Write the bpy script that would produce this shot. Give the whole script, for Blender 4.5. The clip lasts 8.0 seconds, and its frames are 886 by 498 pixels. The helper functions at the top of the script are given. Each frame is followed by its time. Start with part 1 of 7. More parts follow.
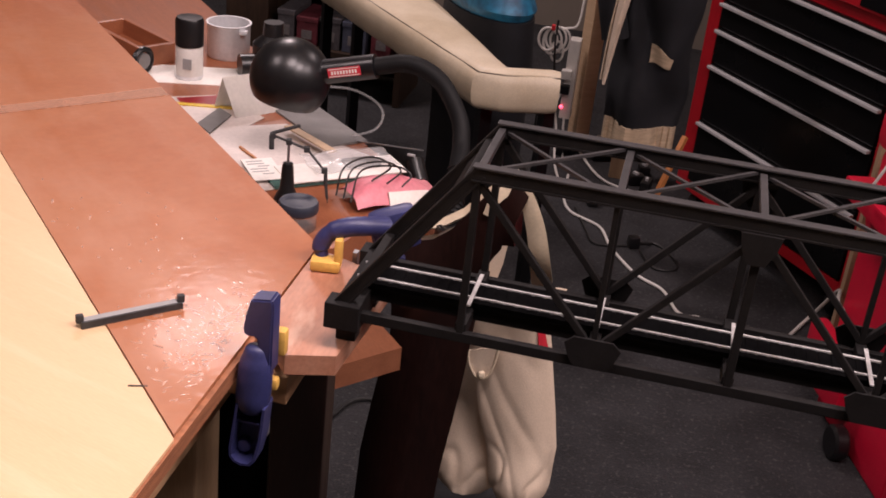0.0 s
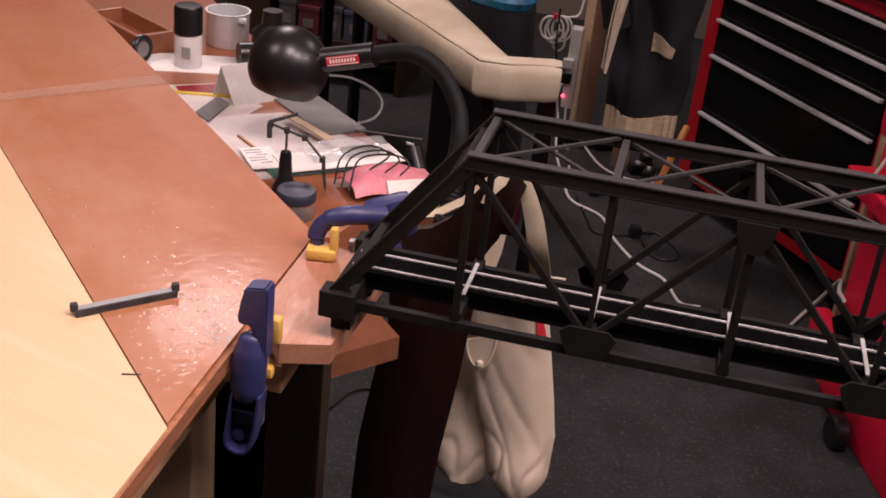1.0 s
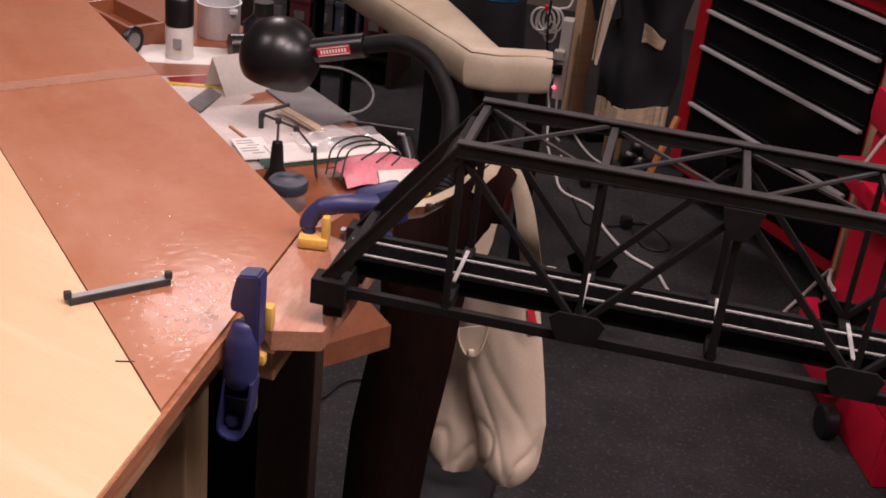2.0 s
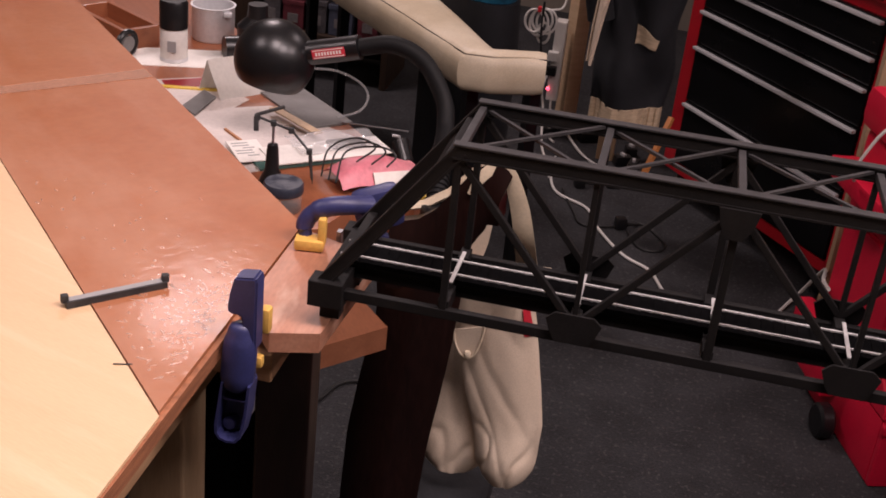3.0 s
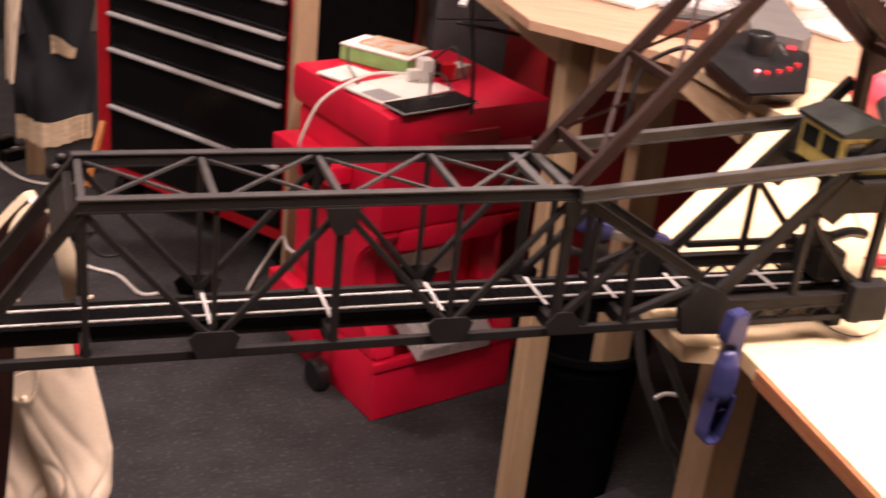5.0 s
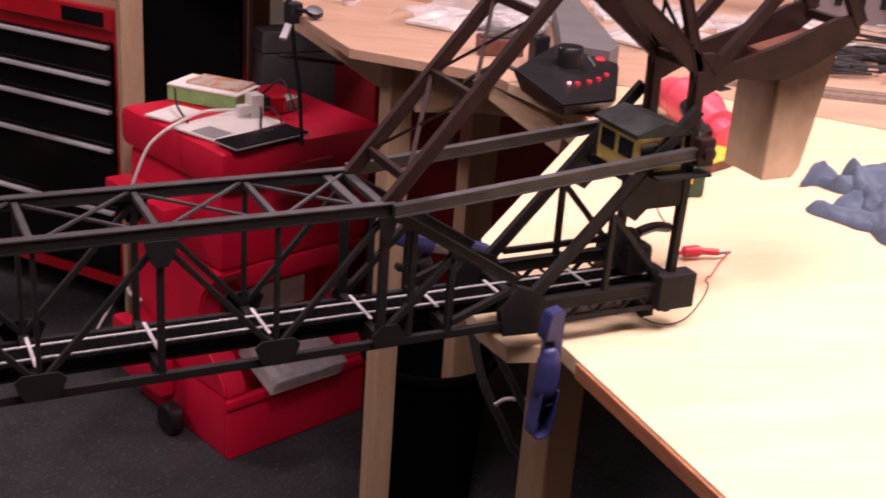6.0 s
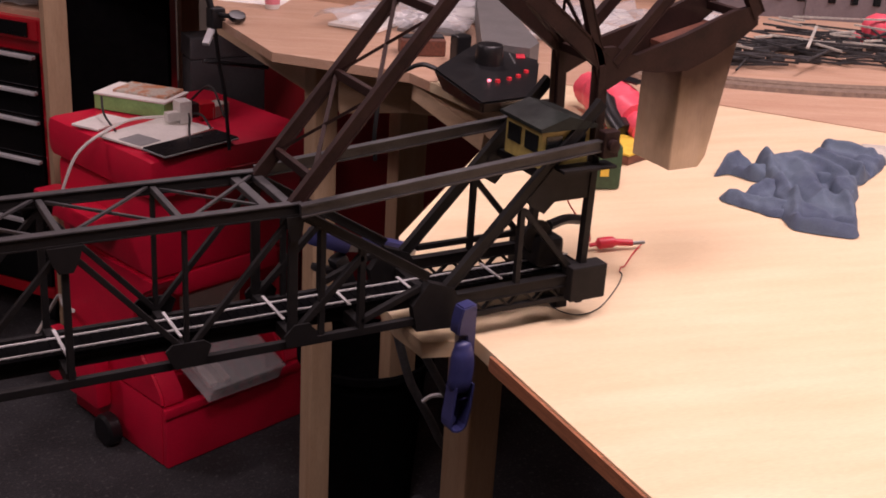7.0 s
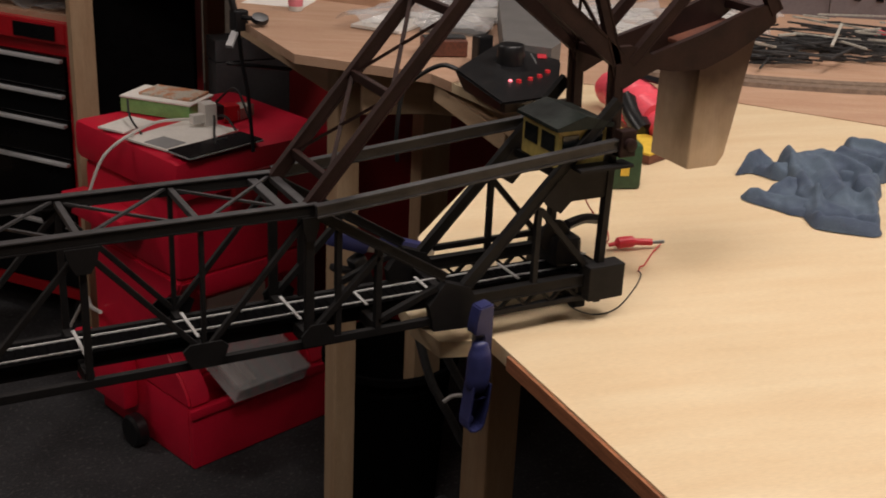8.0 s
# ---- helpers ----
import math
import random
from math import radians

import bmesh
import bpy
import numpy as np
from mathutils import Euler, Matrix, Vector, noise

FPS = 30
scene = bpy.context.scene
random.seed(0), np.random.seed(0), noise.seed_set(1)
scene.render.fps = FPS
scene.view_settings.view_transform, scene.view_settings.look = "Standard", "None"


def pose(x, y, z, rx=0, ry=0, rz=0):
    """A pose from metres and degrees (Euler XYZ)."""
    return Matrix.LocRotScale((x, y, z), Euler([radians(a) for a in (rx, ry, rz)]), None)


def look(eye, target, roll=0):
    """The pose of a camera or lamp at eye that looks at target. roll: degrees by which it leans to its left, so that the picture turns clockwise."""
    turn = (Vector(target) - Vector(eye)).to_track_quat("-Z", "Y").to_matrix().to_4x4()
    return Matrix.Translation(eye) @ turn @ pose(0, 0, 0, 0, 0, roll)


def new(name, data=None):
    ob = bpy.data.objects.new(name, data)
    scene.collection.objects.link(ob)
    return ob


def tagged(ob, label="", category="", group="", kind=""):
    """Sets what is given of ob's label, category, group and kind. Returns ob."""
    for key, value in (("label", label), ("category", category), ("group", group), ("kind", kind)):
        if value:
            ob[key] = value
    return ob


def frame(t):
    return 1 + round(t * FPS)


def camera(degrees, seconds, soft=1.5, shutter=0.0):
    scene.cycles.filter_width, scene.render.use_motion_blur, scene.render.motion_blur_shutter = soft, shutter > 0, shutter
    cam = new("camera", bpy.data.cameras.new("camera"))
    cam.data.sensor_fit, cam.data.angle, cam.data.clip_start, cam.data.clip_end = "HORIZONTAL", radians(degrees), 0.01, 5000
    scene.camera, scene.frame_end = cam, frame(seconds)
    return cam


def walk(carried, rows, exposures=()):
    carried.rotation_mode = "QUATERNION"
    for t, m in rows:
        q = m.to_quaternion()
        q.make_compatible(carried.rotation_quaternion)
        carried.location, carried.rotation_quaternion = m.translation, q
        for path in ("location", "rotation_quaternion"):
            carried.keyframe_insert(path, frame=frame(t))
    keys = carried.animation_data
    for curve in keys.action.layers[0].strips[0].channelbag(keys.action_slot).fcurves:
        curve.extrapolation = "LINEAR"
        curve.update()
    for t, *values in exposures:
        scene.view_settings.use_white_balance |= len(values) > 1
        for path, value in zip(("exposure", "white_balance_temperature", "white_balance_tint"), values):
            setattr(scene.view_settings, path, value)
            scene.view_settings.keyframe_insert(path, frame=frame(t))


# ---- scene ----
cam = camera(39.7, 8.0, 1.75, 0.5)
PATH = [
    (0, (0.0848, -0.5815, 1.2204), (-0.2321, 1.1887, 0.3452), 6.37),
    (0.5, (0.084, -0.5816, 1.219), (-0.2354, 1.1856, 0.3386), 6.47),
    (1, (0.0886, -0.5789, 1.2196), (-0.2298, 1.1831, 0.3285), 6.40),
    (2.5, (0.0909, -0.5875, 1.2202), (-0.2073, 1.1729, 0.319), 6.43),
    (3, (0.0898, -0.5866, 1.2202), (-0.2053, 1.1763, 0.3229), 6.26),
    (3.5, (0.0871, -0.5893, 1.222), (-0.151, 1.182, 0.3244), 5.59),
    (4, (0.0536, -0.5882, 1.2283), (0.0944, 1.2006, 0.3348), 6.14),
    (4.2, (0.0313, -0.5894, 1.2344), (0.2192, 1.1992, 0.3594), 6.30),
    (4.5, (0.0072, -0.6029, 1.2395), (0.3939, 1.1572, 0.3721), 5.51),
    (4.7, (-0.0071, -0.6123, 1.2424), (0.4877, 1.1243, 0.3826), 5.74),
    (5, (-0.0222, -0.6386, 1.2526), (0.6033, 1.0722, 0.427), 6.25),
    (5.2, (-0.0213, -0.6473, 1.2532), (0.6644, 1.0452, 0.4377), 5.70),
    (6.3, (-0.0082, -0.6781, 1.2601), (0.8764, 0.9523, 0.5121), 4.16),
    (6.5, (-0.0056, -0.6825, 1.261), (0.896, 0.9398, 0.5159), 4.03),
    (7, (0.0057, -0.6893, 1.2593), (0.9308, 0.9157, 0.5055), 3.48),
    (7.5, (0.0115, -0.6938, 1.2599), (0.9315, 0.9176, 0.5136), 3.23),
    (8, (0.0123, -0.6943, 1.2595), (0.8962, 0.9333, 0.5049), 2.71),
]
walk(cam, [(t, look(eye, target, roll)) for t, eye, target, roll in PATH],
     exposures=[(0, 0.16, 6600, 18), (1, 0.08, 6600, 20), (2.5, 0.0, 6580, 20), (3.5, 0.04, 6540, 17), (4.0, 0.24, 6500, 18), (4.5, 0.80, 6600, 17), (5.0, 1.14, 7350, 20), (5.2, 1.05, 7300, 22), (5.6, 0.68, 6900, 26),
                (6.0, 0.42, 6500, 30), (6.3, 0.28, 6500, 33), (6.5, 0.22, 6500, 33), (7, -0.22, 6500, 28), (7.5, -0.5, 6500, 8), (8, -0.66, 6500, 1)])

# ---- light ----
world = bpy.data.worlds.new("world")
scene.world = world
world.use_nodes = True
world.node_tree.nodes["Background"].inputs[0].default_value = (0.9, 0.8, 0.7, 1)
world.node_tree.nodes["Background"].inputs[1].default_value = 0.006


def overhead_light(x, y, watts, size, col=(1.0, 0.85, 0.83)):
    data = bpy.data.lights.new("overhead_light", "AREA")
    data.shape, data.size, data.energy, data.color = "DISK", size, watts, col
    ob = new("overhead_light", data)
    ob.matrix_world = pose(x, y, 2.40)
    return ob


overhead_light(-1.10, 2.40, 26, 0.4)
overhead_light(0.12, -0.36, 20, 0.6)
overhead_light(0.95, -0.45, 26, 0.5)
overhead_light(2.0, 0.0, 30, 0.5)
# unseen fill, added to brighten the left table
overhead_light(-1.2, -0.35, 11, 0.5)
# unseen fill, added for the bin lid and the back of the right table
overhead_light(1.05, 1.75, 10, 0.4)

# ---- materials ----


def mat(name, col, rough=0.5, metal=0.0, var=0.15, scale=18.0, bump=0.15, bscale=260.0, stretch=(1, 1, 1), turn=0.0, spec=0.5,
        col2=None, spots=None, coat=0.0, rvar=0.12, dist=0.0006, hue=None, trans=0.0, alpha=1.0, contrast=(0.3, 0.7), coat_rough=0.12):
    """A surface with broad and fine variation; col2: the other end of the broad variation; spots: (colour, scale, amount)."""
    m = bpy.data.materials.new(name)
    m.use_nodes = True
    nt = m.node_tree
    n, l = nt.nodes, nt.links
    bsdf = n["Principled BSDF"]
    tc = n.new("ShaderNodeTexCoord")
    mp = n.new("ShaderNodeMapping")
    mp.inputs["Rotation"].default_value = (0, 0, radians(turn))
    mp2 = n.new("ShaderNodeMapping")
    mp2.inputs["Scale"].default_value = stretch
    l.new(tc.outputs["Object"], mp.inputs["Vector"])
    l.new(mp.outputs["Vector"], mp2.inputs["Vector"])
    big = n.new("ShaderNodeTexNoise")
    big.inputs["Scale"].default_value, big.inputs["Detail"].default_value = scale, 5
    big.inputs["Roughness"].default_value = 0.6
    l.new(mp2.outputs["Vector"], big.inputs["Vector"])
    fine = n.new("ShaderNodeTexNoise")
    fine.inputs["Scale"].default_value, fine.inputs["Detail"].default_value = bscale, 3
    l.new(mp2.outputs["Vector"], fine.inputs["Vector"])
    rmp = n.new("ShaderNodeMapRange")
    rmp.inputs[1].default_value, rmp.inputs[2].default_value = contrast
    l.new(big.outputs["Fac"], rmp.inputs[0])
    mix = n.new("ShaderNodeMix")
    mix.data_type = "RGBA"
    c2 = col2 or tuple(min(1, c * (1 - var)) for c in col)
    c1 = col if col2 else tuple(min(1, c * (1 + var)) for c in col)
    mix.inputs[6].default_value, mix.inputs[7].default_value = (*c1, 1), (*c2, 1)
    l.new(rmp.outputs[0], mix.inputs[0])
    out = mix.outputs[2]
    fm = n.new("ShaderNodeMix")
    fm.data_type, fm.blend_type = "RGBA", "MULTIPLY"
    fm.inputs[0].default_value = min(1.0, var * 2.2)
    l.new(out, fm.inputs[6])
    ramp = n.new("ShaderNodeValToRGB")
    ramp.color_ramp.elements[0].position, ramp.color_ramp.elements[0].color = 0.3, (0.55, 0.55, 0.55, 1)
    ramp.color_ramp.elements[1].position, ramp.color_ramp.elements[1].color = 0.65, (1.1, 1.1, 1.1, 1)
    l.new(fine.outputs["Fac"], ramp.inputs[0])
    l.new(ramp.outputs[0], fm.inputs[7])
    out = fm.outputs[2]
    if spots:
        sc, ss, sa = spots
        sn = n.new("ShaderNodeTexNoise")
        sn.inputs["Scale"].default_value, sn.inputs["Detail"].default_value = ss, 6
        l.new(mp2.outputs["Vector"], sn.inputs["Vector"])
        sr = n.new("ShaderNodeMapRange")
        sr.inputs[1].default_value, sr.inputs[2].default_value, sr.inputs[4].default_value = 0.56, 0.72, sa
        l.new(sn.outputs["Fac"], sr.inputs[0])
        sm = n.new("ShaderNodeMix")
        sm.data_type = "RGBA"
        sm.inputs[7].default_value = (*sc, 1)
        l.new(sr.outputs[0], sm.inputs[0])
        l.new(out, sm.inputs[6])
        out = sm.outputs[2]
    l.new(out, bsdf.inputs["Base Color"])
    rr = n.new("ShaderNodeMapRange")
    rr.inputs[3].default_value, rr.inputs[4].default_value = max(0.02, rough - rvar), min(1, rough + rvar)
    l.new(big.outputs["Fac"], rr.inputs[0])
    l.new(rr.outputs[0], bsdf.inputs["Roughness"])
    bsdf.inputs["Specular IOR Level"].default_value = spec
    bsdf.inputs["Metallic"].default_value = metal
    bsdf.inputs["Coat Weight"].default_value = coat
    bsdf.inputs["Coat Roughness"].default_value = coat_rough
    if trans:
        bsdf.inputs["Transmission Weight"].default_value = trans
        bsdf.inputs["IOR"].default_value = 1.3
    if alpha < 1:
        bsdf.inputs["Alpha"].default_value = alpha
    if bump:
        bp = n.new("ShaderNodeBump")
        bp.inputs["Strength"].default_value, bp.inputs["Distance"].default_value = bump, dist
        l.new(fine.outputs["Fac"], bp.inputs["Height"])
        l.new(bp.outputs["Normal"], bsdf.inputs["Normal"])
        if coat:
            l.new(bp.outputs["Normal"], bsdf.inputs["Coat Normal"])
    return m


DIAG = 47.3
M = {}
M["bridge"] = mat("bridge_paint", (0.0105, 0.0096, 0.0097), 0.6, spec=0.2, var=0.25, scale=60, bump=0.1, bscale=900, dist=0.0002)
# paler grey: girder paint, and overhead light put into the top members' colour
M["bridge_top"] = mat("bridge_grey_lit_tops", (0.034, 0.032, 0.033), 0.5, var=0.3, scale=70, bump=0.1, bscale=900, dist=0.0002)
M["deck"] = mat("deck_black", (0.0050, 0.0049, 0.0052), 0.95, var=0.2, scale=60, bump=0.2, spec=0.0)
M["bridge_brown"] = mat("bridge_brown_paint", (0.0225, 0.0098, 0.0080), 0.6, spec=0.2, var=0.3, scale=45, bump=0.1, bscale=900, dist=0.0002)
M["rail"] = mat("rail_metal", (0.56, 0.55, 0.54), 0.4, 0.0, var=0.15, scale=80, bump=0.05)
M["strip_pale"] = mat("pale_styrene", (0.45, 0.44, 0.43), 0.45, var=0.12, scale=200, bump=0.05)
M["brown_ply"] = mat("stained_plywood", (0.352, 0.128, 0.047), 0.46, spec=0.25, var=0.07, scale=9.0, bump=0.22, bscale=130, stretch=(1, 1.3, 1.3),
                     turn=DIAG + 90, col2=(0.315, 0.098, 0.035), spots=((0.42, 0.185, 0.10), 7, 0.55), dist=0.0006, rvar=0.10, coat=0.09, coat_rough=0.10)


def haze(m, tone, along, start, reach):
    """A milky dried film: strongest along one edge of the panel, and in drawn-out patches beyond it."""
    n, l = m.node_tree.nodes, m.node_tree.links
    bsdf = n["Principled BSDF"]
    base = bsdf.inputs["Base Color"].links[0].from_socket
    tc = n.new("ShaderNodeTexCoord")
    dot = n.new("ShaderNodeVectorMath")
    dot.operation = "DOT_PRODUCT"
    dot.inputs[1].default_value = along
    l.new(tc.outputs["Object"], dot.inputs[0])
    mp = n.new("ShaderNodeMapping")
    mp.vector_type = "TEXTURE"
    mp.inputs["Rotation"].default_value = (0, 0, math.atan2(along[0], -along[1]) + math.pi)
    mp.inputs["Scale"].default_value = (2.6, 1, 1)
    l.new(tc.outputs["Object"], mp.inputs["Vector"])
    patch = n.new("ShaderNodeTexNoise")
    patch.inputs["Scale"].default_value, patch.inputs["Detail"].default_value, patch.inputs["Roughness"].default_value = 26, 6, 0.62
    l.new(mp.outputs["Vector"], patch.inputs["Vector"])
    edge = n.new("ShaderNodeMapRange")
    edge.inputs[1].default_value, edge.inputs[2].default_value, edge.inputs[3].default_value, edge.inputs[4].default_value = start, start + reach, 0.30, 0.0
    l.new(dot.outputs["Value"], edge.inputs[0])
    lift = n.new("ShaderNodeMath")
    lift.operation = "ADD"
    l.new(patch.outputs["Fac"], lift.inputs[0])
    l.new(edge.outputs[0], lift.inputs[1])
    amount = n.new("ShaderNodeMapRange")
    amount.inputs[1].default_value, amount.inputs[2].default_value, amount.inputs[4].default_value = 0.50, 0.86, 0.52
    l.new(lift.outputs[0], amount.inputs[0])
    mix = n.new("ShaderNodeMix")
    mix.data_type = "RGBA"
    mix.inputs[7].default_value = (*tone, 1)
    l.new(amount.outputs[0], mix.inputs[0])
    l.new(base, mix.inputs[6])
    l.new(mix.outputs[2], bsdf.inputs["Base Color"])


haze(M["brown_ply"], (0.43, 0.222, 0.14), (0.7337, 0.6795, 0), -0.176, 0.075)
M["pale_ply"] = mat("pale_plywood", (0.68, 0.48, 0.285), 0.45, var=0.06, scale=3, bump=0.08, bscale=160, stretch=(1, 9, 9), turn=20,
                    col2=(0.65, 0.44, 0.255), spots=((0.74, 0.57, 0.38), 9, 0.35))
M["pale_ply_r"] = mat("birch_plywood", (0.745, 0.605, 0.40), 0.42, var=0.09, scale=3.2, bump=0.07, bscale=120, stretch=(1.4, 10, 10), turn=12,
                      col2=(0.68, 0.51, 0.31), spots=((0.62, 0.46, 0.27), 9, 0.30))
M["tan_ply"] = mat("tan_plywood", (0.53, 0.345, 0.235), 0.5, var=0.15, scale=5, bump=0.1, bscale=120, stretch=(1.4, 9, 9), turn=30,
                   col2=(0.46, 0.275, 0.175), spots=((0.60, 0.43, 0.32), 11, 0.5))
M["corner_board"] = mat("stained_board", (0.47, 0.235, 0.15), 0.45, var=0.14, scale=16, bump=0.2, bscale=150, stretch=(1, 3, 3), turn=85,
                        col2=(0.40, 0.165, 0.095), spots=((0.58, 0.37, 0.27), 26, 0.8))
M["ply_edge"] = mat("plywood_edge", (0.33, 0.13, 0.06), 0.65, var=0.3, scale=30, bump=0.3, bscale=300, stretch=(1, 1, 14))
M["lumber"] = mat("pine_lumber", (0.48, 0.34, 0.21), 0.6, var=0.12, scale=9, bump=0.12, bscale=150, stretch=(6, 6, 0.6), col2=(0.40, 0.26, 0.15))
M["lumber_h"] = mat("pine_apron", (0.50, 0.32, 0.18), 0.6, var=0.18, scale=9, bump=0.15, bscale=150, stretch=(1, 1, 8), col2=(0.38, 0.20, 0.10))
M["dark_wood"] = mat("dark_wood", (0.022, 0.010, 0.008), 0.4, var=0.3, scale=9, bump=0.12, bscale=150, stretch=(6, 6, 0.6))
# pine lightened to stand in for light on the right aprons and post
M["pale_lit_pine"] = mat("pale_lit_pine", (0.66, 0.48, 0.31), 0.6, var=0.12, scale=9, bump=0.12, bscale=150, stretch=(1, 1, 8), col2=(0.56, 0.38, 0.23))
M["trace_paper"] = mat("trace_paper", (0.60, 0.53, 0.49), 0.45, var=0.1, scale=18, bump=0.1)
M["box_dark"] = mat("dark_grey_carton", (0.045, 0.044, 0.046), 0.8, var=0.2, scale=20, bump=0.1)
M["tray_grey"] = mat("tray_grey", (0.13, 0.125, 0.12), 0.6, var=0.12, scale=12, bump=0.05)
M["shelf_stain"] = mat("shelf_stain", (0.24, 0.095, 0.05), 0.4, var=0.2, scale=9, bump=0.1, bscale=160, stretch=(1, 6, 6), turn=DIAG, col2=(0.18, 0.065, 0.032))
M["green_card"] = mat("green_card", (0.022, 0.060, 0.026), 0.5, var=0.2, scale=40)
M["desk"] = mat("desk_varnish", (0.34, 0.12, 0.055), 0.35, var=0.2, scale=7, bump=0.1, bscale=160, stretch=(1, 8, 8), turn=DIAG, col2=(0.26, 0.085, 0.04))
M["carpet"] = mat("carpet", (0.025, 0.025, 0.0275), 0.95, var=0.45, scale=9, bump=1.0, bscale=260, spots=((0.092, 0.088, 0.089), 120, 0.68), dist=0.003, rvar=0.03)
M["wall"] = mat("wall_paint", (0.20, 0.17, 0.14), 0.8, var=0.08, scale=3, bump=0.1)
M["ceiling"] = mat("ceiling_paint", (0.36, 0.33, 0.30), 0.9, var=0.06, scale=3, bump=0.2)
M["clamp_blue"] = mat("clamp_blue_plastic", (0.030, 0.034, 0.115), 0.42, var=0.15, scale=60, bump=0.1, bscale=700, dist=0.0002)
M["clamp_yellow"] = mat("clamp_yellow_rubber", (0.74, 0.44, 0.10), 0.55, var=0.12, scale=60)
M["dull_tube"] = mat("dull_dark_tube", (0.10, 0.10, 0.10), 0.4, 0.5, var=0.2, scale=40, bump=0.05)
M["steel"] = mat("steel", (0.45, 0.45, 0.46), 0.32, 0.9, var=0.12, scale=40, bump=0.05)
M["red_paint"] = mat("red_enamel", (0.46, 0.009, 0.018), 0.32, var=0.12, scale=9, bump=0.05, coat=0.3)
M["red_plastic"] = mat("red_plastic", (0.64, 0.008, 0.040), 0.42, var=0.12, scale=8, bump=0.12, bscale=500, dist=0.0003)
M["red_dark"] = mat("red_panel", (0.28, 0.010, 0.016), 0.5, var=0.15, scale=6)
M["black_paint"] = mat("black_enamel", (0.004, 0.004, 0.0045), 0.30, spec=0.25, var=0.2, scale=14, bump=0.04)
M["black_plastic"] = mat("black_plastic", (0.008, 0.008, 0.009), 0.33, var=0.2, scale=40, bump=0.05, bscale=700)
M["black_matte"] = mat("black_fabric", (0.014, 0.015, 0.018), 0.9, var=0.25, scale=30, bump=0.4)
M["alu"] = mat("aluminium", (0.66, 0.66, 0.67), 0.40, 0.35, var=0.08, scale=30, bump=0.05)
M["cream"] = mat("cream_vinyl", (0.72, 0.62, 0.47), 0.5, var=0.1, scale=7, bump=0.2, bscale=350, col2=(0.54, 0.44, 0.30))
M["canvas"] = mat("canvas", (0.66, 0.55, 0.43), 0.9, var=0.12, scale=14, bump=0.5, bscale=900, col2=(0.58, 0.47, 0.36))
M["shelf_brown"] = mat("dark_walnut_board", (0.040, 0.022, 0.013), 0.5, var=0.3, scale=9, bump=0.1, bscale=60, stretch=(3, 3, 0.5))
M["box_grey"] = mat("grey_carton", (0.09, 0.083, 0.09), 0.8, var=0.3, scale=30, bump=0.1)
M["box_blue"] = mat("blue_grey_carton", (0.07, 0.08, 0.12), 0.8, var=0.3, scale=30, bump=0.1)
M["dark_red_card"] = mat("dark_red_carton", (0.13, 0.02, 0.03), 0.7, var=0.3, scale=30, bump=0.1)
M["paper_grey"] = mat("greyed_paper_tag", (0.18, 0.165, 0.165), 0.8, var=0.2, scale=40, bump=0.1)
M["pad_paper"] = mat("used_note_paper", (0.46, 0.43, 0.37), 0.8, var=0.2, scale=60, bump=0.1)
M["leather"] = mat("dark_mahogany", (0.013, 0.0050, 0.0042), 0.36, spec=0.35, var=0.35, scale=8, bump=0.06, bscale=120, stretch=(3, 3, 0.6))
M["navy"] = mat("navy_cloth", (0.0045, 0.0053, 0.0080), 0.9, var=0.3, scale=14, bump=0.5, bscale=500)
M["tan_cloth"] = mat("tan_cloth", (0.52, 0.40, 0.27), 0.9, var=0.2, scale=30, bump=0.5, bscale=500, stretch=(1, 1, 6))
M["white_plastic"] = mat("white_plastic", (0.66, 0.64, 0.60), 0.4, var=0.06, scale=40, bump=0.03)
M["paper"] = mat("paper", (0.80, 0.77, 0.72), 0.7, var=0.06, scale=25, bump=0.08)
M["grey_sheet"] = mat("grey_sheet", (0.17, 0.165, 0.16), 0.75, var=0.15, scale=30, bump=0.2, bscale=900)
M["towel"] = mat("blue_rag", (0.088, 0.122, 0.165), 0.95, var=0.16, scale=22, bump=0.5, bscale=900, dist=0.0006, col2=(0.055, 0.073, 0.116), contrast=(0.38, 0.66))
M["pink"] = mat("coral_plastic", (0.80, 0.09, 0.13), 0.4, var=0.1, scale=30)
M["pink_pale"] = mat("pink_paper", (0.66, 0.17, 0.22), 0.5, var=0.12, scale=14, col2=(0.70, 0.27, 0.30))
M["green_box"] = mat("green_tin", (0.22, 0.46, 0.16), 0.45, var=0.15, scale=40)
M["orange_lid"] = mat("orange_card", (0.55, 0.24, 0.12), 0.5, var=0.25, scale=34, col2=(0.55, 0.50, 0.42), contrast=(0.45, 0.55))
M["yellow_cab"] = mat("cab_yellow", (0.42, 0.34, 0.10), 0.5, var=0.15, scale=120, bump=0.05)
M["cab_roof"] = mat("cab_roof", (0.013, 0.017, 0.014), 0.6, spec=0.25, var=0.2, scale=90)
M["block"] = mat("counterweight_wood", (0.52, 0.40, 0.28), 0.65, var=0.08, scale=16, bump=0.15, bscale=250, stretch=(4, 4, 0.5), col2=(0.46, 0.34, 0.22))
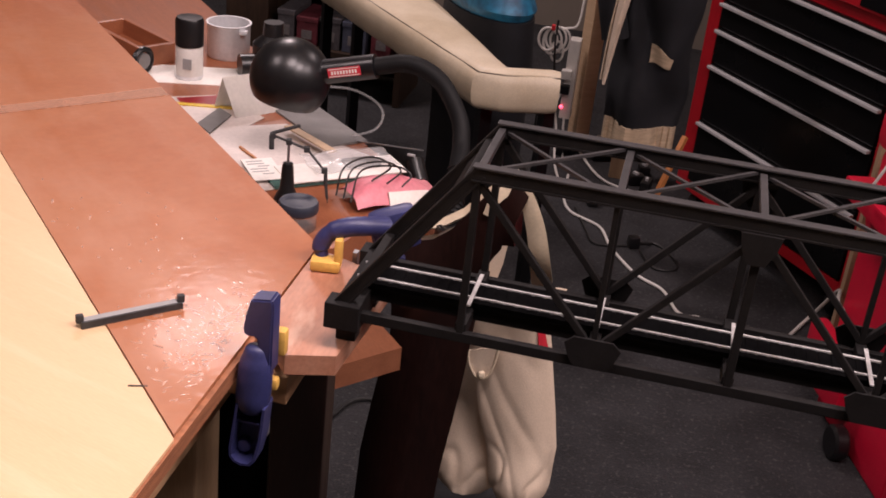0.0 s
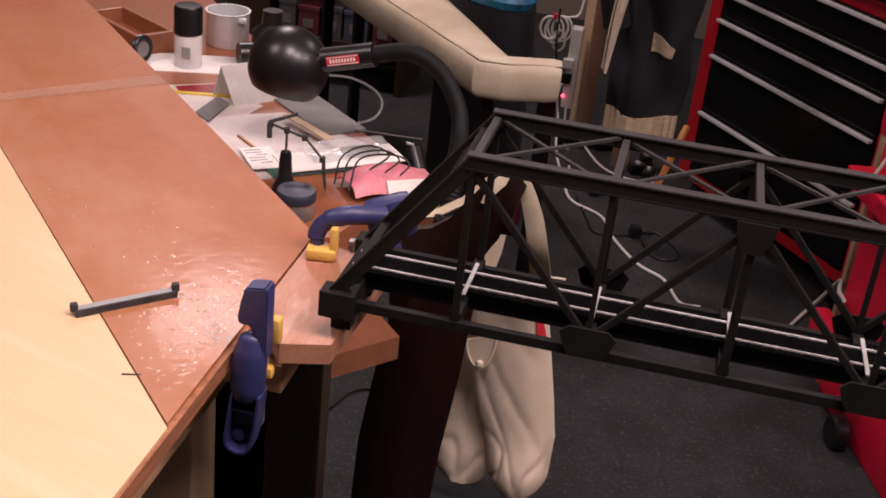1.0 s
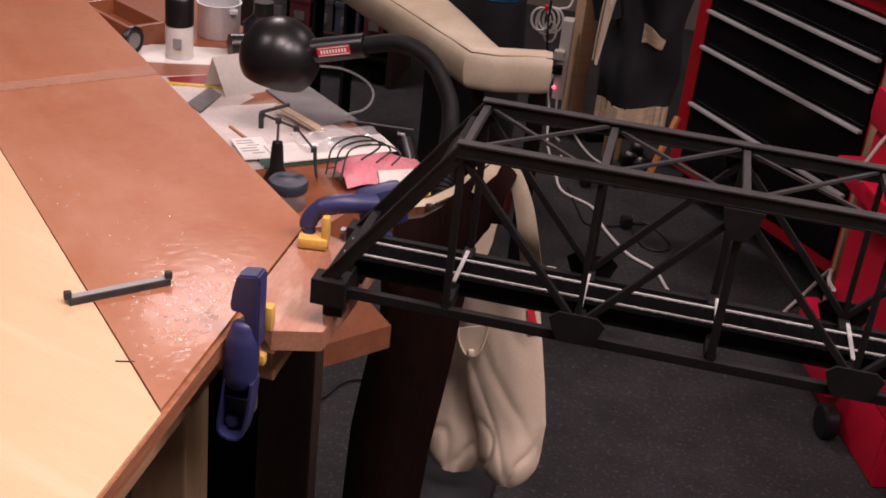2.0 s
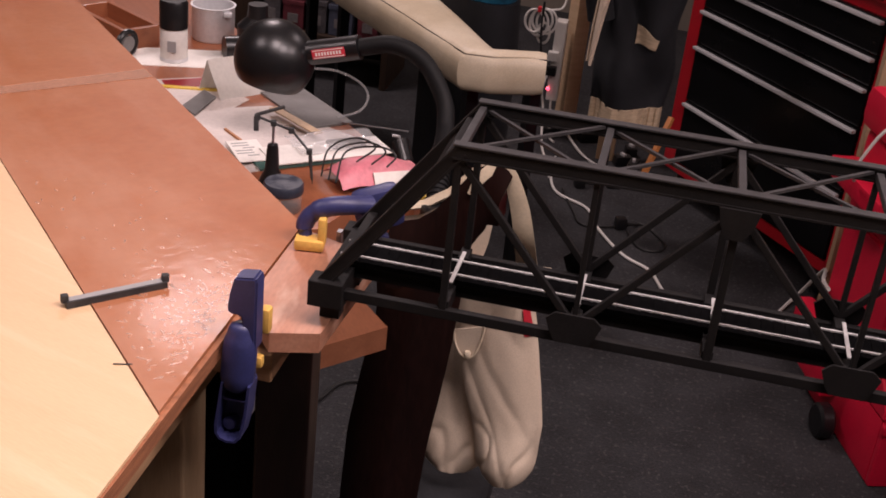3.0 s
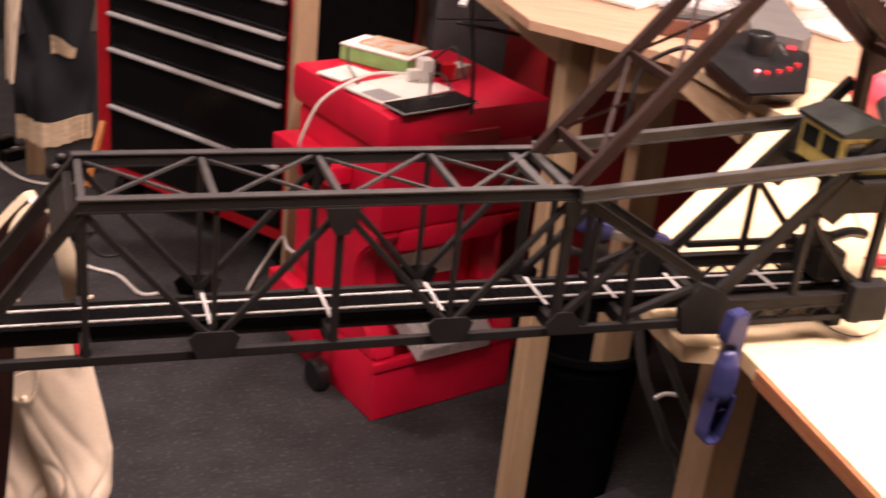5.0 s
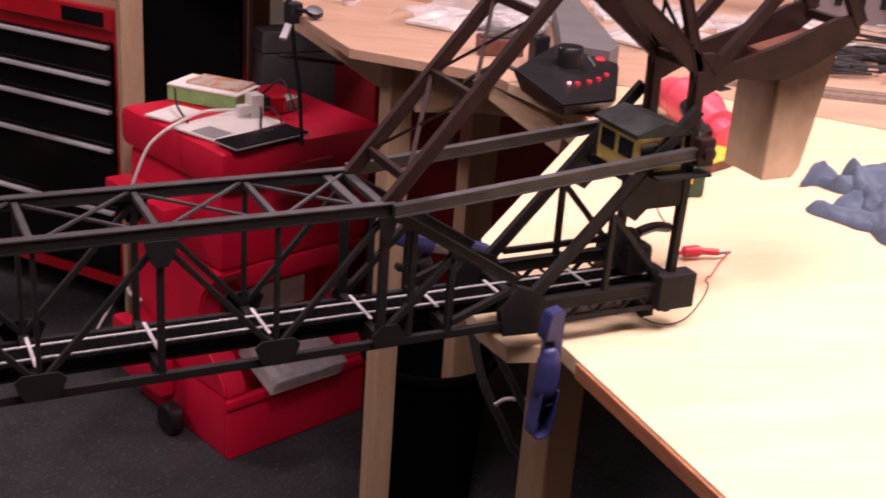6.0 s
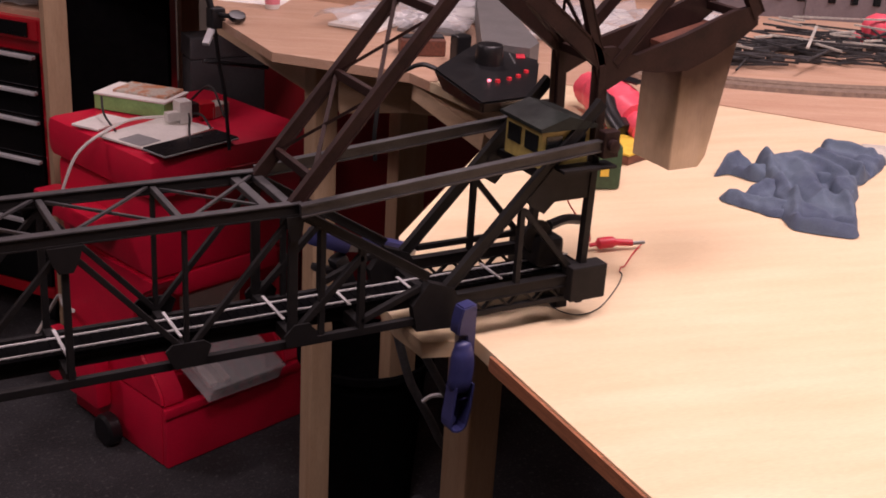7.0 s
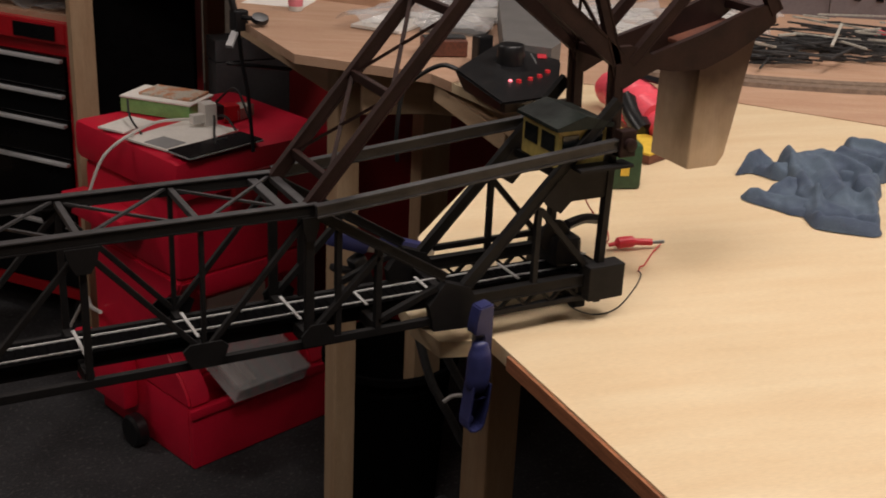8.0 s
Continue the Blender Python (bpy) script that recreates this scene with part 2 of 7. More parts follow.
def overspray(m, z0, z1, col):
    """Brown paint sprayed over the upper part of a block, thinning out downwards with a ragged edge."""
    nt = m.node_tree
    n, l = nt.nodes, nt.links
    bsdf = n["Principled BSDF"]
    old = bsdf.inputs["Base Color"].links[0].from_socket
    tc = n.new("ShaderNodeTexCoord")
    xyz = n.new("ShaderNodeSeparateXYZ")
    l.new(tc.outputs["Object"], xyz.inputs[0])
    ns = n.new("ShaderNodeTexNoise")
    ns.inputs["Scale"].default_value, ns.inputs["Detail"].default_value = 55, 6
    l.new(tc.outputs["Object"], ns.inputs["Vector"])
    add = n.new("ShaderNodeMath")
    add.operation = "MULTIPLY_ADD"
    l.new(ns.outputs["Fac"], add.inputs[0])
    add.inputs[1].default_value = 0.030
    l.new(xyz.outputs["Z"], add.inputs[2])
    rng = n.new("ShaderNodeMapRange")
    rng.inputs[1].default_value, rng.inputs[2].default_value = z0 + 0.015, z1 + 0.015
    l.new(add.outputs[0], rng.inputs[0])
    mix = n.new("ShaderNodeMix")
    mix.data_type = "RGBA"
    mix.inputs[7].default_value = (*col, 1)
    l.new(rng.outputs[0], mix.inputs[0])
    l.new(old, mix.inputs[6])
    l.new(mix.outputs[2], bsdf.inputs["Base Color"])


overspray(M["block"], 0.988, 1.052, (0.060, 0.028, 0.020))
M["rust"] = mat("rust_paint", (0.17, 0.055, 0.030), 0.6, var=0.3, scale=60, col2=(0.10, 0.035, 0.022))
M["grey_build"] = mat("grey_plastic", (0.165, 0.142, 0.147), 0.6, var=0.1, scale=30)
M["grey_panel"] = mat("grey_panel", (0.30, 0.30, 0.30), 0.55, var=0.06, scale=20)
M["cork"] = mat("roadbed_cork", (0.20, 0.14, 0.10), 0.9, var=0.25, scale=120, bump=0.5, bscale=700)
M["scrap"] = mat("dark_scrap", (0.035, 0.035, 0.036), 0.7, var=0.4, scale=60)
M["twig"] = mat("styrene_rod", (0.46, 0.44, 0.38), 0.6, var=0.25, scale=60)
M["cable_white"] = mat("white_cable", (0.70, 0.68, 0.64), 0.45, var=0.05)
M["cable_black"] = mat("black_cable", (0.012, 0.012, 0.012), 0.5, var=0.1)
M["cable_red"] = mat("red_wire", (0.50, 0.03, 0.03), 0.45, var=0.1)
M["label_red"] = mat("red_label", (0.58, 0.03, 0.05), 0.4, var=0.06)
M["teal"] = mat("teal_glass", (0.05, 0.12, 0.105), 0.25, var=0.1)
M["jar_blue"] = mat("slate_lid", (0.028, 0.033, 0.050), 0.45, var=0.12, scale=50)
M["clear"] = mat("clear_bag", (0.62, 0.62, 0.62), 0.15, var=0.05, bump=0.6, bscale=60, trans=0.0, alpha=0.27, dist=0.003)
M["film"] = mat("smeared_glue", (0.56, 0.31, 0.21), 0.22, var=0.2, scale=14, alpha=0.5)
M["blue_bag"] = mat("blue_bag", (0.02, 0.24, 0.42), 0.45, var=0.4, scale=12, bump=0.3, bscale=60, col2=(0.02, 0.05, 0.12))
M["orange_wood"] = mat("orange_wood", (0.45, 0.17, 0.05), 0.5, var=0.15, scale=12, stretch=(1, 1, 5))
M["yellow"] = mat("yellow_paint", (0.66, 0.45, 0.05), 0.5, var=0.1, scale=60)
M["glass_dark"] = mat("dark_window", (0.01, 0.012, 0.012), 0.15, var=0.1)
M["red_led"] = mat("red_button", (0.62, 0.03, 0.04), 0.35, var=0.05)
M["lamp_black"] = mat("matte_black_rubber", (0.006, 0.006, 0.0065), 0.62, spec=0.2, var=0.2, scale=40, bump=0.1, bscale=700)
M["glue"] = mat("clear_glue", (0.72, 0.46, 0.34), 0.10, var=0.1, scale=60, bump=0.5, bscale=300, alpha=0.28, rvar=0.04)
M["hose"] = mat("clear_hose", (0.50, 0.50, 0.50), 0.08, var=0.05, bump=0, alpha=0.22)
M["tablet"] = mat("tablet_black", (0.012, 0.012, 0.014), 0.2, var=0.05, bump=0)

led = bpy.data.materials.new("lit_led")
led.use_nodes = True
led.node_tree.nodes["Principled BSDF"].inputs["Emission Color"].default_value = (1, 0.05, 0.12, 1)
led.node_tree.nodes["Principled BSDF"].inputs["Emission Strength"].default_value = 3
M["led"] = led

# ---- building helpers ----


def vec(p):
    return Vector(p)


def box(bm, c, s, rz=0.0, bev=0.0, m=None):
    """A box of size s about c, turned by rz degrees about z (or by m), its edges rounded by bev."""
    t = m if m is not None else pose(c[0], c[1], c[2], 0, 0, rz)
    g = bmesh.ops.create_cube(bm, size=1.0, matrix=t @ Matrix.Diagonal((*s, 1)))
    if bev:
        edges = list({e for v in g["verts"] for e in v.link_edges})
        bmesh.ops.bevel(bm, geom=edges, offset=bev, segments=2, affect="EDGES", profile=0.6)
    return bm


def frame_of(p, q, up=(0, 0, 1)):
    d = (vec(q) - vec(p)).normalized()
    u = vec(up)
    if abs(d.dot(u)) > 0.999:
        u = Vector((0, 1, 0))
    s = d.cross(u).normalized()
    u = s.cross(d).normalized()
    c = (vec(p) + vec(q)) / 2
    return Matrix(((d.x, s.x, u.x, c.x), (d.y, s.y, u.y, c.y), (d.z, s.z, u.z, c.z), (0, 0, 0, 1)))


def beam(bm, p, q, w, h, up=(0, 0, 1), bev=0.0):
    """A bar from p to q, w wide (sideways) and h high (towards up)."""
    t = frame_of(p, q, up)
    box(bm, (0, 0, 0), ((vec(q) - vec(p)).length, w, h), bev=bev, m=t)
    return bm


def prism(bm, pts, z0, z1):
    """An upright prism over the plan polygon pts."""
    lo = [bm.verts.new((x, y, z0)) for x, y in pts]
    hi = [bm.verts.new((x, y, z1)) for x, y in pts]
    k = len(pts)
    for i in range(k):
        bm.faces.new((lo[i], lo[(i + 1) % k], hi[(i + 1) % k], hi[i]))
    bm.faces.new(hi)
    bm.faces.new(lo[::-1])
    bmesh.ops.recalc_face_normals(bm, faces=bm.faces)
    return bm


def plate_xz(bm, pts, y0, y1):
    """An upright plate with the outline pts in x and z, from y0 to y1."""
    lo = [bm.verts.new((x, y0, z)) for x, z in pts]
    hi = [bm.verts.new((x, y1, z)) for x, z in pts]
    k = len(pts)
    for i in range(k):
        bm.faces.new((lo[i], lo[(i + 1) % k], hi[(i + 1) % k], hi[i]))
    bm.faces.new(hi)
    bm.faces.new(lo[::-1])
    bmesh.ops.recalc_face_normals(bm, faces=bm.faces)
    return bm


def spline(pts, steps=6):
    """Points on a smooth line through pts."""
    p = [vec(pts[0]) * 2 - vec(pts[1])] + [vec(a) for a in pts] + [vec(pts[-1]) * 2 - vec(pts[-2])]
    out = []
    for i in range(1, len(p) - 2):
        a, b, c, d = p[i - 1:i + 3]
        for k in range(steps):
            t = k / steps
            out.append(0.5 * (2 * b + (c - a) * t + (2 * a - 5 * b + 4 * c - d) * t * t + (3 * b - a - 3 * c + d) * t ** 3))
    return out + [p[-2]]


def tube(bm, pts, r, seg=8, steps=6, smooth=True):
    """A round tube along a smooth line through pts; r may be a list, one for each of the laid points."""
    line = spline(pts, steps) if smooth and len(pts) > 2 else [vec(a) for a in pts]
    rings, side = [], None
    for i, p in enumerate(line):
        d = (line[min(i + 1, len(line) - 1)] - line[max(i - 1, 0)]).normalized()
        if side is None:
            side = d.orthogonal().normalized()
        side = (side - d * side.dot(d)).normalized()
        up = d.cross(side)
        rad = r[min(i, len(r) - 1)] if isinstance(r, (list, tuple)) else r
        rings.append([bm.verts.new(p + rad * (math.cos(a) * side + math.sin(a) * up)) for a in (2 * math.pi * k / seg for k in range(seg))])
    for a, b in zip(rings, rings[1:]):
        for k in range(seg):
            bm.faces.new((a[k], a[(k + 1) % seg], b[(k + 1) % seg], b[k]))
    bm.faces.new(rings[0][::-1])
    bm.faces.new(rings[-1])
    return bm


def ribbon_path(bm, line, wide, thick, up=(0, 1, 0), steps=6):
    """A flat strap along a smooth line; wide: its widths at the laid points, spread over the line."""
    pts = spline(line, steps)
    rows = []
    for i, p in enumerate(pts):
        d = (pts[min(i + 1, len(pts) - 1)] - pts[max(i - 1, 0)]).normalized()
        s = d.cross(vec(up)).normalized()
        t = i / (len(pts) - 1) * (len(wide) - 1)
        k = min(int(t), len(wide) - 2)
        w = (wide[k] + (wide[k + 1] - wide[k]) * (t - k)) / 2
        rows.append([bm.verts.new(p + s * w * a - vec(up) * 0.12 * w * (1 - a * a)) for a in (-1, -0.5, 0, 0.5, 1)])
    faces = [bm.faces.new((a[k], a[k + 1], b[k + 1], b[k])) for a, b in zip(rows, rows[1:]) for k in range(4)]
    bmesh.ops.recalc_face_normals(bm, faces=bm.faces)
    bmesh.ops.solidify(bm, geom=faces, thickness=thick)
    return bm


def along(table, v):
    """The value at v of a table of (v, value), smoothly joined."""
    for (a, x), (b, y) in zip(table, table[1:]):
        if v <= b:
            t = (v - a) / (b - a)
            return x + (y - x) * t
    return table[-1][1]


def lathe(bm, prof, m, seg=28):
    """A turned body: prof of (radius, height) along m's z axis."""
    rings = []
    for r, z in prof:
        if r < 1e-6:
            rings.append([bm.verts.new(m @ Vector((0, 0, z)))])
        else:
            rings.append([bm.verts.new(m @ Vector((r * math.cos(a), r * math.sin(a), z))) for a in (2 * math.pi * k / seg for k in range(seg))])
    for a, b in zip(rings, rings[1:]):
        for k in range(seg):
            k2 = (k + 1) % seg
            if len(a) == 1 and len(b) > 1:
                bm.faces.new((a[0], b[k2], b[k]))
            elif len(b) == 1 and len(a) > 1:
                bm.faces.new((a[k], a[k2], b[0]))
            elif len(a) > 1:
                bm.faces.new((a[k], a[k2], b[k2], b[k]))
    bmesh.ops.recalc_face_normals(bm, faces=bm.faces)
    return bm


def cloth(bm, f, nu, nv, thick):
    """A sheet of nu by nv cells through the points f(u, v), u and v from 0 to 1, given some thickness."""
    g = [[bm.verts.new(f(i / nu, j / nv)) for j in range(nv + 1)] for i in range(nu + 1)]
    faces = [bm.faces.new((g[i][j], g[i + 1][j], g[i + 1][j + 1], g[i][j + 1])) for i in range(nu) for j in range(nv)]
    bmesh.ops.recalc_face_normals(bm, faces=bm.faces)
    bmesh.ops.solidify(bm, geom=faces, thickness=thick)
    return bm


def nz(x, y, z=0.0, s=1.0):
    return noise.noise(Vector((x * s, y * s, z * s)))


def thing(name, at, label, category, group="", kind=""):
    ob = new(name)
    ob.empty_display_size = 0.02
    ob.location = at
    return tagged(ob, label, category, group, kind)


def origin_of(ob):
    while ob.parent:
        ob = ob.parent
    return ob.location


def part(name, bm, material, parent=None, label="", smooth=False):
    me = bpy.data.meshes.new(name)
    bm.to_mesh(me)
    bm.free()
    me.materials.append(material if not isinstance(material, str) else M[material])
    if smooth:
        for p in me.polygons:
            p.use_smooth = True
        me.set_sharp_from_angle(angle=radians(42))
    ob = new(name, me)
    if parent is not None:
        ob.parent = parent
        if parent.type == "EMPTY":
            ob.matrix_parent_inverse = Matrix.Translation(-origin_of(parent))
    if label:
        ob["label"] = label
    return ob


def B():
    return bmesh.new()


def setting(name, bm, material, label, category):
    return tagged(part(name, bm, material), label, category, kind="structure")

# ---- room ----
T = 0.88  # top of both layout tables
setting("floor", box(B(), (0.2, 0.9, -0.02), (6.4, 7.0, 0.04)), "carpet", "dark grey flecked carpet floor", "floor")
setting("wall_north", box(B(), (0.2, 3.95, 1.25), (6.4, 0.1, 2.5)), "wall", "plain dim basement wall", "wall")
setting("wall_south", box(B(), (0.2, -2.65, 1.25), (6.4, 0.1, 2.5)), "wall", "plain dim basement wall", "wall")
setting("wall_west", box(B(), (-3.05, 0.65, 1.25), (0.1, 6.5, 2.5)), "wall", "plain dim basement wall", "wall")
setting("wall_east", box(B(), (3.45, 0.65, 1.25), (0.1, 6.5, 2.5)), "wall", "plain dim basement wall", "wall")
setting("ceiling", box(B(), (0.2, 0.65, 2.54), (6.4, 6.5, 0.08)), "ceiling", "pale basement ceiling", "ceiling")

U = Vector((-0.6795, 0.7337, 0))  # along the slanting edges of the left table
W = Vector((0.7337, 0.6795, 0))


def table_leg(p, parent, z1, w=0.038, d=0.038, material="lumber", name="leg", rz=0.0):
    return part(name, box(B(), (p[0], p[1], z1 / 2), (w, d, z1), rz, 0.002), material, parent)


# left layout table
left = thing("layout_table", (-0.6, 0.0, 0), "layout table with pale and reddish-brown plywood top on timber legs", "table", kind="")
th = 0.0115
pale_end = (-1.55, -0.14 + 1.44 * 1.0797)
part("pale_panel", prism(B(), [(-0.11, -0.1415), (-0.11, -1.15), (-1.55, -1.15), pale_end], T - th, T), "pale_ply", left, "pale bare plywood panel")
s0, s1 = (-0.4065, 0.1795), (-0.306, 0.288)
part("stained_panel", prism(B(), [(-0.1115, -0.1385), s0, s1, (-0.112, 0.079)], T - th, T + 0.0003), "brown_ply", left, "glossy reddish-brown stained plywood panel")
e0, e1 = (-1.545, -0.138 + 1.4335 * 1.0797), (-1.545, 0.079 + 1.433 * 1.0797)
off = U * 0.0012
part("stained_panel", prism(B(), [(s0[0] + off.x, s0[1] + off.y), e0, e1, (s1[0] + off.x, s1[1] + off.y)], T - th, T + 0.0003), "brown_ply", left,
     "glossy reddish-brown stained plywood panel")
part("filler_strip", prism(B(), [tuple((Vector((*s0, 0)) - U * 0.002 + W * 0.002)[:2]), tuple((Vector((*s0, 0)) + U * 0.013 + W * 0.002)[:2]),
                                 tuple((Vector((*s1, 0)) + U * 0.016 - W * 0.001)[:2]), tuple((Vector((*s1, 0)) - U * 0.004 - W * 0.001)[:2])], T + 0.0004, T + 0.0009),
     "film", left, "smeared pale filler along the joint")
random.seed(21)
bm = B()
for k in range(420):
    if k < 160:
        x, y = random.gauss(-0.146, 0.016), random.gauss(-0.040, 0.030)
    elif k >= 200:
        x, y = random.gauss(-0.125, 0.007), random.gauss(-0.055, 0.026)
    else:
        x, y = random.gauss(-0.235, 0.035), random.gauss(0.045, 0.035)
    a = radians(DIAG + 90 + random.gauss(0, 25))
    if x > -0.117 or (y + 0.1385) < -1.0797 * (x + 0.1115) * 1.0 + 0.004 or y > 0.072 - 1.0797 * (x + 0.112):
        continue
    lx, ly = random.uniform(0.0006, 0.0022) * (1.8 if k % 5 == 0 else 1), random.uniform(0.0005, 0.0011)
    if k >= 200:
        lx, ly, a = lx * random.uniform(0.6, 1.5), ly * 0.7, radians(60 + random.gauss(0, 30))
    lathe(bm, [(0, 0.0002), (1, 0.0001), (0.75, 0.55), (0, 0.8)], pose(x, y, T + 0.0003, 0, 0, math.degrees(a)) @ Matrix.Diagonal((lx, ly, 0.0006, 1)), 8)
tagged(part("glue_smear", bm, "glue", left, "glossy glue drips", True), kind="stuff")
part("edge_band", beam(B(), (-0.1100, -1.15, T - th / 2 - 0.0008), (-0.1100, -0.022, T - th / 2 - 0.0008), 0.003, th - 0.002), "ply_edge", left)
# frame and legs under it
part("apron_rail", beam(B(), (-0.155, -1.1, T - 0.047), (-0.155, 0.03, T - 0.047), 0.022, 0.07, bev=0.0015), "lumber_h", left)
part("apron_rail", beam(B(), tuple(Vector((-0.14, 0.03, T - 0.047))), tuple(Vector((-0.14, 0.03, T - 0.047)) + U * 1.3), 0.02, 0.07), "lumber_h", left)
table_leg((-0.178, 0.022), left, T - th)
table_leg((-0.18, -0.95), left, T - th)
table_leg((-1.1, 1.0), left, T - th)
table_leg((-1.4, -0.9), left, T - th)
part("landing_board", prism(B(), [(-0.1105, -0.021), (-0.1110, 0.075), (-0.0570, 0.057), (-0.0625, -0.042), (-0.088, -0.051)], T - 0.0125, T - 0.0005), "corner_board", left,
     "reddish board that carries the bridge end")
part("landing_cleat", box(B(), (-0.112, 0.005, T - 0.0305), (0.045, 0.09, 0.018), 0, 0.001), "lumber_h", left)
part("dark_post", box(B(), (-0.1140, 0.072, (T - 0.02) / 2), (0.036, 0.040, T - 0.022), 8, 0.002), "dark_wood", left, "dark stained square post")

black_bin = thing("speaker_box", (-0.15, 0.16, 0), "black box standing under the table", "box")
part("body", box(B(), (-0.172, 0.108, 0.40), (0.10, 0.10, 0.80), 4, 0.006), "deck", black_bin)

# right layout table
right = thing("layout_table", (1.3, 0.4, 0), "large layout table with pale birch plywood top on pine legs", "table")
near_top = [(0.369, -1.15), (0.4135, -0.035), (0.4215, 0.078), (0.449, 0.155), (0.686, 0.389), (0.735, 0.411), (0.7265, 0.490), (0.7165, 0.600), (0.800, 0.600), (0.95, 0.478), (1.128, 0.236), (2.3, -0.6), (2.3, -1.15)]
part("birch_panel", prism(B(), near_top, T - 0.012, T), "pale_ply_r", right, "pale birch plywood panel")
far_top = [(0.9515, 0.4795), (0.8008, 0.6015), (0.7162, 0.6015), (0.712, 0.646), (0.586, 0.795), (0.587, 1.060), (0.62, 1.16), (1.02, 1.60), (2.3, 1.60), (2.3, -0.598), (1.1295, 0.2375)]
part("tan_panel", prism(B(), far_top, T - 0.012, T + 0.0005), "tan_ply", right, "tan plywood panel")
part("edge_band", beam(B(), (0.3685, -1.15, T - 0.0068), (0.4115, -0.06, T - 0.0068), 0.003, 0.0105), "ply_edge", right)
part("landing_board", prism(B(), [(0.3735, 0.012), (0.3765, -0.026), (0.4105, -0.036), (0.4130, 0.045), (0.379, 0.045)], T - 0.0125, T - 0.0005), "pale_ply_r", right,
     "small pale plywood landing board")
rim = [(0.735, 0.414), (0.728, 0.493), (0.714, 0.648)]
for a, b in zip(rim, rim[1:]):
    d = (Vector(b) - Vector(a)).normalized()
    nrm = Vector((d.y, -d.x)) * 0.014
    part("apron_board", beam(B(), (a[0] + nrm.x, a[1] + nrm.y, T - 0.048), (b[0] + nrm.x, b[1] + nrm.y, T - 0.024), 0.02, 0.022, bev=0.001), "pale_lit_pine", right)
for a, b in (((0.680, 1.28), (0.680, 0.856)), ((0.672, 0.770), (0.765, 0.745)), ((0.768, 0.742), (0.850, 0.668))):
    part("apron_board", beam(B(), (a[0], a[1], T - 0.047), (b[0], b[1], T - 0.047), 0.018, 0.068, bev=0.001), "pale_lit_pine", right)
part("apron_board", beam(B(), (0.52, 0.150, T - 0.048), (0.79, 0.410, T - 0.048), 0.02, 0.07), "pale_lit_pine", right)
part("apron_board", beam(B(), (0.56, -1.1, T - 0.048), (0.56, 0.05, T - 0.048), 0.02, 0.07), "lumber_h", right)
table_leg((0.673, 0.8315), right, T - 0.012, 0.034, 0.039)
table_leg((0.4548, 0.0285), right, T - 0.012, 0.0275, 0.039)
table_leg((0.893, 0.985), right, T - 0.012, 0.05, 0.04)
table_leg((2.1, 1.4), right, T - 0.012)
table_leg((2.1, -0.9), right, T - 0.012)
table_leg((0.50, -1.0), right, T - 0.012)

# workbench over the tool chest
bench2 = thing("workbench", (0.45, 2.1, 0), "pine workbench standing over the tool chest", "workbench")
part("leg", box(B(), (0.520, 1.815, 0.43), (0.046, 0.040, 0.86), 0, 0.002), "lumber", bench2)
part("leg", box(B(), (-0.02, 2.52, 0.43), (0.046, 0.040, 0.86), 0, 0.002), "lumber", bench2)
part("leg", box(B(), (0.95, 2.30, 0.43), (0.046, 0.040, 0.86), 0, 0.002), "lumber", bench2)
part("apron_board", beam(B(), (0.02, 2.49, 0.832), (0.80, 1.50, 0.832), 0.02, 0.056), "lumber_h", bench2)
part("worktop", prism(B(), [(0.00, 2.48), (0.80, 1.47), (1.40, 1.94), (0.60, 2.95)], 0.861, 0.88), "tan_ply", bench2)

# lower desk
ZD = 0.766
desk = thing("work_desk", (-0.45, 0.6, 0), "low reddish-brown desk littered with hobby tools and papers", "desk")
desk_out = [(-0.165, 0.30), (-0.25, 0.25), (-0.95, 1.03), (-0.62, 1.02), (-0.284, 0.619), (-0.162, 0.491), (-0.105, 0.425), (-0.103, 0.387), (-0.150, 0.350)]
part("desktop", prism(B(), desk_out, ZD - 0.028, ZD), "desk", desk)
part("leg", box(B(), (-0.185, 0.30, (ZD - 0.03) / 2), (0.03, 0.03, ZD - 0.03), 10, 0.002), "dark_wood", desk)
part("drawer_shelf", prism(B(), [(-0.20, 0.165), (-0.132, 0.244), (-0.096, 0.286), (-0.128, 0.322), (-0.25, 0.21)], 0.672, 0.694), "shelf_stain", desk, "reddish shelf board under the desktop")
part("leg", box(B(), (-0.62, 0.93, (ZD - 0.03) / 2), (0.035, 0.035, ZD - 0.03), 10, 0.002), "dark_wood", desk)
part("leg", box(B(), (-0.85, 0.98, (ZD - 0.03) / 2), (0.035, 0.035, ZD - 0.03), 10, 0.002), "dark_wood", desk)
part("leg", box(B(), (-0.222, 0.44, (ZD - 0.03) / 2), (0.03, 0.03, ZD - 0.03), 10, 0.002), "dark_wood", desk)

# ---- bascule bridge ----
bridge = thing("bascule_bridge", (0.2, 0.0, T), "dark grey model bascule truss bridge with track, lowered between the tables", "model bridge")
YN, YF = -0.032, 0.034
ZT, ZB = 0.993, 0.902
X = [0.0, 0.069, 0.138, 0.208, 0.277]
BR = "bridge"


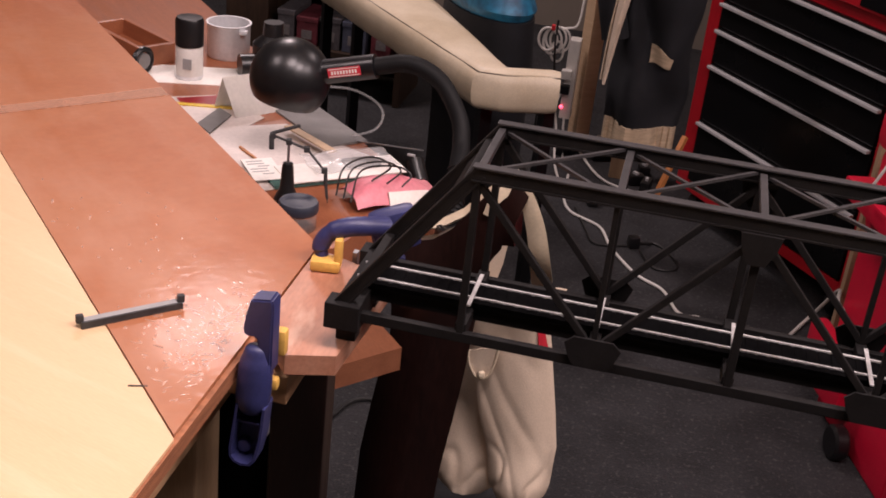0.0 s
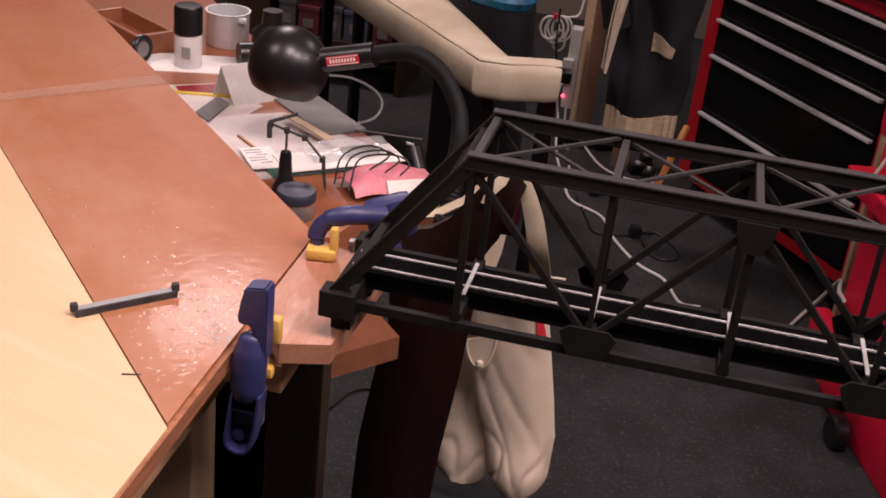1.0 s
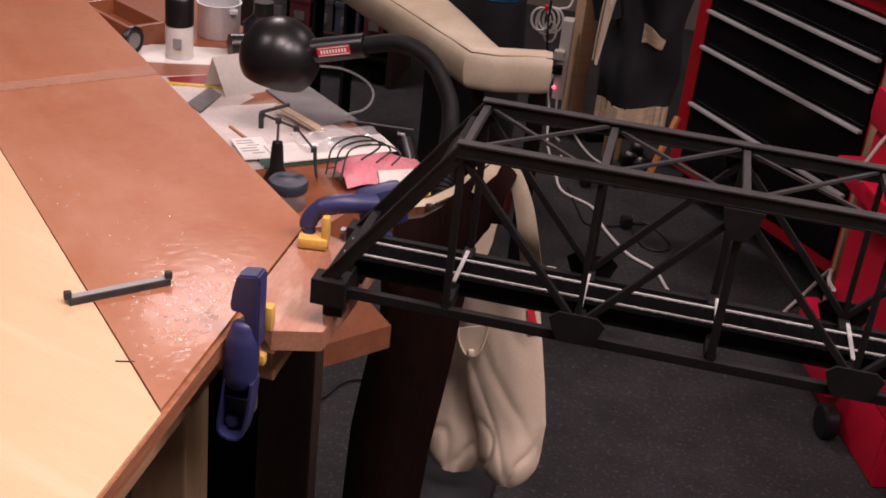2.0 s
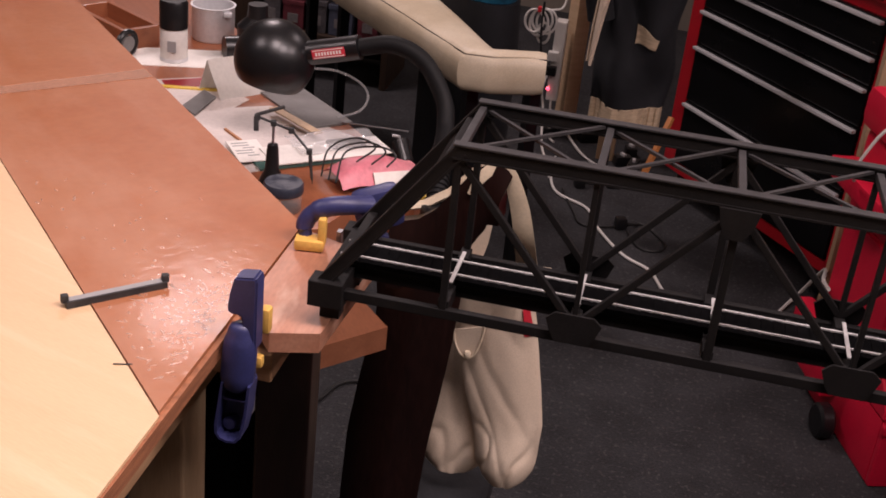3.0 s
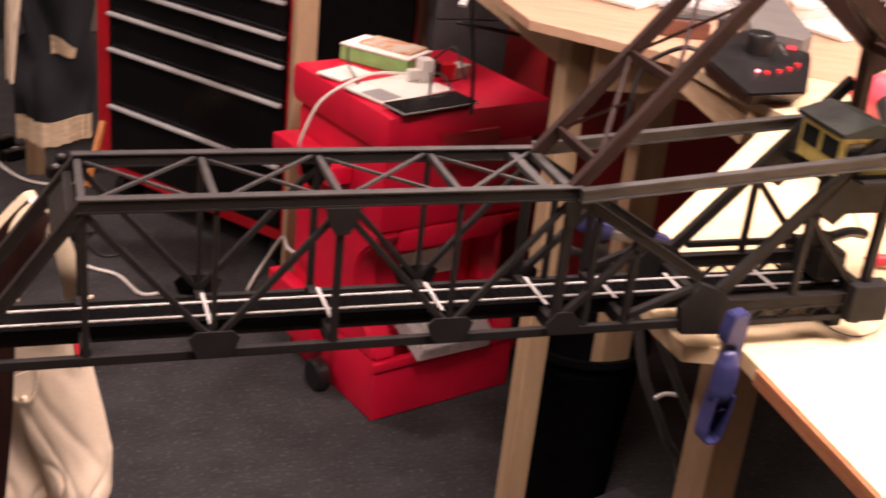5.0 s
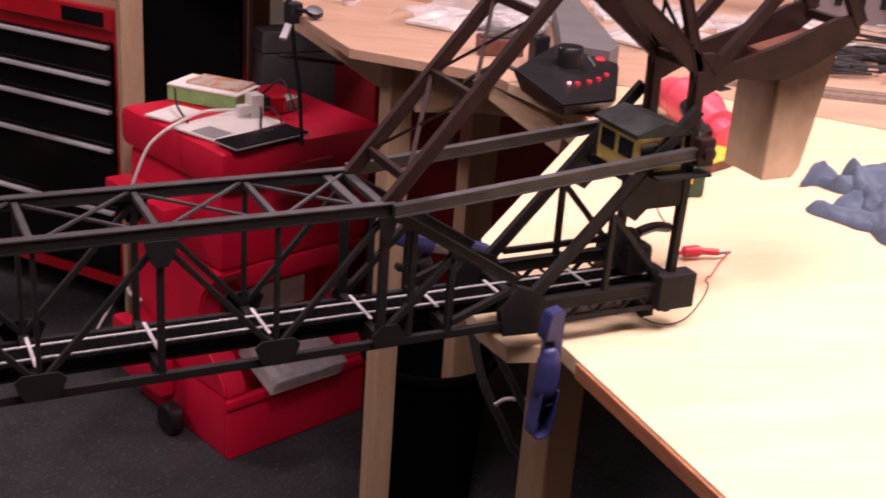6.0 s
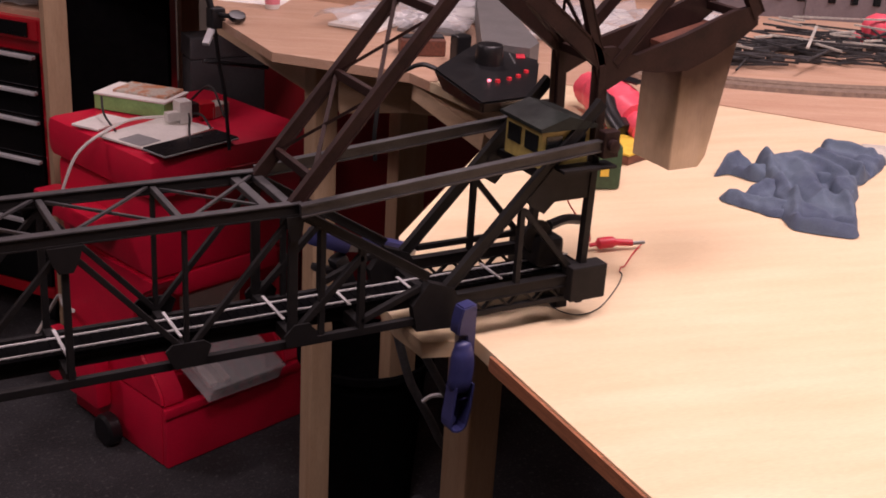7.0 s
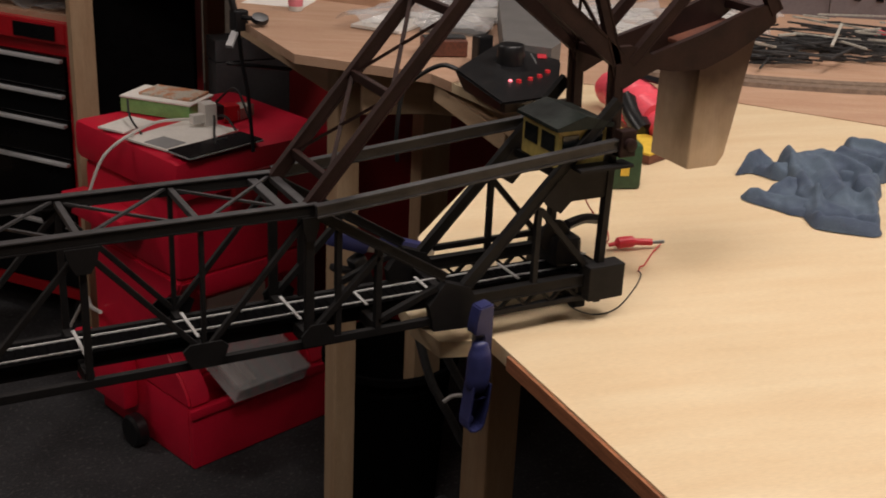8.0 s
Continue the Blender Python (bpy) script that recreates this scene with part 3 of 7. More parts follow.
def member(name, p, q, y, w, h, material=BR, flange=0.0, label=""):
    """A bar of the truss in the plane y, from (x, z) to (x, z), with thin flanges where wanted."""
    bm = beam(B(), (p[0], y, p[1]), (q[0], y, q[1]), w, h, bev=0.0004)
    if flange:
        d = (Vector((q[0] - p[0], q[1] - p[1]))).normalized()
        n = Vector((-d.y, d.x)) * (h / 2 + 0.0004)
        for s in (1, -1):
            beam(bm, (p[0] + s * n.x, y, p[1] + s * n.y), (q[0] + s * n.x, y, q[1] + s * n.y), w + flange, 0.0012)
    return part(name, bm, material, bridge, label)


def crossbar(name, x, z, w, h, y0=YN, y1=YF, material=BR):
    return part(name, beam(B(), (x, y0, z), (x, y1, z), w, h, bev=0.0004), material, bridge)


for y, out in ((YN, -1), (YF, 1)):
    member("top_chord", (-0.002, ZT), (0.281, ZT), y, 0.0046, 0.0060)
    # flange colour lightened for light from above
    part("chord_flange", beam(B(), (-0.003, y, ZT + 0.0037), (0.282, y, ZT + 0.0037), 0.0062, 0.0012, bev=0.0003), "bridge_top", bridge, "top flange, grey as if lit from above")
    part("chord_flange", beam(B(), (-0.003, y, ZT - 0.0034), (0.282, y, ZT - 0.0034), 0.0060, 0.0010), BR, bridge)
    member("bottom_chord", (-0.062, ZB - 0.001), (0.385, ZB - 0.001), y, 0.0044, 0.0056)
    member("end_post", (-0.066, 0.905), (0.001, ZT + 0.001), y, 0.0044, 0.0052, flange=0.0012)
    bm = box(B(), (-0.0625, y, 0.9010), (0.019, 0.013, 0.0150), 0, 0.0006)
    part("end_shoe", bm, BR, bridge)
    part("bearing_foot", box(B(), (-0.063, y * 0.62, 0.88735), (0.011, 0.010, 0.0147), 0, 0.0004), BR, bridge)
    for x, w in ((0.0, 0.0038), (0.069, 0.0028), (0.138, 0.0042), (0.208, 0.0028), (0.277, 0.006)):
        member("vertical", (x, ZB), (x, ZT - 0.003), y, w, 0.0040)
    for a, b in (((0.0, ZT - 0.004), (0.069, 0.908)), ((0.069, 0.908), (0.138, ZT - 0.006)), ((0.138, ZT - 0.006), (0.208, 0.908)), ((0.208, 0.908), (0.277, ZT - 0.004))):
        member("diagonal", a, b, y, 0.0036, 0.0036)
    for x in (0.069, 0.208):
        part("gusset_plate", plate_xz(B(), [(x - 0.0085, 0.8992), (x + 0.0085, 0.8992), (x + 0.0120, 0.9050), (x + 0.0145, 0.9120), (x + 0.0100, 0.9160), (x - 0.0100, 0.9160), (x - 0.0145, 0.9120), (x - 0.0120, 0.9050)],
                                      y + out * 0.0026, y + out * 0.0040), BR, bridge)
    part("gusset_plate", plate_xz(B(), [(0.272, 0.9000), (0.292, 0.9000), (0.2935, 0.9080), (0.287, 0.9150), (0.277, 0.9150), (0.2705, 0.9080)], y + out * 0.0026, y + out * 0.0040), BR, bridge)
    for x, s in ((0.138, 0.010), (0.277, 0.006)):
        part("gusset_plate", plate_xz(B(), [(x - s, 0.989), (x + s, 0.989), (x + s * 0.8, 0.980), (x + s * 0.4, 0.973), (x - s * 0.4, 0.973), (x - s * 0.8, 0.980)],
                                      y + out * 0.0026, y + out * 0.0042), BR, bridge)
    # heel panel
    member("heel_chord", (0.279, 0.991), (0.374, 0.932), y, 0.0042, 0.0046, flange=0.0014)
    member("vertical", (0.325, ZB), (0.325, 0.962), y, 0.0045, 0.0045)
    member("vertical", (0.297, ZB), (0.297, 0.976), y, 0.004, 0.0035)
    member("diagonal", (0.279, 0.908), (0.325, 0.955), y, 0.0045, 0.0045)
    member("diagonal", (0.325, 0.908), (0.368, 0.925), y, 0.0045, 0.0045)
    part("heel_plate", plate_xz(B(), [(0.366, 0.894), (0.399, 0.892), (0.402, 0.906), (0.393, 0.922), (0.374, 0.929), (0.362, 0.913)],
                                y - 0.0035, y + 0.0035), BR, bridge)
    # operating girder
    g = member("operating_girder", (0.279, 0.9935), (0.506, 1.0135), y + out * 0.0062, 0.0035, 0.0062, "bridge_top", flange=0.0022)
    part("pin_block", box(B(), (0.507, y + out * 0.0065, 1.014), (0.013, 0.009, 0.019), 0, 0.001), "bridge_brown", bridge)
    part("pin", lathe(B(), [(0, 0), (0.0045, 0), (0.0045, 0.004), (0.003, 0.0048), (0, 0.0048)], pose(0.507, y + out * 0.011, 1.014, 90 if out < 0 else -90), 12), "bridge_brown", bridge, smooth=True)
    # counterweight links and frame
    member("counterweight_link", (0.277, 0.993), (0.415, 1.158), y * 0.92, 0.0040, 0.0066, "bridge_brown", flange=0.0015)
    cy = y * 0.75
    for a, b, h in (((0.506, 1.068), (0.405, 1.146), 0.011), ((0.506, 1.012), (0.504, 1.066), 0.0065), ((0.504, 1.066), (0.470, 1.156), 0.0055),
                    ((0.515, 1.066), (0.600, 1.156), 0.0060), ((0.405, 1.152), (0.600, 1.156), 0.008), ((0.600, 1.156), (0.640, 1.094), 0.008),
                    ((0.470, 1.152), (0.436, 1.120), 0.005)):
        member("frame_bar", a, b, cy, 0.005, h, "bridge_brown", flange=0.001)
    arm = [(0.500, 1.060), (0.504, 1.052), (0.511, 1.0485), (0.522, 1.054), (0.537, 1.060), (0.552, 1.0575), (0.579, 1.0570), (0.603, 1.066), (0.628, 1.079), (0.640, 1.087),
           (0.6385, 1.096), (0.630, 1.100), (0.616, 1.098), (0.575, 1.083), (0.532, 1.071), (0.515, 1.078), (0.503, 1.078), (0.497, 1.070)]
    part("counterweight_arm", plate_xz(B(), arm, cy - 0.0022, cy + 0.0022), "bridge_brown", bridge, "brown plate arm with rounded end")
    # tower
    member("tower_diagonal", (0.390, 0.922), (0.503, 1.042), y, 0.0042, 0.0058, flange=0.001)
    member("tower_post", (0.499, 0.893), (0.501, 1.012), y, 0.0055, 0.0062)
    part("tower_girder", plate_xz(B(), [(0.458, 0.999), (0.503, 0.999), (0.503, 0.974), (0.470, 0.974), (0.462, 0.966), (0.452, 0.972), (0.444, 0.982)], y - 0.002, y + 0.002), BR, bridge)
    part("tower_shoe", box(B(), (0.501, y + out * 0.003, 0.911), (0.030, 0.014, 0.026), 0, 0.0008), BR, bridge)
    part("bearing_foot", box(B(), (0.499, y * 0.3, 0.8885), (0.010, 0.009, 0.018), 0, 0.0006), BR, bridge)
    member("tower_sill", (0.395, 0.912), (0.492, 0.912), y, 0.005, 0.007, flange=0.0015)
    member("tower_sill", (0.395, 0.8985), (0.492, 0.8985), y, 0.0045, 0.004)
    xs = [0.408 + 0.0105 * k for k in range(8)]
    for k, (a, b) in enumerate(zip(xs, xs[1:])):
        za, zb = (0.900, 0.910) if k % 2 else (0.910, 0.900)
        member("lattice_bar", (a, za), (b, zb), y, 0.003, 0.0022)
    member("tower_vertical", (0.445, 0.914), (0.445, 0.972), y, 0.0042, 0.0042)
    member("tower_brace", (0.447, 0.970), (0.492, 0.918), y, 0.0042, 0.0042)
    member("tower_tie", (0.400, 0.924), (0.490, 0.924), y, 0.004, 0.0042) if out > 0 else None
    part("walkway_plate", box(B(), (0.4900, y + out * 0.006, 0.9985), (0.044, 0.014, 0.0022), 0, 0.0004), BR, bridge)

# cross members of the leaf
for x in X + [0.262]:
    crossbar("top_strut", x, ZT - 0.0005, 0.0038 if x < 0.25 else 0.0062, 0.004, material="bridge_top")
for x in X + [0.325]:
    crossbar("floor_beam", x, 0.9035, 0.006, 0.009)
crossbar("end_beam", -0.064, 0.9035, 0.006, 0.011)
crossbar("end_beam", -0.056, 0.899, 0.004, 0.016)
for a, b in zip(X, X[1:]):
    for y0, y1 in ((YN, YF), (YF, YN)):
        z = ZT + (0.0012 if y0 == YN else -0.0008)
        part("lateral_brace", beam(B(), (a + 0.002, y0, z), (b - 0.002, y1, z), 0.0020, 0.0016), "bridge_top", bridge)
for k, t in enumerate((0.15, 0.9)):
    x, z = -0.066 + 0.067 * t, 0.905 + 0.089 * t
    crossbar("portal_strut", x, z, 0.005, 0.0045)
part("portal_plate", beam(B(), (-0.0115, YN, 0.9775), (-0.0115, YF, 0.9775), 0.0015, 0.014, up=(0.6, 0, 0.8)), BR, bridge)
for t in (0.10, 0.40, 0.70, 0.95):
    x, z = 0.277 + 0.138 * t, 0.993 + 0.165 * t
    crossbar("link_strut", x, z, 0.004, 0.006, YN * 0.92, YF * 0.92, "bridge_brown")
ts = (0.10, 0.40, 0.70, 0.95)
for a, b in zip(ts, ts[1:]):
    for y0, y1 in ((YN, YF), (YF, YN)):
        part("link_lacing", beam(B(), (0.277 + 0.138 * a, y0 * 0.9, 0.993 + 0.165 * a), (0.277 + 0.138 * b, y1 * 0.9, 0.993 + 0.165 * b), 0.0026, 0.0020), "bridge_brown", bridge)
for x, z in ((0.506, 1.068), (0.405, 1.148), (0.600, 1.152), (0.470, 1.150), (0.636, 1.092)):
    crossbar("frame_strut", x, z, 0.006, 0.006, YN * 0.75, YF * 0.75, "bridge_brown")
for a, b in (((0.506, 1.068), (0.405, 1.146)), ((0.504, 1.066), (0.470, 1.152))):
    for y0, y1 in ((YN, YF), (YF, YN)):
        part("frame_lacing", beam(B(), (a[0], y0 * 0.75, a[1]), (b[0], y1 * 0.75, b[1]), 0.0022, 0.0022), "bridge_brown", bridge)
for x, z, h in ((0.385, 0.905, 0.014), (0.501, 0.910, 0.016), (0.502, 0.997, 0.006), (0.466, 0.990, 0.006)):
    crossbar("tower_strut", x, z, 0.006, h)

# counterweight block
bm = plate_xz(B(), [(0.5835, 0.978), (0.6115, 0.978), (0.6175, 0.986), (0.634, 1.078), (0.5835, 1.066)], -0.0155, 0.030)
bmesh.ops.bevel(bm, geom=list(bm.edges), offset=0.0008, segments=1, affect="EDGES")
blk = part("counterweight_block", bm, "block", bridge, "pale sanded wooden counterweight block")
part("painted_cap", plate_xz(B(), [(0.5830, 1.0662), (0.6345, 1.0782), (0.6345, 1.0805), (0.5830, 1.0690)], -0.0157, 0.0305), "rust", blk, "rust brown painted top")

# deck, ties and rails
part("deck_girder", box(B(), (0.2265, -0.0085, 0.9048), (0.577, 0.004, 0.0099)), BR, bridge)
part("deck_girder", box(B(), (0.2265, 0.0085, 0.9048), (0.577, 0.004, 0.0099)), BR, bridge)
bm = B()
for k in range(92):
    box(bm, (-0.060 + k * 0.0063, 0.0, 0.9114), (0.0046, 0.027, 0.0006))
tagged(part("sleeper", bm, "deck", bridge), kind="stuff")
part("deck_plate", box(B(), (0.2265, 0.0, 0.9100), (0.577, 0.026, 0.0024)), "deck", bridge)
for y in (-0.00825, 0.00825):
    bm = box(B(), (0.2265, y, 0.91155), (0.579, 0.0009, 0.0005))
    box(bm, (0.2265, y, 0.9122), (0.579, 0.0012, 0.0008))
    part("track_rail", bm, "rail", bridge, "bright metal rail")
for x, tilt in ((0.001, 0), (0.069, 0), (0.139, 0), (0.208, 0), (0.276, 0), (0.325, 0), (0.375, 0), (0.443, 0)):
    part("rail_brace", box(B(), (x, -0.001, 0.9130), (0.0021, 0.038 if x < 0.3 else 0.030, 0.0008), tilt), "strip_pale", bridge, "pale plastic cross strip")

# machinery and cabin
part("gear_housing", box(B(), (0.485, 0.0, 0.926), (0.022, 0.030, 0.022), 0, 0.004), BR, bridge)
part("gear_wheel", lathe(B(), [(0, -0.002), (0.012, -0.002), (0.013, 0), (0.012, 0.002), (0, 0.002)], pose(0.478, -0.004, 0.936, 90), 20), BR, bridge)
cab = part("cabin", box(B(), (0.4765, -0.008, 1.0115), (0.039, 0.046, 0.0275), 0, 0.0004), "yellow_cab", bridge, "mustard yellow operator's cabin")
part("roof", plate_xz(B(), [(0.4535, 1.025), (0.4995, 1.025), (0.4995, 1.0275), (0.4765, 1.0345), (0.4535, 1.0275)], -0.0345, 0.0185), "cab_roof", cab, "dark green pitched roof")
for y in (-0.019, 0.003):
    part("window", box(B(), (0.4568, y, 1.0145), (0.0012, 0.0165, 0.0125)), "glass_dark", cab)
for x in (0.467, 0.486):
    part("window", box(B(), (x, -0.0312, 1.0145), (0.0130, 0.0012, 0.0125)), "glass_dark", cab)

# ---- clamps ----


def bar_clamp(at, rz, label, size=1.0):
    """A small one-handed bar clamp; jaw over a table edge at the origin, handle hanging down, its flat side facing -y before the turn."""
    c = thing("bar_clamp", at, label, "clamp", "clamps on the bridge landings")
    R = pose(*at, 0, 0, rz) @ Matrix.Diagonal((size, size, size, 1))

    def put(name, bm, m, lab="", parent=c, smooth=True):
        bmesh.ops.transform(bm, matrix=R, verts=bm.verts)
        return part(name, bm, m, parent, lab, smooth)

    bm = plate_xz(B(), [(-0.0050, 0.0388), (0.0060, 0.0405), (0.0072, 0.0385), (0.0072, -0.0030), (-0.0002, -0.0030), (-0.0006, 0.0150), (-0.0018, 0.0172), (-0.0078, 0.0172),
                        (-0.0088, 0.0200), (-0.0074, 0.0300)], -0.0068, 0.0050)
    bmesh.ops.bevel(bm, geom=list(bm.edges), offset=0.0010, segments=2, affect="EDGES")
    put("upper_jaw", bm, "clamp_blue")
    spine = [(-0.0020, -0.0045, 0.0120), (-0.0018, -0.0048, 0.0040), (-0.0020, -0.0050, -0.0080), (-0.0028, -0.0050, -0.0200), (-0.0036, -0.0045, -0.0295)]
    bm = tube(B(), spine, [0.0030, 0.0052, 0.0060, 0.0065, 0.0068, 0.0072, 0.0078, 0.0084, 0.0088, 0.0090, 0.0092, 0.0093, 0.0094, 0.0094, 0.0094, 0.0094, 0.0094, 0.0094, 0.0093, 0.0091, 0.0088, 0.0084, 0.0078, 0.0066, 0.0040], 18)
    bmesh.ops.scale(bm, vec=(1, 0.88, 1), verts=bm.verts)
    put("body", bm, "clamp_blue")
    rim = [(-0.0090, -0.0225), (-0.0105, -0.0360), (-0.0122, -0.0500), (-0.0120, -0.0555), (-0.0100, -0.0585), (-0.0060, -0.0598), (-0.0015, -0.0592), (0.0012, -0.0560), (0.0040, -0.0420), (0.0056, -0.0225)]
    bm, rows = B(), []
    for i, (x, z) in enumerate(rim):
        d = (Vector(rim[min(i + 1, len(rim) - 1)]) - Vector(rim[max(i - 1, 0)])).normalized() * 0.0007
        rows.append([bm.verts.new(v) for v in ((x - d.y, -0.0108, z + d.x), (x + d.y, -0.0108, z - d.x), (x + d.y, 0.0016, z - d.x), (x - d.y, 0.0016, z + d.x))])
    for a, b in zip(rows, rows[1:]):
        for k in range(4):
            bm.faces.new((a[k], a[(k + 1) % 4], b[(k + 1) % 4], b[k]))
    bm.faces.new(rows[0])
    bm.faces.new(rows[-1][::-1])
    bmesh.ops.recalc_face_normals(bm, faces=bm.faces)
    put("handle", bm, "clamp_blue", smooth=False)
    put("rib", beam(B(), (-0.0098, -0.0030, -0.0345), (0.0046, -0.0030, -0.0345), 0.0095, 0.0012), "clamp_blue", smooth=False)
    put("handle_back", plate_xz(B(), rim, 0.0010, 0.0028), "clamp_blue", smooth=False)
    put("trigger", lathe(B(), [(0, -0.004), (0.0036, -0.0025), (0.0042, 0.0), (0.0036, 0.0025), (0, 0.004)], pose(-0.0072, -0.0015, -0.0530, 90), 16), "clamp_blue")
    put("bar", box(B(), (0.0012, 0.0070, -0.012), (0.003, 0.0045, 0.076)), "steel", "steel clamp bar")
    put("jaw_pad", box(B(), (0.0070, 0.0095, 0.0085), (0.0060, 0.007, 0.015), 0, 0.002), "clamp_yellow", "orange-yellow rubber jaw pad")
    put("jaw_pad", box(B(), (0.0030, 0.0095, -0.018), (0.007, 0.006, 0.007), 0, 0.002), "clamp_yellow", "orange-yellow rubber jaw pad")
    return c


bar_clamp((-0.0965, -0.062, T), 0, "blue plastic bar clamp with yellow pads on the reddish landing board")
bar_clamp((0.3935, -0.0500, T), 4, "blue plastic bar clamp on the pale landing board", 0.93)

# clamp that lies over the far side of the landing board
c2 = thing("bar_clamp", (-0.085, 0.065, T), "blue bar clamp with yellow pad gripping the landing board from behind", "clamp", "clamps on the bridge landings")
tube_pts = [(-0.1025, 0.055, T + 0.006), (-0.1035, 0.056, T + 0.013), (-0.0990, 0.057, T + 0.0205), (-0.0900, 0.059, T + 0.0255), (-0.0790, 0.064, T + 0.0265), (-0.0680, 0.074, T + 0.024)]
part("upper_jaw", tube(B(), tube_pts, [0.0042] * 4 + [0.0054] * 10 + [0.0062] * 20, 10), "clamp_blue", c2, smooth=True)
part("jaw_pad", box(B(), (-0.0985, 0.051, T + 0.0035), (0.018, 0.012, 0.007), 10, 0.002), "clamp_yellow", c2, "orange-yellow rubber jaw pad", True)
part("jaw_pad", box(B(), (-0.0915, 0.053, T + 0.0120), (0.0048, 0.009, 0.018), 10, 0.0015), "clamp_yellow", c2, "orange-yellow rubber jaw pad", True)
part("body", beam(B(), (-0.080, 0.082, T + 0.013), (-0.053, 0.093, T + 0.022), 0.016, 0.027, bev=0.006), "clamp_blue", c2, smooth=True)
part("handle", beam(B(), (-0.078, 0.082, T + 0.000), (-0.060, 0.092, T - 0.006), 0.012, 0.010, bev=0.004), "clamp_blue", c2, smooth=True)
part("bar", beam(B(), (-0.086, 0.073, T + 0.004), (-0.086, 0.073, T - 0.045), 0.003, 0.005), "steel", c2)

c3 = thing("bar_clamp", (0.45, 0.11, T), "blue-grey bar clamp lying behind the bridge on the table edge", "clamp", "clamps on the bridge landings")
part("body", beam(B(), (0.348, 0.112, T + 0.032), (0.382, 0.110, T + 0.019), 0.012, 0.013, bev=0.004), "clamp_blue", c3, smooth=True)
part("upper_jaw", beam(B(), (0.396, 0.113, T + 0.021), (0.432, 0.110, T + 0.009), 0.012, 0.010, bev=0.003), "clamp_blue", c3, smooth=True)
part("bar", beam(B(), (0.378, 0.112, T + 0.018), (0.440, 0.110, T + 0.0045), 0.004, 0.006), "steel", c3)
part("handle", beam(B(), (0.372, 0.11, T + 0.012), (0.392, 0.115, T - 0.040), 0.012, 0.014, bev=0.004), "black_plastic", c3, smooth=True)
part("trigger", beam(B(), (0.352, 0.11, T + 0.006), (0.378, 0.112, T - 0.004), 0.008, 0.006, bev=0.002), "black_plastic", c3, smooth=True)

# long plastic spacer lying on the left table
strip = thing("bridge_shoe", (-0.178, -0.045, T), "dark grey plastic bearing strip lying across the two panels", "model part")
sp, sq = Vector((-0.197, -0.066, T + 0.002)), Vector((-0.158, -0.025, T + 0.002))
part("web", beam(B(), sp, sq, 0.0068, 0.0030, bev=0.0004), "grey_panel", strip)
part("flange", beam(B(), sp + Vector((0.002, -0.002, 0)), sq + Vector((0.002, -0.002, 0)), 0.0015, 0.004), "scrap", strip)
for p in (sp, sq):
    part("lug", box(B(), (p.x, p.y, T + 0.005), (0.0042, 0.0034, 0.005), 40, 0.001), "scrap", strip)
nail = thing("pencil_mark", (-0.142, -0.108, T), "short dark pencil tick on the pale panel", "mark")
part("tick", beam(B(), (-0.149, -0.1085, T + 0.0003), (-0.140, -0.1055, T + 0.0003), 0.0009, 0.0004), "scrap", nail)

# ---- things on the desk ----


make_part = part


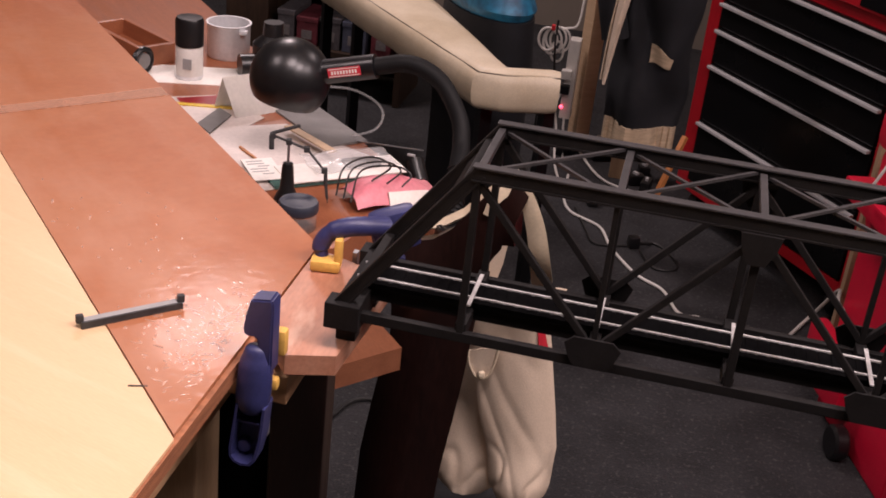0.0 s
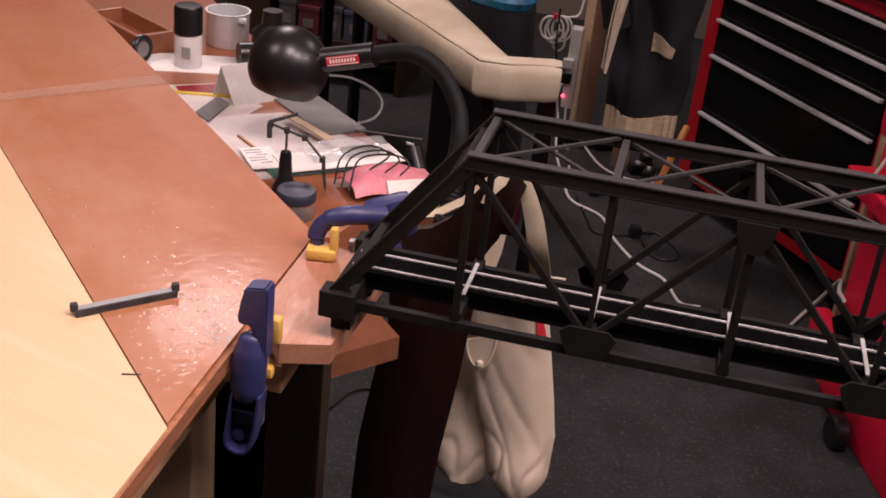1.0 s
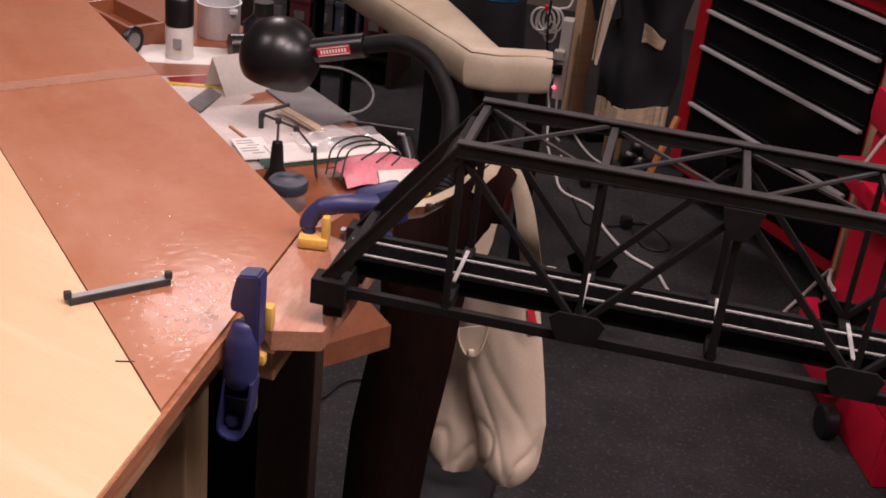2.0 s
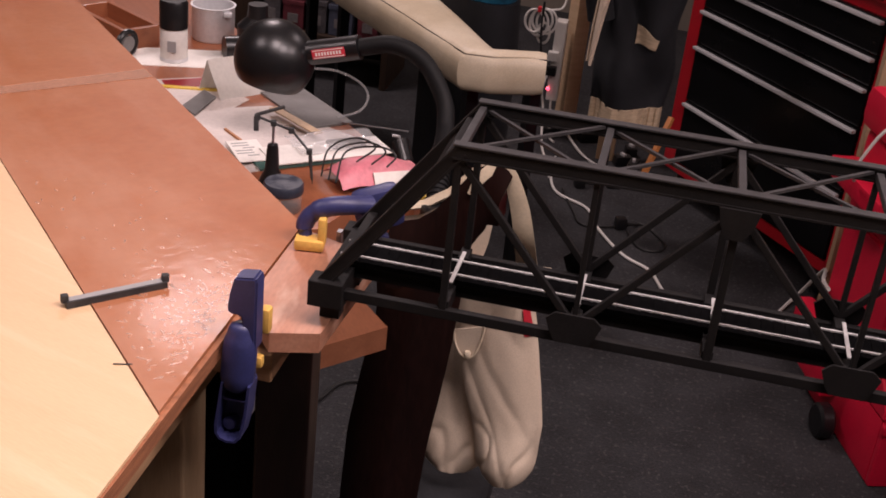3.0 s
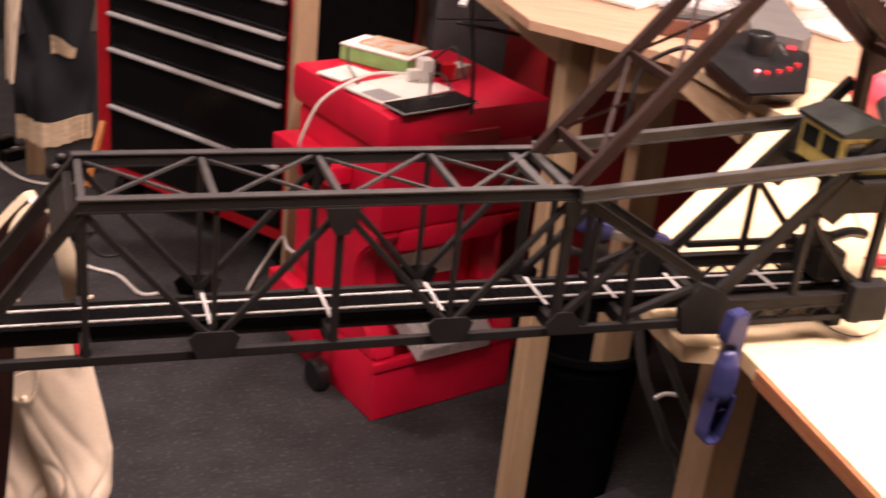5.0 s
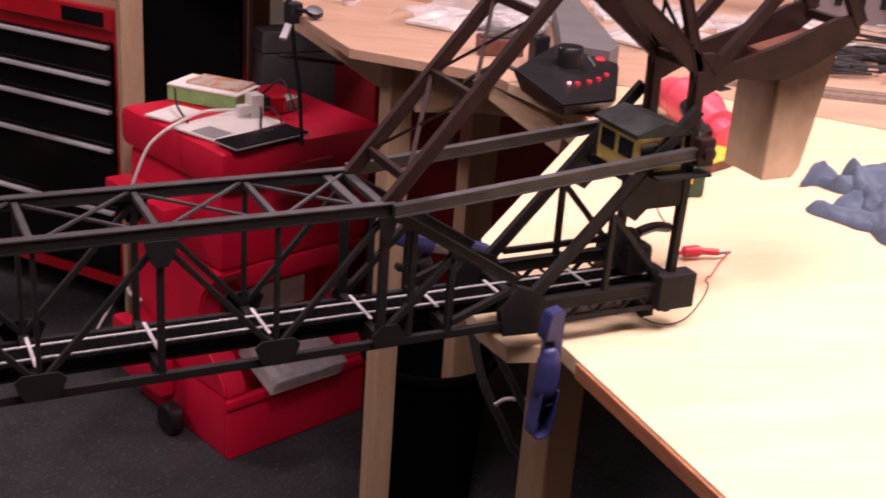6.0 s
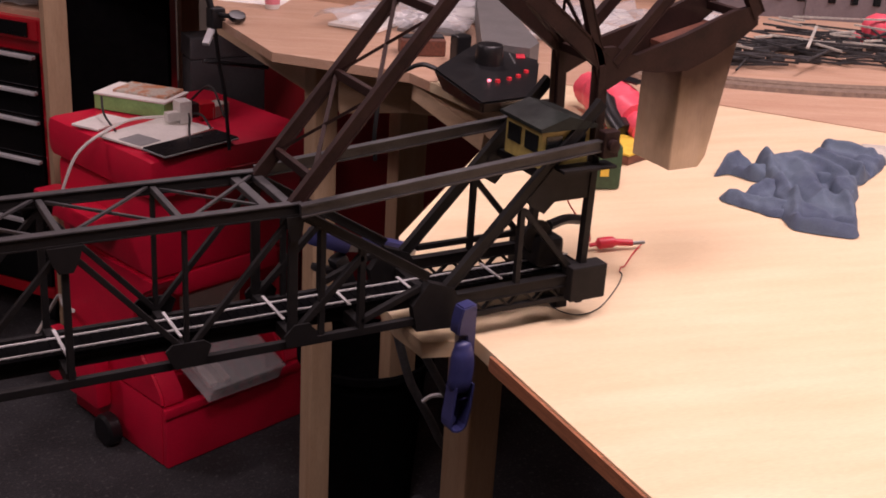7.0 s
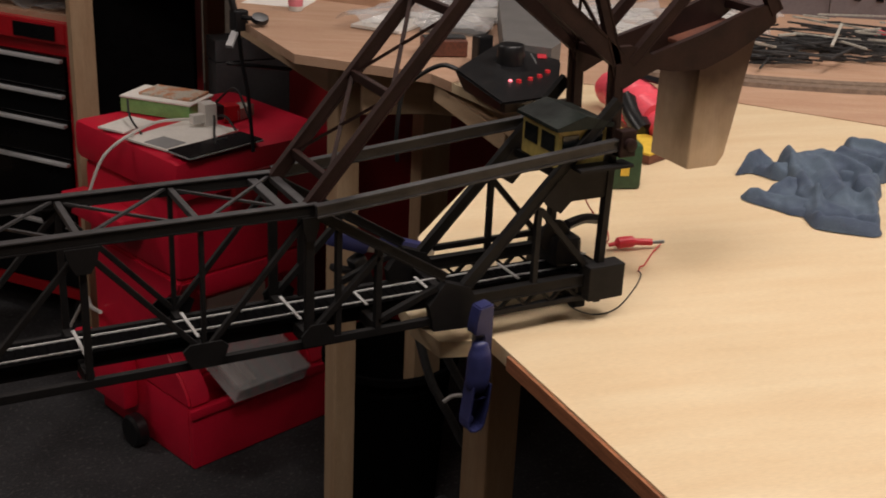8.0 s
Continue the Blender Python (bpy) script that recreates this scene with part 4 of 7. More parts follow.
def gooseneck_lamp():
    o = thing("desk_lamp", (-0.09, 0.37, ZD), "black gooseneck desk lamp with round bell shade and red label", "lamp")
    NEAR = Matrix.Translation((0.0909, -0.5875, 1.2202)) @ Matrix.Scale(0.93, 4) @ Matrix.Translation((-0.0909, 0.5875, -1.2202))

    def part(name, bm, material, parent, label="", smooth=False):
        bmesh.ops.transform(bm, matrix=NEAR, verts=bm.verts)
        return make_part(name, bm, material, parent, label, smooth)

    d = Vector((-0.293, 0.55, 0.818))
    axis = Vector((-0.18, -0.12, -1.0)).normalized()
    m = Matrix.Translation(d) @ axis.to_track_quat("Z", "Y").to_matrix().to_4x4()
    prof = [(0.0, -0.041)] + [(0.041 * math.cos(a), 0.041 * math.sin(a)) for a in [radians(v) for v in range(-82, 39, 6)]]
    prof += [(0.031, 0.0245), (0.030, 0.020), (0.0, 0.012)]
    part("shade", lathe(B(), prof, m, 36), "black_plastic", o, "glossy black round shade", True)
    lab = Vector((-0.236, 0.55, 0.8365))
    n0, n1 = Vector((-0.262, 0.55, 0.829)), Vector((-0.205, 0.55, 0.845))
    sock = part("socket", tube(B(), [n0, n1], 0.0125, 18, smooth=False), "black_plastic", o, smooth=True)
    t = frame_of(n0, n1)
    lb = box(B(), (0, 0, 0), (0.034, 0.0008, 0.0095), m=t @ pose(0, 0.0128, 0.001))
    lab_ob = part("label", lb, "label_red", sock, "red label with pale bars")
    for dz, hh in ((0.0036, 0.0006), (-0.0036, 0.0006)):
        part("bar", box(B(), (0, 0, 0), (0.032, 0.0006, hh), m=t @ pose(0, 0.0134, 0.001 + dz)), "paper", lab_ob)
    for k in range(9):
        part("bar", box(B(), (0, 0, 0), (0.0017, 0.0006, 0.0034), m=t @ pose(-0.0125 + k * 0.0031, 0.0134, 0.001)), "paper", lab_ob)
    neck = [(-0.205, 0.55, 0.845), (-0.17, 0.55, 0.853), (-0.138, 0.545, 0.842), (-0.114, 0.535, 0.812), (-0.106, 0.518, 0.791), (-0.102, 0.492, 0.778), (-0.098, 0.470, 0.763), (-0.095, 0.450, 0.750), (-0.093, 0.432, 0.738)]
    line = spline(neck, 26)
    rad = [0.0088 + (0.0014 if i % 6 < 3 and i > 0.62 * len(line) else 0) for i in range(len(line))]
    part("gooseneck", tube(B(), line, rad, 12, smooth=False), "lamp_black", o, "matte black flexible neck", True)
    part("desk_clip", box(B(), (-0.088, 0.424, 0.732), (0.026, 0.026, 0.03), 40, 0.004), "black_plastic", o)


gooseneck_lamp()


def lathe_thing(name, at, prof, material, label, cat, smooth=True, more=()):
    o = thing(name, at, label, cat)
    part("body", lathe(B(), prof, pose(*at)), material, o, smooth=smooth)
    for nm, pr, mt, lb in more:
        part(nm, lathe(B(), pr, pose(*at)), mt, o, lb, smooth)
    return o


can = lathe_thing("spray_can", (-0.440, 0.640, ZD), [(0, 0), (0.0140, 0), (0.0150, 0.002), (0.0150, 0.036), (0.0140, 0.038), (0, 0.038)], "white_plastic",
                  "white spray can with glossy black cap on the desk", "spray can",
                  more=[("cap", [(0, 0.0382), (0.0156, 0.0382), (0.0156, 0.066), (0.0140, 0.069), (0, 0.0695)], "black_plastic", "glossy black cap"),
                        ("rim", [(0.0151, 0.001), (0.0155, 0.002), (0.0155, 0.004), (0.0151, 0.005)], "alu", "")])
part("print", box(B(), (-0.436, 0.6248, ZD + 0.020), (0.010, 0.001, 0.012)), "grey_panel", can, "grey printed panel")
pot = lathe_thing("metal_pot", (-0.432, 0.735, ZD), [(0, 0), (0.023, 0), (0.025, 0.003), (0.025, 0.039), (0.0265, 0.041), (0.0238, 0.041), (0.0238, 0.004), (0, 0.004)], "alu",
                  "small dull aluminium pot on the desk", "pot")
part("lug", box(B(), (-0.409, 0.722, ZD + 0.035), (0.010, 0.008, 0.006), 20, 0.002), "alu", pot)

tray = thing("wooden_box", (-0.536, 0.688, ZD), "open reddish wooden box on the desk", "box")
for a, b in (((-0.588, 0.700), (-0.501, 0.643)), ((-0.564, 0.736), (-0.477, 0.679)), ((-0.588, 0.700), (-0.564, 0.736)), ((-0.501, 0.643), (-0.477, 0.679))):
    part("side", beam(B(), (*a, ZD + 0.012), (*b, ZD + 0.012), 0.006, 0.024, bev=0.0008), "desk", tray)
part("bottom", beam(B(), (-0.576, 0.718, ZD + 0.003), (-0.489, 0.661, ZD + 0.003), 0.040, 0.005), "desk", tray)

roll = thing("tape_roll", (-0.487, 0.622, ZD), "small black tape roll standing on the desk", "tape")
part("ring", tube(B(), [(-0.487 + 0.004 * math.cos(a), 0.622 + 0.013 * math.cos(a), ZD + 0.0165 + 0.013 * math.sin(a)) for a in [2 * math.pi * i / 14 for i in range(15)]], 0.0034, 8, 2), "black_plastic", roll, smooth=True)
part("core", tube(B(), [(-0.490, 0.623, ZD + 0.0165), (-0.484, 0.621, ZD + 0.0165)], 0.009, 14, smooth=False), "grey_sheet", roll, smooth=True)
tent = thing("folded_card", (-0.33, 0.54, ZD), "white folded card standing like a tent", "card")
A0, A1 = Vector((-0.347, 0.544, ZD)), Vector((-0.305, 0.598, ZD))
R0, R1 = Vector((-0.366, 0.552, ZD + 0.039)), Vector((-0.324, 0.606, ZD + 0.039))
C0, C1 = Vector((-0.379, 0.563, ZD)), Vector((-0.337, 0.617, ZD))


def sheet(pts, thick=0.0006):
    bm = B()
    f = bm.faces.new([bm.verts.new(p) for p in pts])
    bmesh.ops.solidify(bm, geom=[f], thickness=thick)
    return bm


part("front_leaf", sheet([A0, A1, R1, R0]), "paper", tent)
part("back_leaf", sheet([R0, R1, C1, C0]), "paper", tent)
nrm = (A1 - A0).cross(R0 - A0).normalized()
for k in range(3):
    p = A0.lerp(A1, 0.62 + 0.09 * k).lerp(R0.lerp(R1, 0.62 + 0.09 * k), 0.42)
    q = p + (R0 - A0) * 0.14
    part("print_bar", beam(B(), p + nrm * 0.0005, q + nrm * 0.0005, 0.002, 0.0005, up=nrm), "grey_panel", tent)


def flat(name, cx, cy, sx, sy, rz, material, label, cat, z=ZD, t=0.0012, bev=0.0):
    o = thing(name, (cx, cy, z), label, cat)
    part("sheet", box(B(), (cx, cy, z + t / 2), (sx, sy, t), rz, bev), material, o)
    return o


flat("paper_sheet", -0.440, 0.648, 0.14, 0.060, 20, "paper", "white paper under the spray can", "paper", t=0.0008)
flat("sanding_sheet", -0.262, 0.563, 0.108, 0.048, -43, "grey_sheet", "grey sanding sheet on the desk edge", "sandpaper", t=0.0025)
strip = thing("sanding_strip", (-0.363, 0.525, ZD), "olive grey sanding strip under the table edge", "sandpaper")
part("sheet", prism(B(), [(-0.374, 0.507), (-0.353, 0.490), (-0.353, 0.546), (-0.372, 0.560)], ZD + 0.0012, ZD + 0.003), "grey_sheet", strip)
flat("craft_stick", -0.2555, 0.5095, 0.010, 0.078, 53.5, "pale_lit_pine", "pale wooden craft stick", "stick", z=ZD + 0.0062, t=0.002, bev=0.0009)
flat("ruler", -0.395, 0.560, 0.006, 0.13, -75, "yellow", "yellow ruler at the table edge", "ruler", t=0.002)
flat("card_sheet", -0.397, 0.577, 0.050, 0.026, 38, "red_dark", "dark maroon card beside the tent card", "card", t=0.0008)
trace = thing("tracing_sheet", (-0.28, 0.465, ZD), "greyish tracing paper sheet spread over the desk", "paper")
part("sheet", prism(B(), [(-0.372, 0.498), (-0.262, 0.380), (-0.168, 0.462), (-0.186, 0.506), (-0.296, 0.553)], ZD + 0.0002, ZD + 0.0008), "trace_paper", trace)
trace = thing("tracing_sheet", (-0.38, 0.55, ZD), "torn grey tracing paper beside the tent card", "paper")
part("sheet", prism(B(), [(-0.440, 0.566), (-0.392, 0.600), (-0.322, 0.560), (-0.331, 0.512), (-0.372, 0.504)], ZD + 0.0002, ZD + 0.0006), "trace_paper", trace)
flat("toothpick", -0.3015, 0.459, 0.0024, 0.032, 49, "orange_wood", "single wooden toothpick on the desk", "stick", z=ZD + 0.001, t=0.002)
flat("glass_plate", -0.222, 0.432, 0.095, 0.030, 40, "teal", "green-edged glass plate under the papers", "glass", z=ZD + 0.001, t=0.0026)
note = flat("printed_card", -0.272, 0.4215, 0.030, 0.050, 36, "paper", "white instruction card with print bars", "card", z=ZD + 0.0045, t=0.0008)
for k in range(6):
    q = Vector((-0.272, 0.4215, ZD + 0.0054)) + Matrix.Rotation(radians(36), 3, "Z") @ Vector((-0.004 + (0.006 if k % 3 == 2 else 0), 0.018 - 0.006 * k, 0))
    part("print_bar", box(B(), q, (0.016 - 0.005 * (k % 3 == 2), 0.0017, 0.0003), 36), "grey_panel", note)
flat("printed_card", -0.205, 0.452, 0.12, 0.042, 40, "paper", "white packing card under clear bag", "card", z=ZD + 0.0055, t=0.001)
bag = thing("plastic_bag", (-0.19, 0.48, ZD), "clear plastic bag with small grey parts", "bag")
bm = cloth(B(), lambda u, v: Vector((-0.203, 0.470, ZD + 0.010 + 0.006 * nz(u * 3, v * 3, 7))) + Matrix.Rotation(radians(40), 3, "Z") @ Vector(((u - 0.5) * 0.085, (v - 0.5) * 0.046, 0)), 14, 10, 0.0006)
part("film", bm, "clear", bag, smooth=True)
part("contents", box(B(), (-0.192, 0.472, ZD + 0.0085), (0.035, 0.018, 0.003), 40, 0.001), "grey_sheet", bag)

# helping-hand stand
hh = thing("helping_hand_stand", (-0.231, 0.370, ZD), "small soldering stand with jointed arms and clips", "tool stand")
hx, hy = -0.231, 0.370
part("base", lathe(B(), [(0, 0), (0.0125, 0), (0.0105, 0.006), (0.0065, 0.014), (0.0052, 0.034), (0.0045, 0.038), (0, 0.039)], pose(hx, hy, ZD), 16), "black_plastic", hh, smooth=True)
part("post", tube(B(), [(hx, hy, ZD + 0.036), (hx, hy, ZD + 0.057)], 0.0013, 8, smooth=False), "steel", hh)
part("arm", tube(B(), [(hx - 0.017, hy, ZD + 0.062), (hx + 0.017, hy, ZD + 0.054)], 0.0012, 8, smooth=False), "scrap", hh)
part("lower_arm", tube(B(), [(hx + 0.017, hy, ZD + 0.054), (hx + 0.035, hy - 0.002, ZD + 0.037)], 0.0011, 8, smooth=False), "scrap", hh)
for p in ((hx, hy, ZD + 0.058), (hx + 0.0165, hy, ZD + 0.054), (hx - 0.015, hy, ZD + 0.061), (hx + 0.034, hy - 0.002, ZD + 0.038)):
    part("joint", box(B(), p, (0.0052, 0.0045, 0.0052), 20, 0.0008), "scrap", hh)
part("clip", tube(B(), [(hx + 0.035, hy - 0.002, ZD + 0.037), (hx + 0.0365, hy - 0.003, ZD + 0.024), (hx + 0.039, hy - 0.004, ZD + 0.009)], [0.0018] * 6 + [0.0014] * 5 + [0.0005] * 5, 8), "scrap", hh)
part("clip", tube(B(), [(hx - 0.016, hy, ZD + 0.061), (hx - 0.015, hy - 0.002, ZD + 0.049)], 0.0024, 8, smooth=False), "scrap", hh)
part("clip", tube(B(), [(hx - 0.016, hy + 0.0, ZD + 0.063), (hx + 0.008, hy + 0.004, ZD + 0.073)], 0.0016, 8, smooth=False), "scrap", hh)

jar = lathe_thing("jar", (-0.205, 0.325, ZD), [(0, 0), (0.0150, 0), (0.0160, 0.002), (0.0160, 0.015), (0.0145, 0.017), (0, 0.017)], "hose",
                  "clear jar with slate blue screw lid", "jar", more=[("lid", [(0, 0.0165), (0.0168, 0.0165), (0.0172, 0.018), (0.0172, 0.0235), (0.0160, 0.0255), (0, 0.0255)], "jar_blue", "slate blue lid")])
hose = thing("clear_hose", (-0.24, 0.62, ZD), "clear plastic tubing looping past the desk edge", "tubing")
part("run", tube(B(), [(-0.290, 0.662, ZD + 0.009), (-0.260, 0.667, ZD + 0.009), (-0.227, 0.643, ZD + 0.009), (-0.207, 0.605, ZD + 0.009), (-0.204, 0.562, ZD + 0.008), (-0.221, 0.539, ZD + 0.006)], 0.0014, 8, 8), "hose", hose, smooth=True)
rod = thing("steel_rod", (-0.18, 0.54, ZD), "thin steel rod poking over the desk edge", "rod")
part("rod", tube(B(), [(-0.215, 0.535, ZD + 0.003), (-0.147, 0.541, ZD + 0.003)], 0.0010, 8, smooth=False), "steel", rod)
cork_ob = thing("spray_nozzle", (-0.145, 0.495, ZD - 0.01), "black nozzle with bright tip at the desk edge", "nozzle")
part("barrel", tube(B(), [(-0.147, 0.505, ZD + 0.006), (-0.137, 0.492, ZD - 0.010)], 0.0085, 14, smooth=False), "black_plastic", cork_ob, smooth=True)
part("tip", tube(B(), [(-0.155, 0.509, ZD + 0.009), (-0.148, 0.506, ZD + 0.010)], 0.0016, 10, smooth=False), "alu", cork_ob, "bright metal tip", True)
blk2 = thing("black_bottle", (-0.355, 0.665, ZD), "squat black bottle beside the tent card", "bottle")
part("body", lathe(B(), [(0, 0), (0.022, 0), (0.023, 0.003), (0.023, 0.035), (0.012, 0.045), (0.011, 0.06), (0, 0.06)], pose(-0.365, 0.700, ZD)), "black_plastic", blk2, smooth=True)
part("cap", tube(B(), [(-0.392, 0.668, ZD + 0.014), (-0.375, 0.680, ZD + 0.014)], 0.013, 14, smooth=False), "black_plastic", blk2, smooth=True)

pink = thing("pink_packet", (-0.145, 0.415, ZD), "crumpled pink and white packet with black wires", "packet")


def packet_f(u, v, lift=0.0):
    p = Matrix.Rotation(radians(40), 3, "Z") @ Vector(((u - 0.5) * 0.088, (v - 0.5) * 0.046, 0))
    h = 0.006 + 0.020 * math.sin(math.pi * min(1, 0.12 + u * 0.88)) * (1 - abs(2 * v - 1) ** 2.4) + 0.005 * nz(u * 2.4, v * 2.4, 3)
    return Vector((-0.146, 0.416, ZD + h + lift)) + p


part("wrapper", cloth(B(), packet_f, 24, 16, 0.0012), "pink_pale", pink, smooth=True)
part("inner_paper", cloth(B(), lambda u, v: packet_f(0.35 + 0.6 * u, -0.10 + 0.20 * v, 0.004), 14, 6, 0.001), "paper", pink, "white inner paper", True)
wires = thing("wire_loops", (-0.165, 0.405, ZD), "thin black wire loops over the pink packet", "wire")
for k in range(3):
    part("loop", tube(B(), [(-0.188 + 0.008 * k, 0.378 - 0.004 * k, ZD + 0.012), (-0.186 + 0.008 * k, 0.392, ZD + 0.034), (-0.168 + 0.011 * k, 0.412 + 0.004 * k, ZD + 0.040 - 0.004 * k), (-0.150 + 0.011 * k, 0.418 - 0.006 * k, ZD + 0.032), (-0.160 + 0.014 * k, 0.392, ZD + 0.026)], 0.0009, 6, 8), "cable_black", wires)
flat("steel_tape", -0.112, 0.388, 0.010, 0.050, -60, "yellow", "yellow printed ruler at the desk edge", "ruler", t=0.004)

# ---- mahogany chair with a canvas apron over it ----
chair = thing("chair", (-0.06, 0.45, 0), "dark mahogany chair with curved back leg and cream upholstery", "chair")


POST_L = [(0.0, -0.122), (0.46, -0.126), (0.546, -0.123), (0.598, -0.116), (0.642, -0.109), (0.68, -0.102), (0.73, -0.109), (0.75, -0.110)]
POST_R = [(0.0, -0.088), (0.46, -0.080), (0.546, -0.074), (0.598, -0.068), (0.642, -0.064), (0.68, -0.062), (0.73, -0.056), (0.75, -0.048)]
SCOOP_TOP = [(-0.112, 0.770), (-0.087, 0.776), (-0.067, 0.790), (-0.041, 0.821), (-0.029, 0.834), (-0.022, 0.836), (-0.016, 0.828)]
SCOOP_LOW = [(-0.112, 0.715), (-0.076, 0.715), (-0.056, 0.748), (-0.040, 0.776), (-0.030, 0.790), (-0.006, 0.795)]


def back_f(u, v):
    """The broad curved rear post: u across, v from the floor up."""
    z = 0.003 + 0.745 * v
    x0, x1 = along(POST_L, z), along(POST_R, z)
    return Vector((x0 + (x1 - x0) * u, 0.358 - 0.010 * math.sin(math.pi * u) + 0.03 * (1 - v) ** 2, z))


part("back_post", cloth(B(), back_f, 12, 40, 0.026), "leather", chair, "broad curved mahogany post", True)


def scoop_f(u, v):
    """The scooped side panel: its top edge climbs."""
    x = -0.112 + 0.096 * u
    top, low = along(SCOOP_TOP, x), along(SCOOP_LOW, x)
    return Vector((x, 0.339 + 0.006 * math.sin(3 * u) - 0.004 * math.sin(math.pi * v), low + (top - low) * v))


part("scooped_panel", cloth(B(), scoop_f, 30, 10, 0.018), "leather", chair, "scooped mahogany panel", True)
part("upholstery", cloth(B(), lambda u, v: scoop_f(u * 0.94, 1.0) + Vector((-0.003 * v, 0.010 + 0.007 * v, 0.002 + 0.004 * math.sin(math.pi * 0.6 * v))), 30, 8, 0.003), "cream", chair, "cream padded edge", True)
part("top_finial", lathe(B(), [(0, 0), (0.0045, 0.0005), (0.005, 0.0025), (0.003, 0.0045), (0, 0.005)], pose(-0.024, 0.346, 0.8345), 14), "alu", chair, "bright upholstery nail", True)
for x, y, w in ((-0.096, 0.505, 0.013), (-0.049, 0.505, 0.040)):
    part("leg", box(B(), (x, y, 0.205), (w, 0.026, 0.41), 0, 0.002), "deck", chair)
part("seat", box(B(), (-0.055, 0.52, 0.42), (0.10, 0.34, 0.03), 0, 0.008), "black_matte", chair)

apron = thing("canvas_apron", (-0.02, 0.41, 0.44), "beige canvas apron with pocket and red emblem hanging from the chair", "apron")
LOBE_R = ([(0, -0.010), (0.02, -0.015), (0.05, -0.019), (0.08, -0.0205), (0.24, -0.025), (0.46, -0.038), (0.66, -0.047), (1.0, -0.055)], [(0, 0.026), (0.02, 0.031), (0.05, 0.034), (0.10, 0.036), (0.34, 0.0375), (0.55, 0.031), (0.9, 0.018), (1.0, 0.014)])
LOBE_L = ([(0, -0.064), (0.02, -0.072), (0.05, -0.077), (0.10, -0.081), (0.20, -0.083), (0.38, -0.080), (0.70, -0.072), (1.0, -0.068)], [(0, -0.026), (0.02, -0.020), (0.05, -0.016), (0.12, -0.014), (0.3, -0.014), (0.6, -0.020), (1.0, -0.028)])


def lobe(table, y0, seed, bulge, sag, low=0.479):
    def f(u, v):
        x0, x1 = along(table[0], v), along(table[1], v)
        z = low + (0.672 - low) * v - sag * math.sin(math.pi * u) * (1 - v) ** 3
        y = y0 - bulge * math.sin(math.pi * u) ** 0.7 * (0.55 + 0.75 * math.exp(-((v - 0.10) / 0.16) ** 2))
        y += 0.0045 * nz(u * 2.2 + seed, v * 1.6, seed) + 0.0040 * max(0, 1 - 5 * abs(nz(u * 2.0 - v * 2.5, v * 3.2 + u, seed + 6))) * math.exp(-((v - 0.14) / 0.16) ** 2) + 0.0010 * math.sin(u * 5 + v * 4 + seed) * (1 - 0.4 * v) + 0.0014 * max(0, 1 - 6 * abs(nz(u * 1.6 + v * 0.8, v * 1.3, seed + 2)))
        return Vector((x0 + (x1 - x0) * u, y, z))
    return f


lobe_r, lobe_l = lobe(LOBE_R, 0.408, 1.0, 0.016, 0.003), lobe(LOBE_L, 0.424, 5.0, 0.012, 0.004, 0.468)
FW = Vector((0, -0.0035, 0))
part("skirt", cloth(B(), lobe_r, 40, 50, 0.0022), "canvas", apron, smooth=True)
part("side_skirt", cloth(B(), lobe_l, 26, 50, 0.0022), "canvas", apron, smooth=True)
part("hem", tube(B(), [lobe_r(u / 14, 0.0) for u in range(15)], 0.0016, 6, 2), "canvas", apron, smooth=True)
part("hem", tube(B(), [lobe_l(u / 14, 0.0) for u in range(15)], 0.0016, 6, 2), "canvas", apron, smooth=True)
part("seam", tube(B(), [lobe_r(0.01, v / 14) for v in range(12)], 0.0020, 6, 2), "canvas", apron, smooth=True)
pk = [(-0.055, 0.640), (-0.053, 0.628), (-0.047, 0.617), (-0.040, 0.613), (-0.033, 0.620), (-0.029, 0.634), (-0.027, 0.650)]
part("pocket", plate_xz(B(), pk, 0.3935, 0.396), "canvas", apron, smooth=True)
part("pocket_seam", tube(B(), [(x, 0.3925, z) for x, z in pk], 0.0010, 6, 4), "cream", apron, smooth=True)
part("knot", box(B(), (-0.040, 0.391, 0.619), (0.006, 0.005, 0.006), 20, 0.002), "cream", apron, smooth=True)
part("bib", cloth(B(), lambda u, v: Vector((-0.064 + 0.080 * u - 0.012 * v + 0.020 * u * v, 0.412 + 0.008 * math.sin(u * 7 + v), 0.664 + 0.045 * v)), 14, 8, 0.002), "canvas", apron, smooth=True)
part("strap", ribbon_path(B(), [(-0.0438, 0.322, 0.812), (-0.0383, 0.322, 0.8270), (-0.0270, 0.326, 0.8380), (-0.0160, 0.328, 0.8340), (-0.0040, 0.331, 0.8050), (0.0030, 0.338, 0.772), (0.0065, 0.362, 0.735), (0.0080, 0.390, 0.695)],
                          [0.006, 0.008, 0.010, 0.011, 0.015, 0.017, 0.018, 0.019], 0.002), "cream", apron, "wide pale strap", True)
part("neck_loop", ribbon_path(B(), [(-0.056, 0.43, 0.690), (-0.049, 0.428, 0.722), (-0.040, 0.425, 0.758)], [0.022, 0.022, 0.012], 0.002), "canvas", apron, smooth=True)
part("strap_tail", tube(B(), [(0.004, 0.40, 0.735), (0.010, 0.398, 0.718), (0.006, 0.399, 0.705), (0.020, 0.40, 0.700)], 0.002, 6), "cream", apron, smooth=True)
part("emblem", cloth(B(), lambda u, v: lobe_r(0.86 + 0.13 * u * (1 - 0.3 * v), 0.85 + 0.14 * v) + FW, 4, 6, 0.0006), "label_red", apron, "red woven emblem")

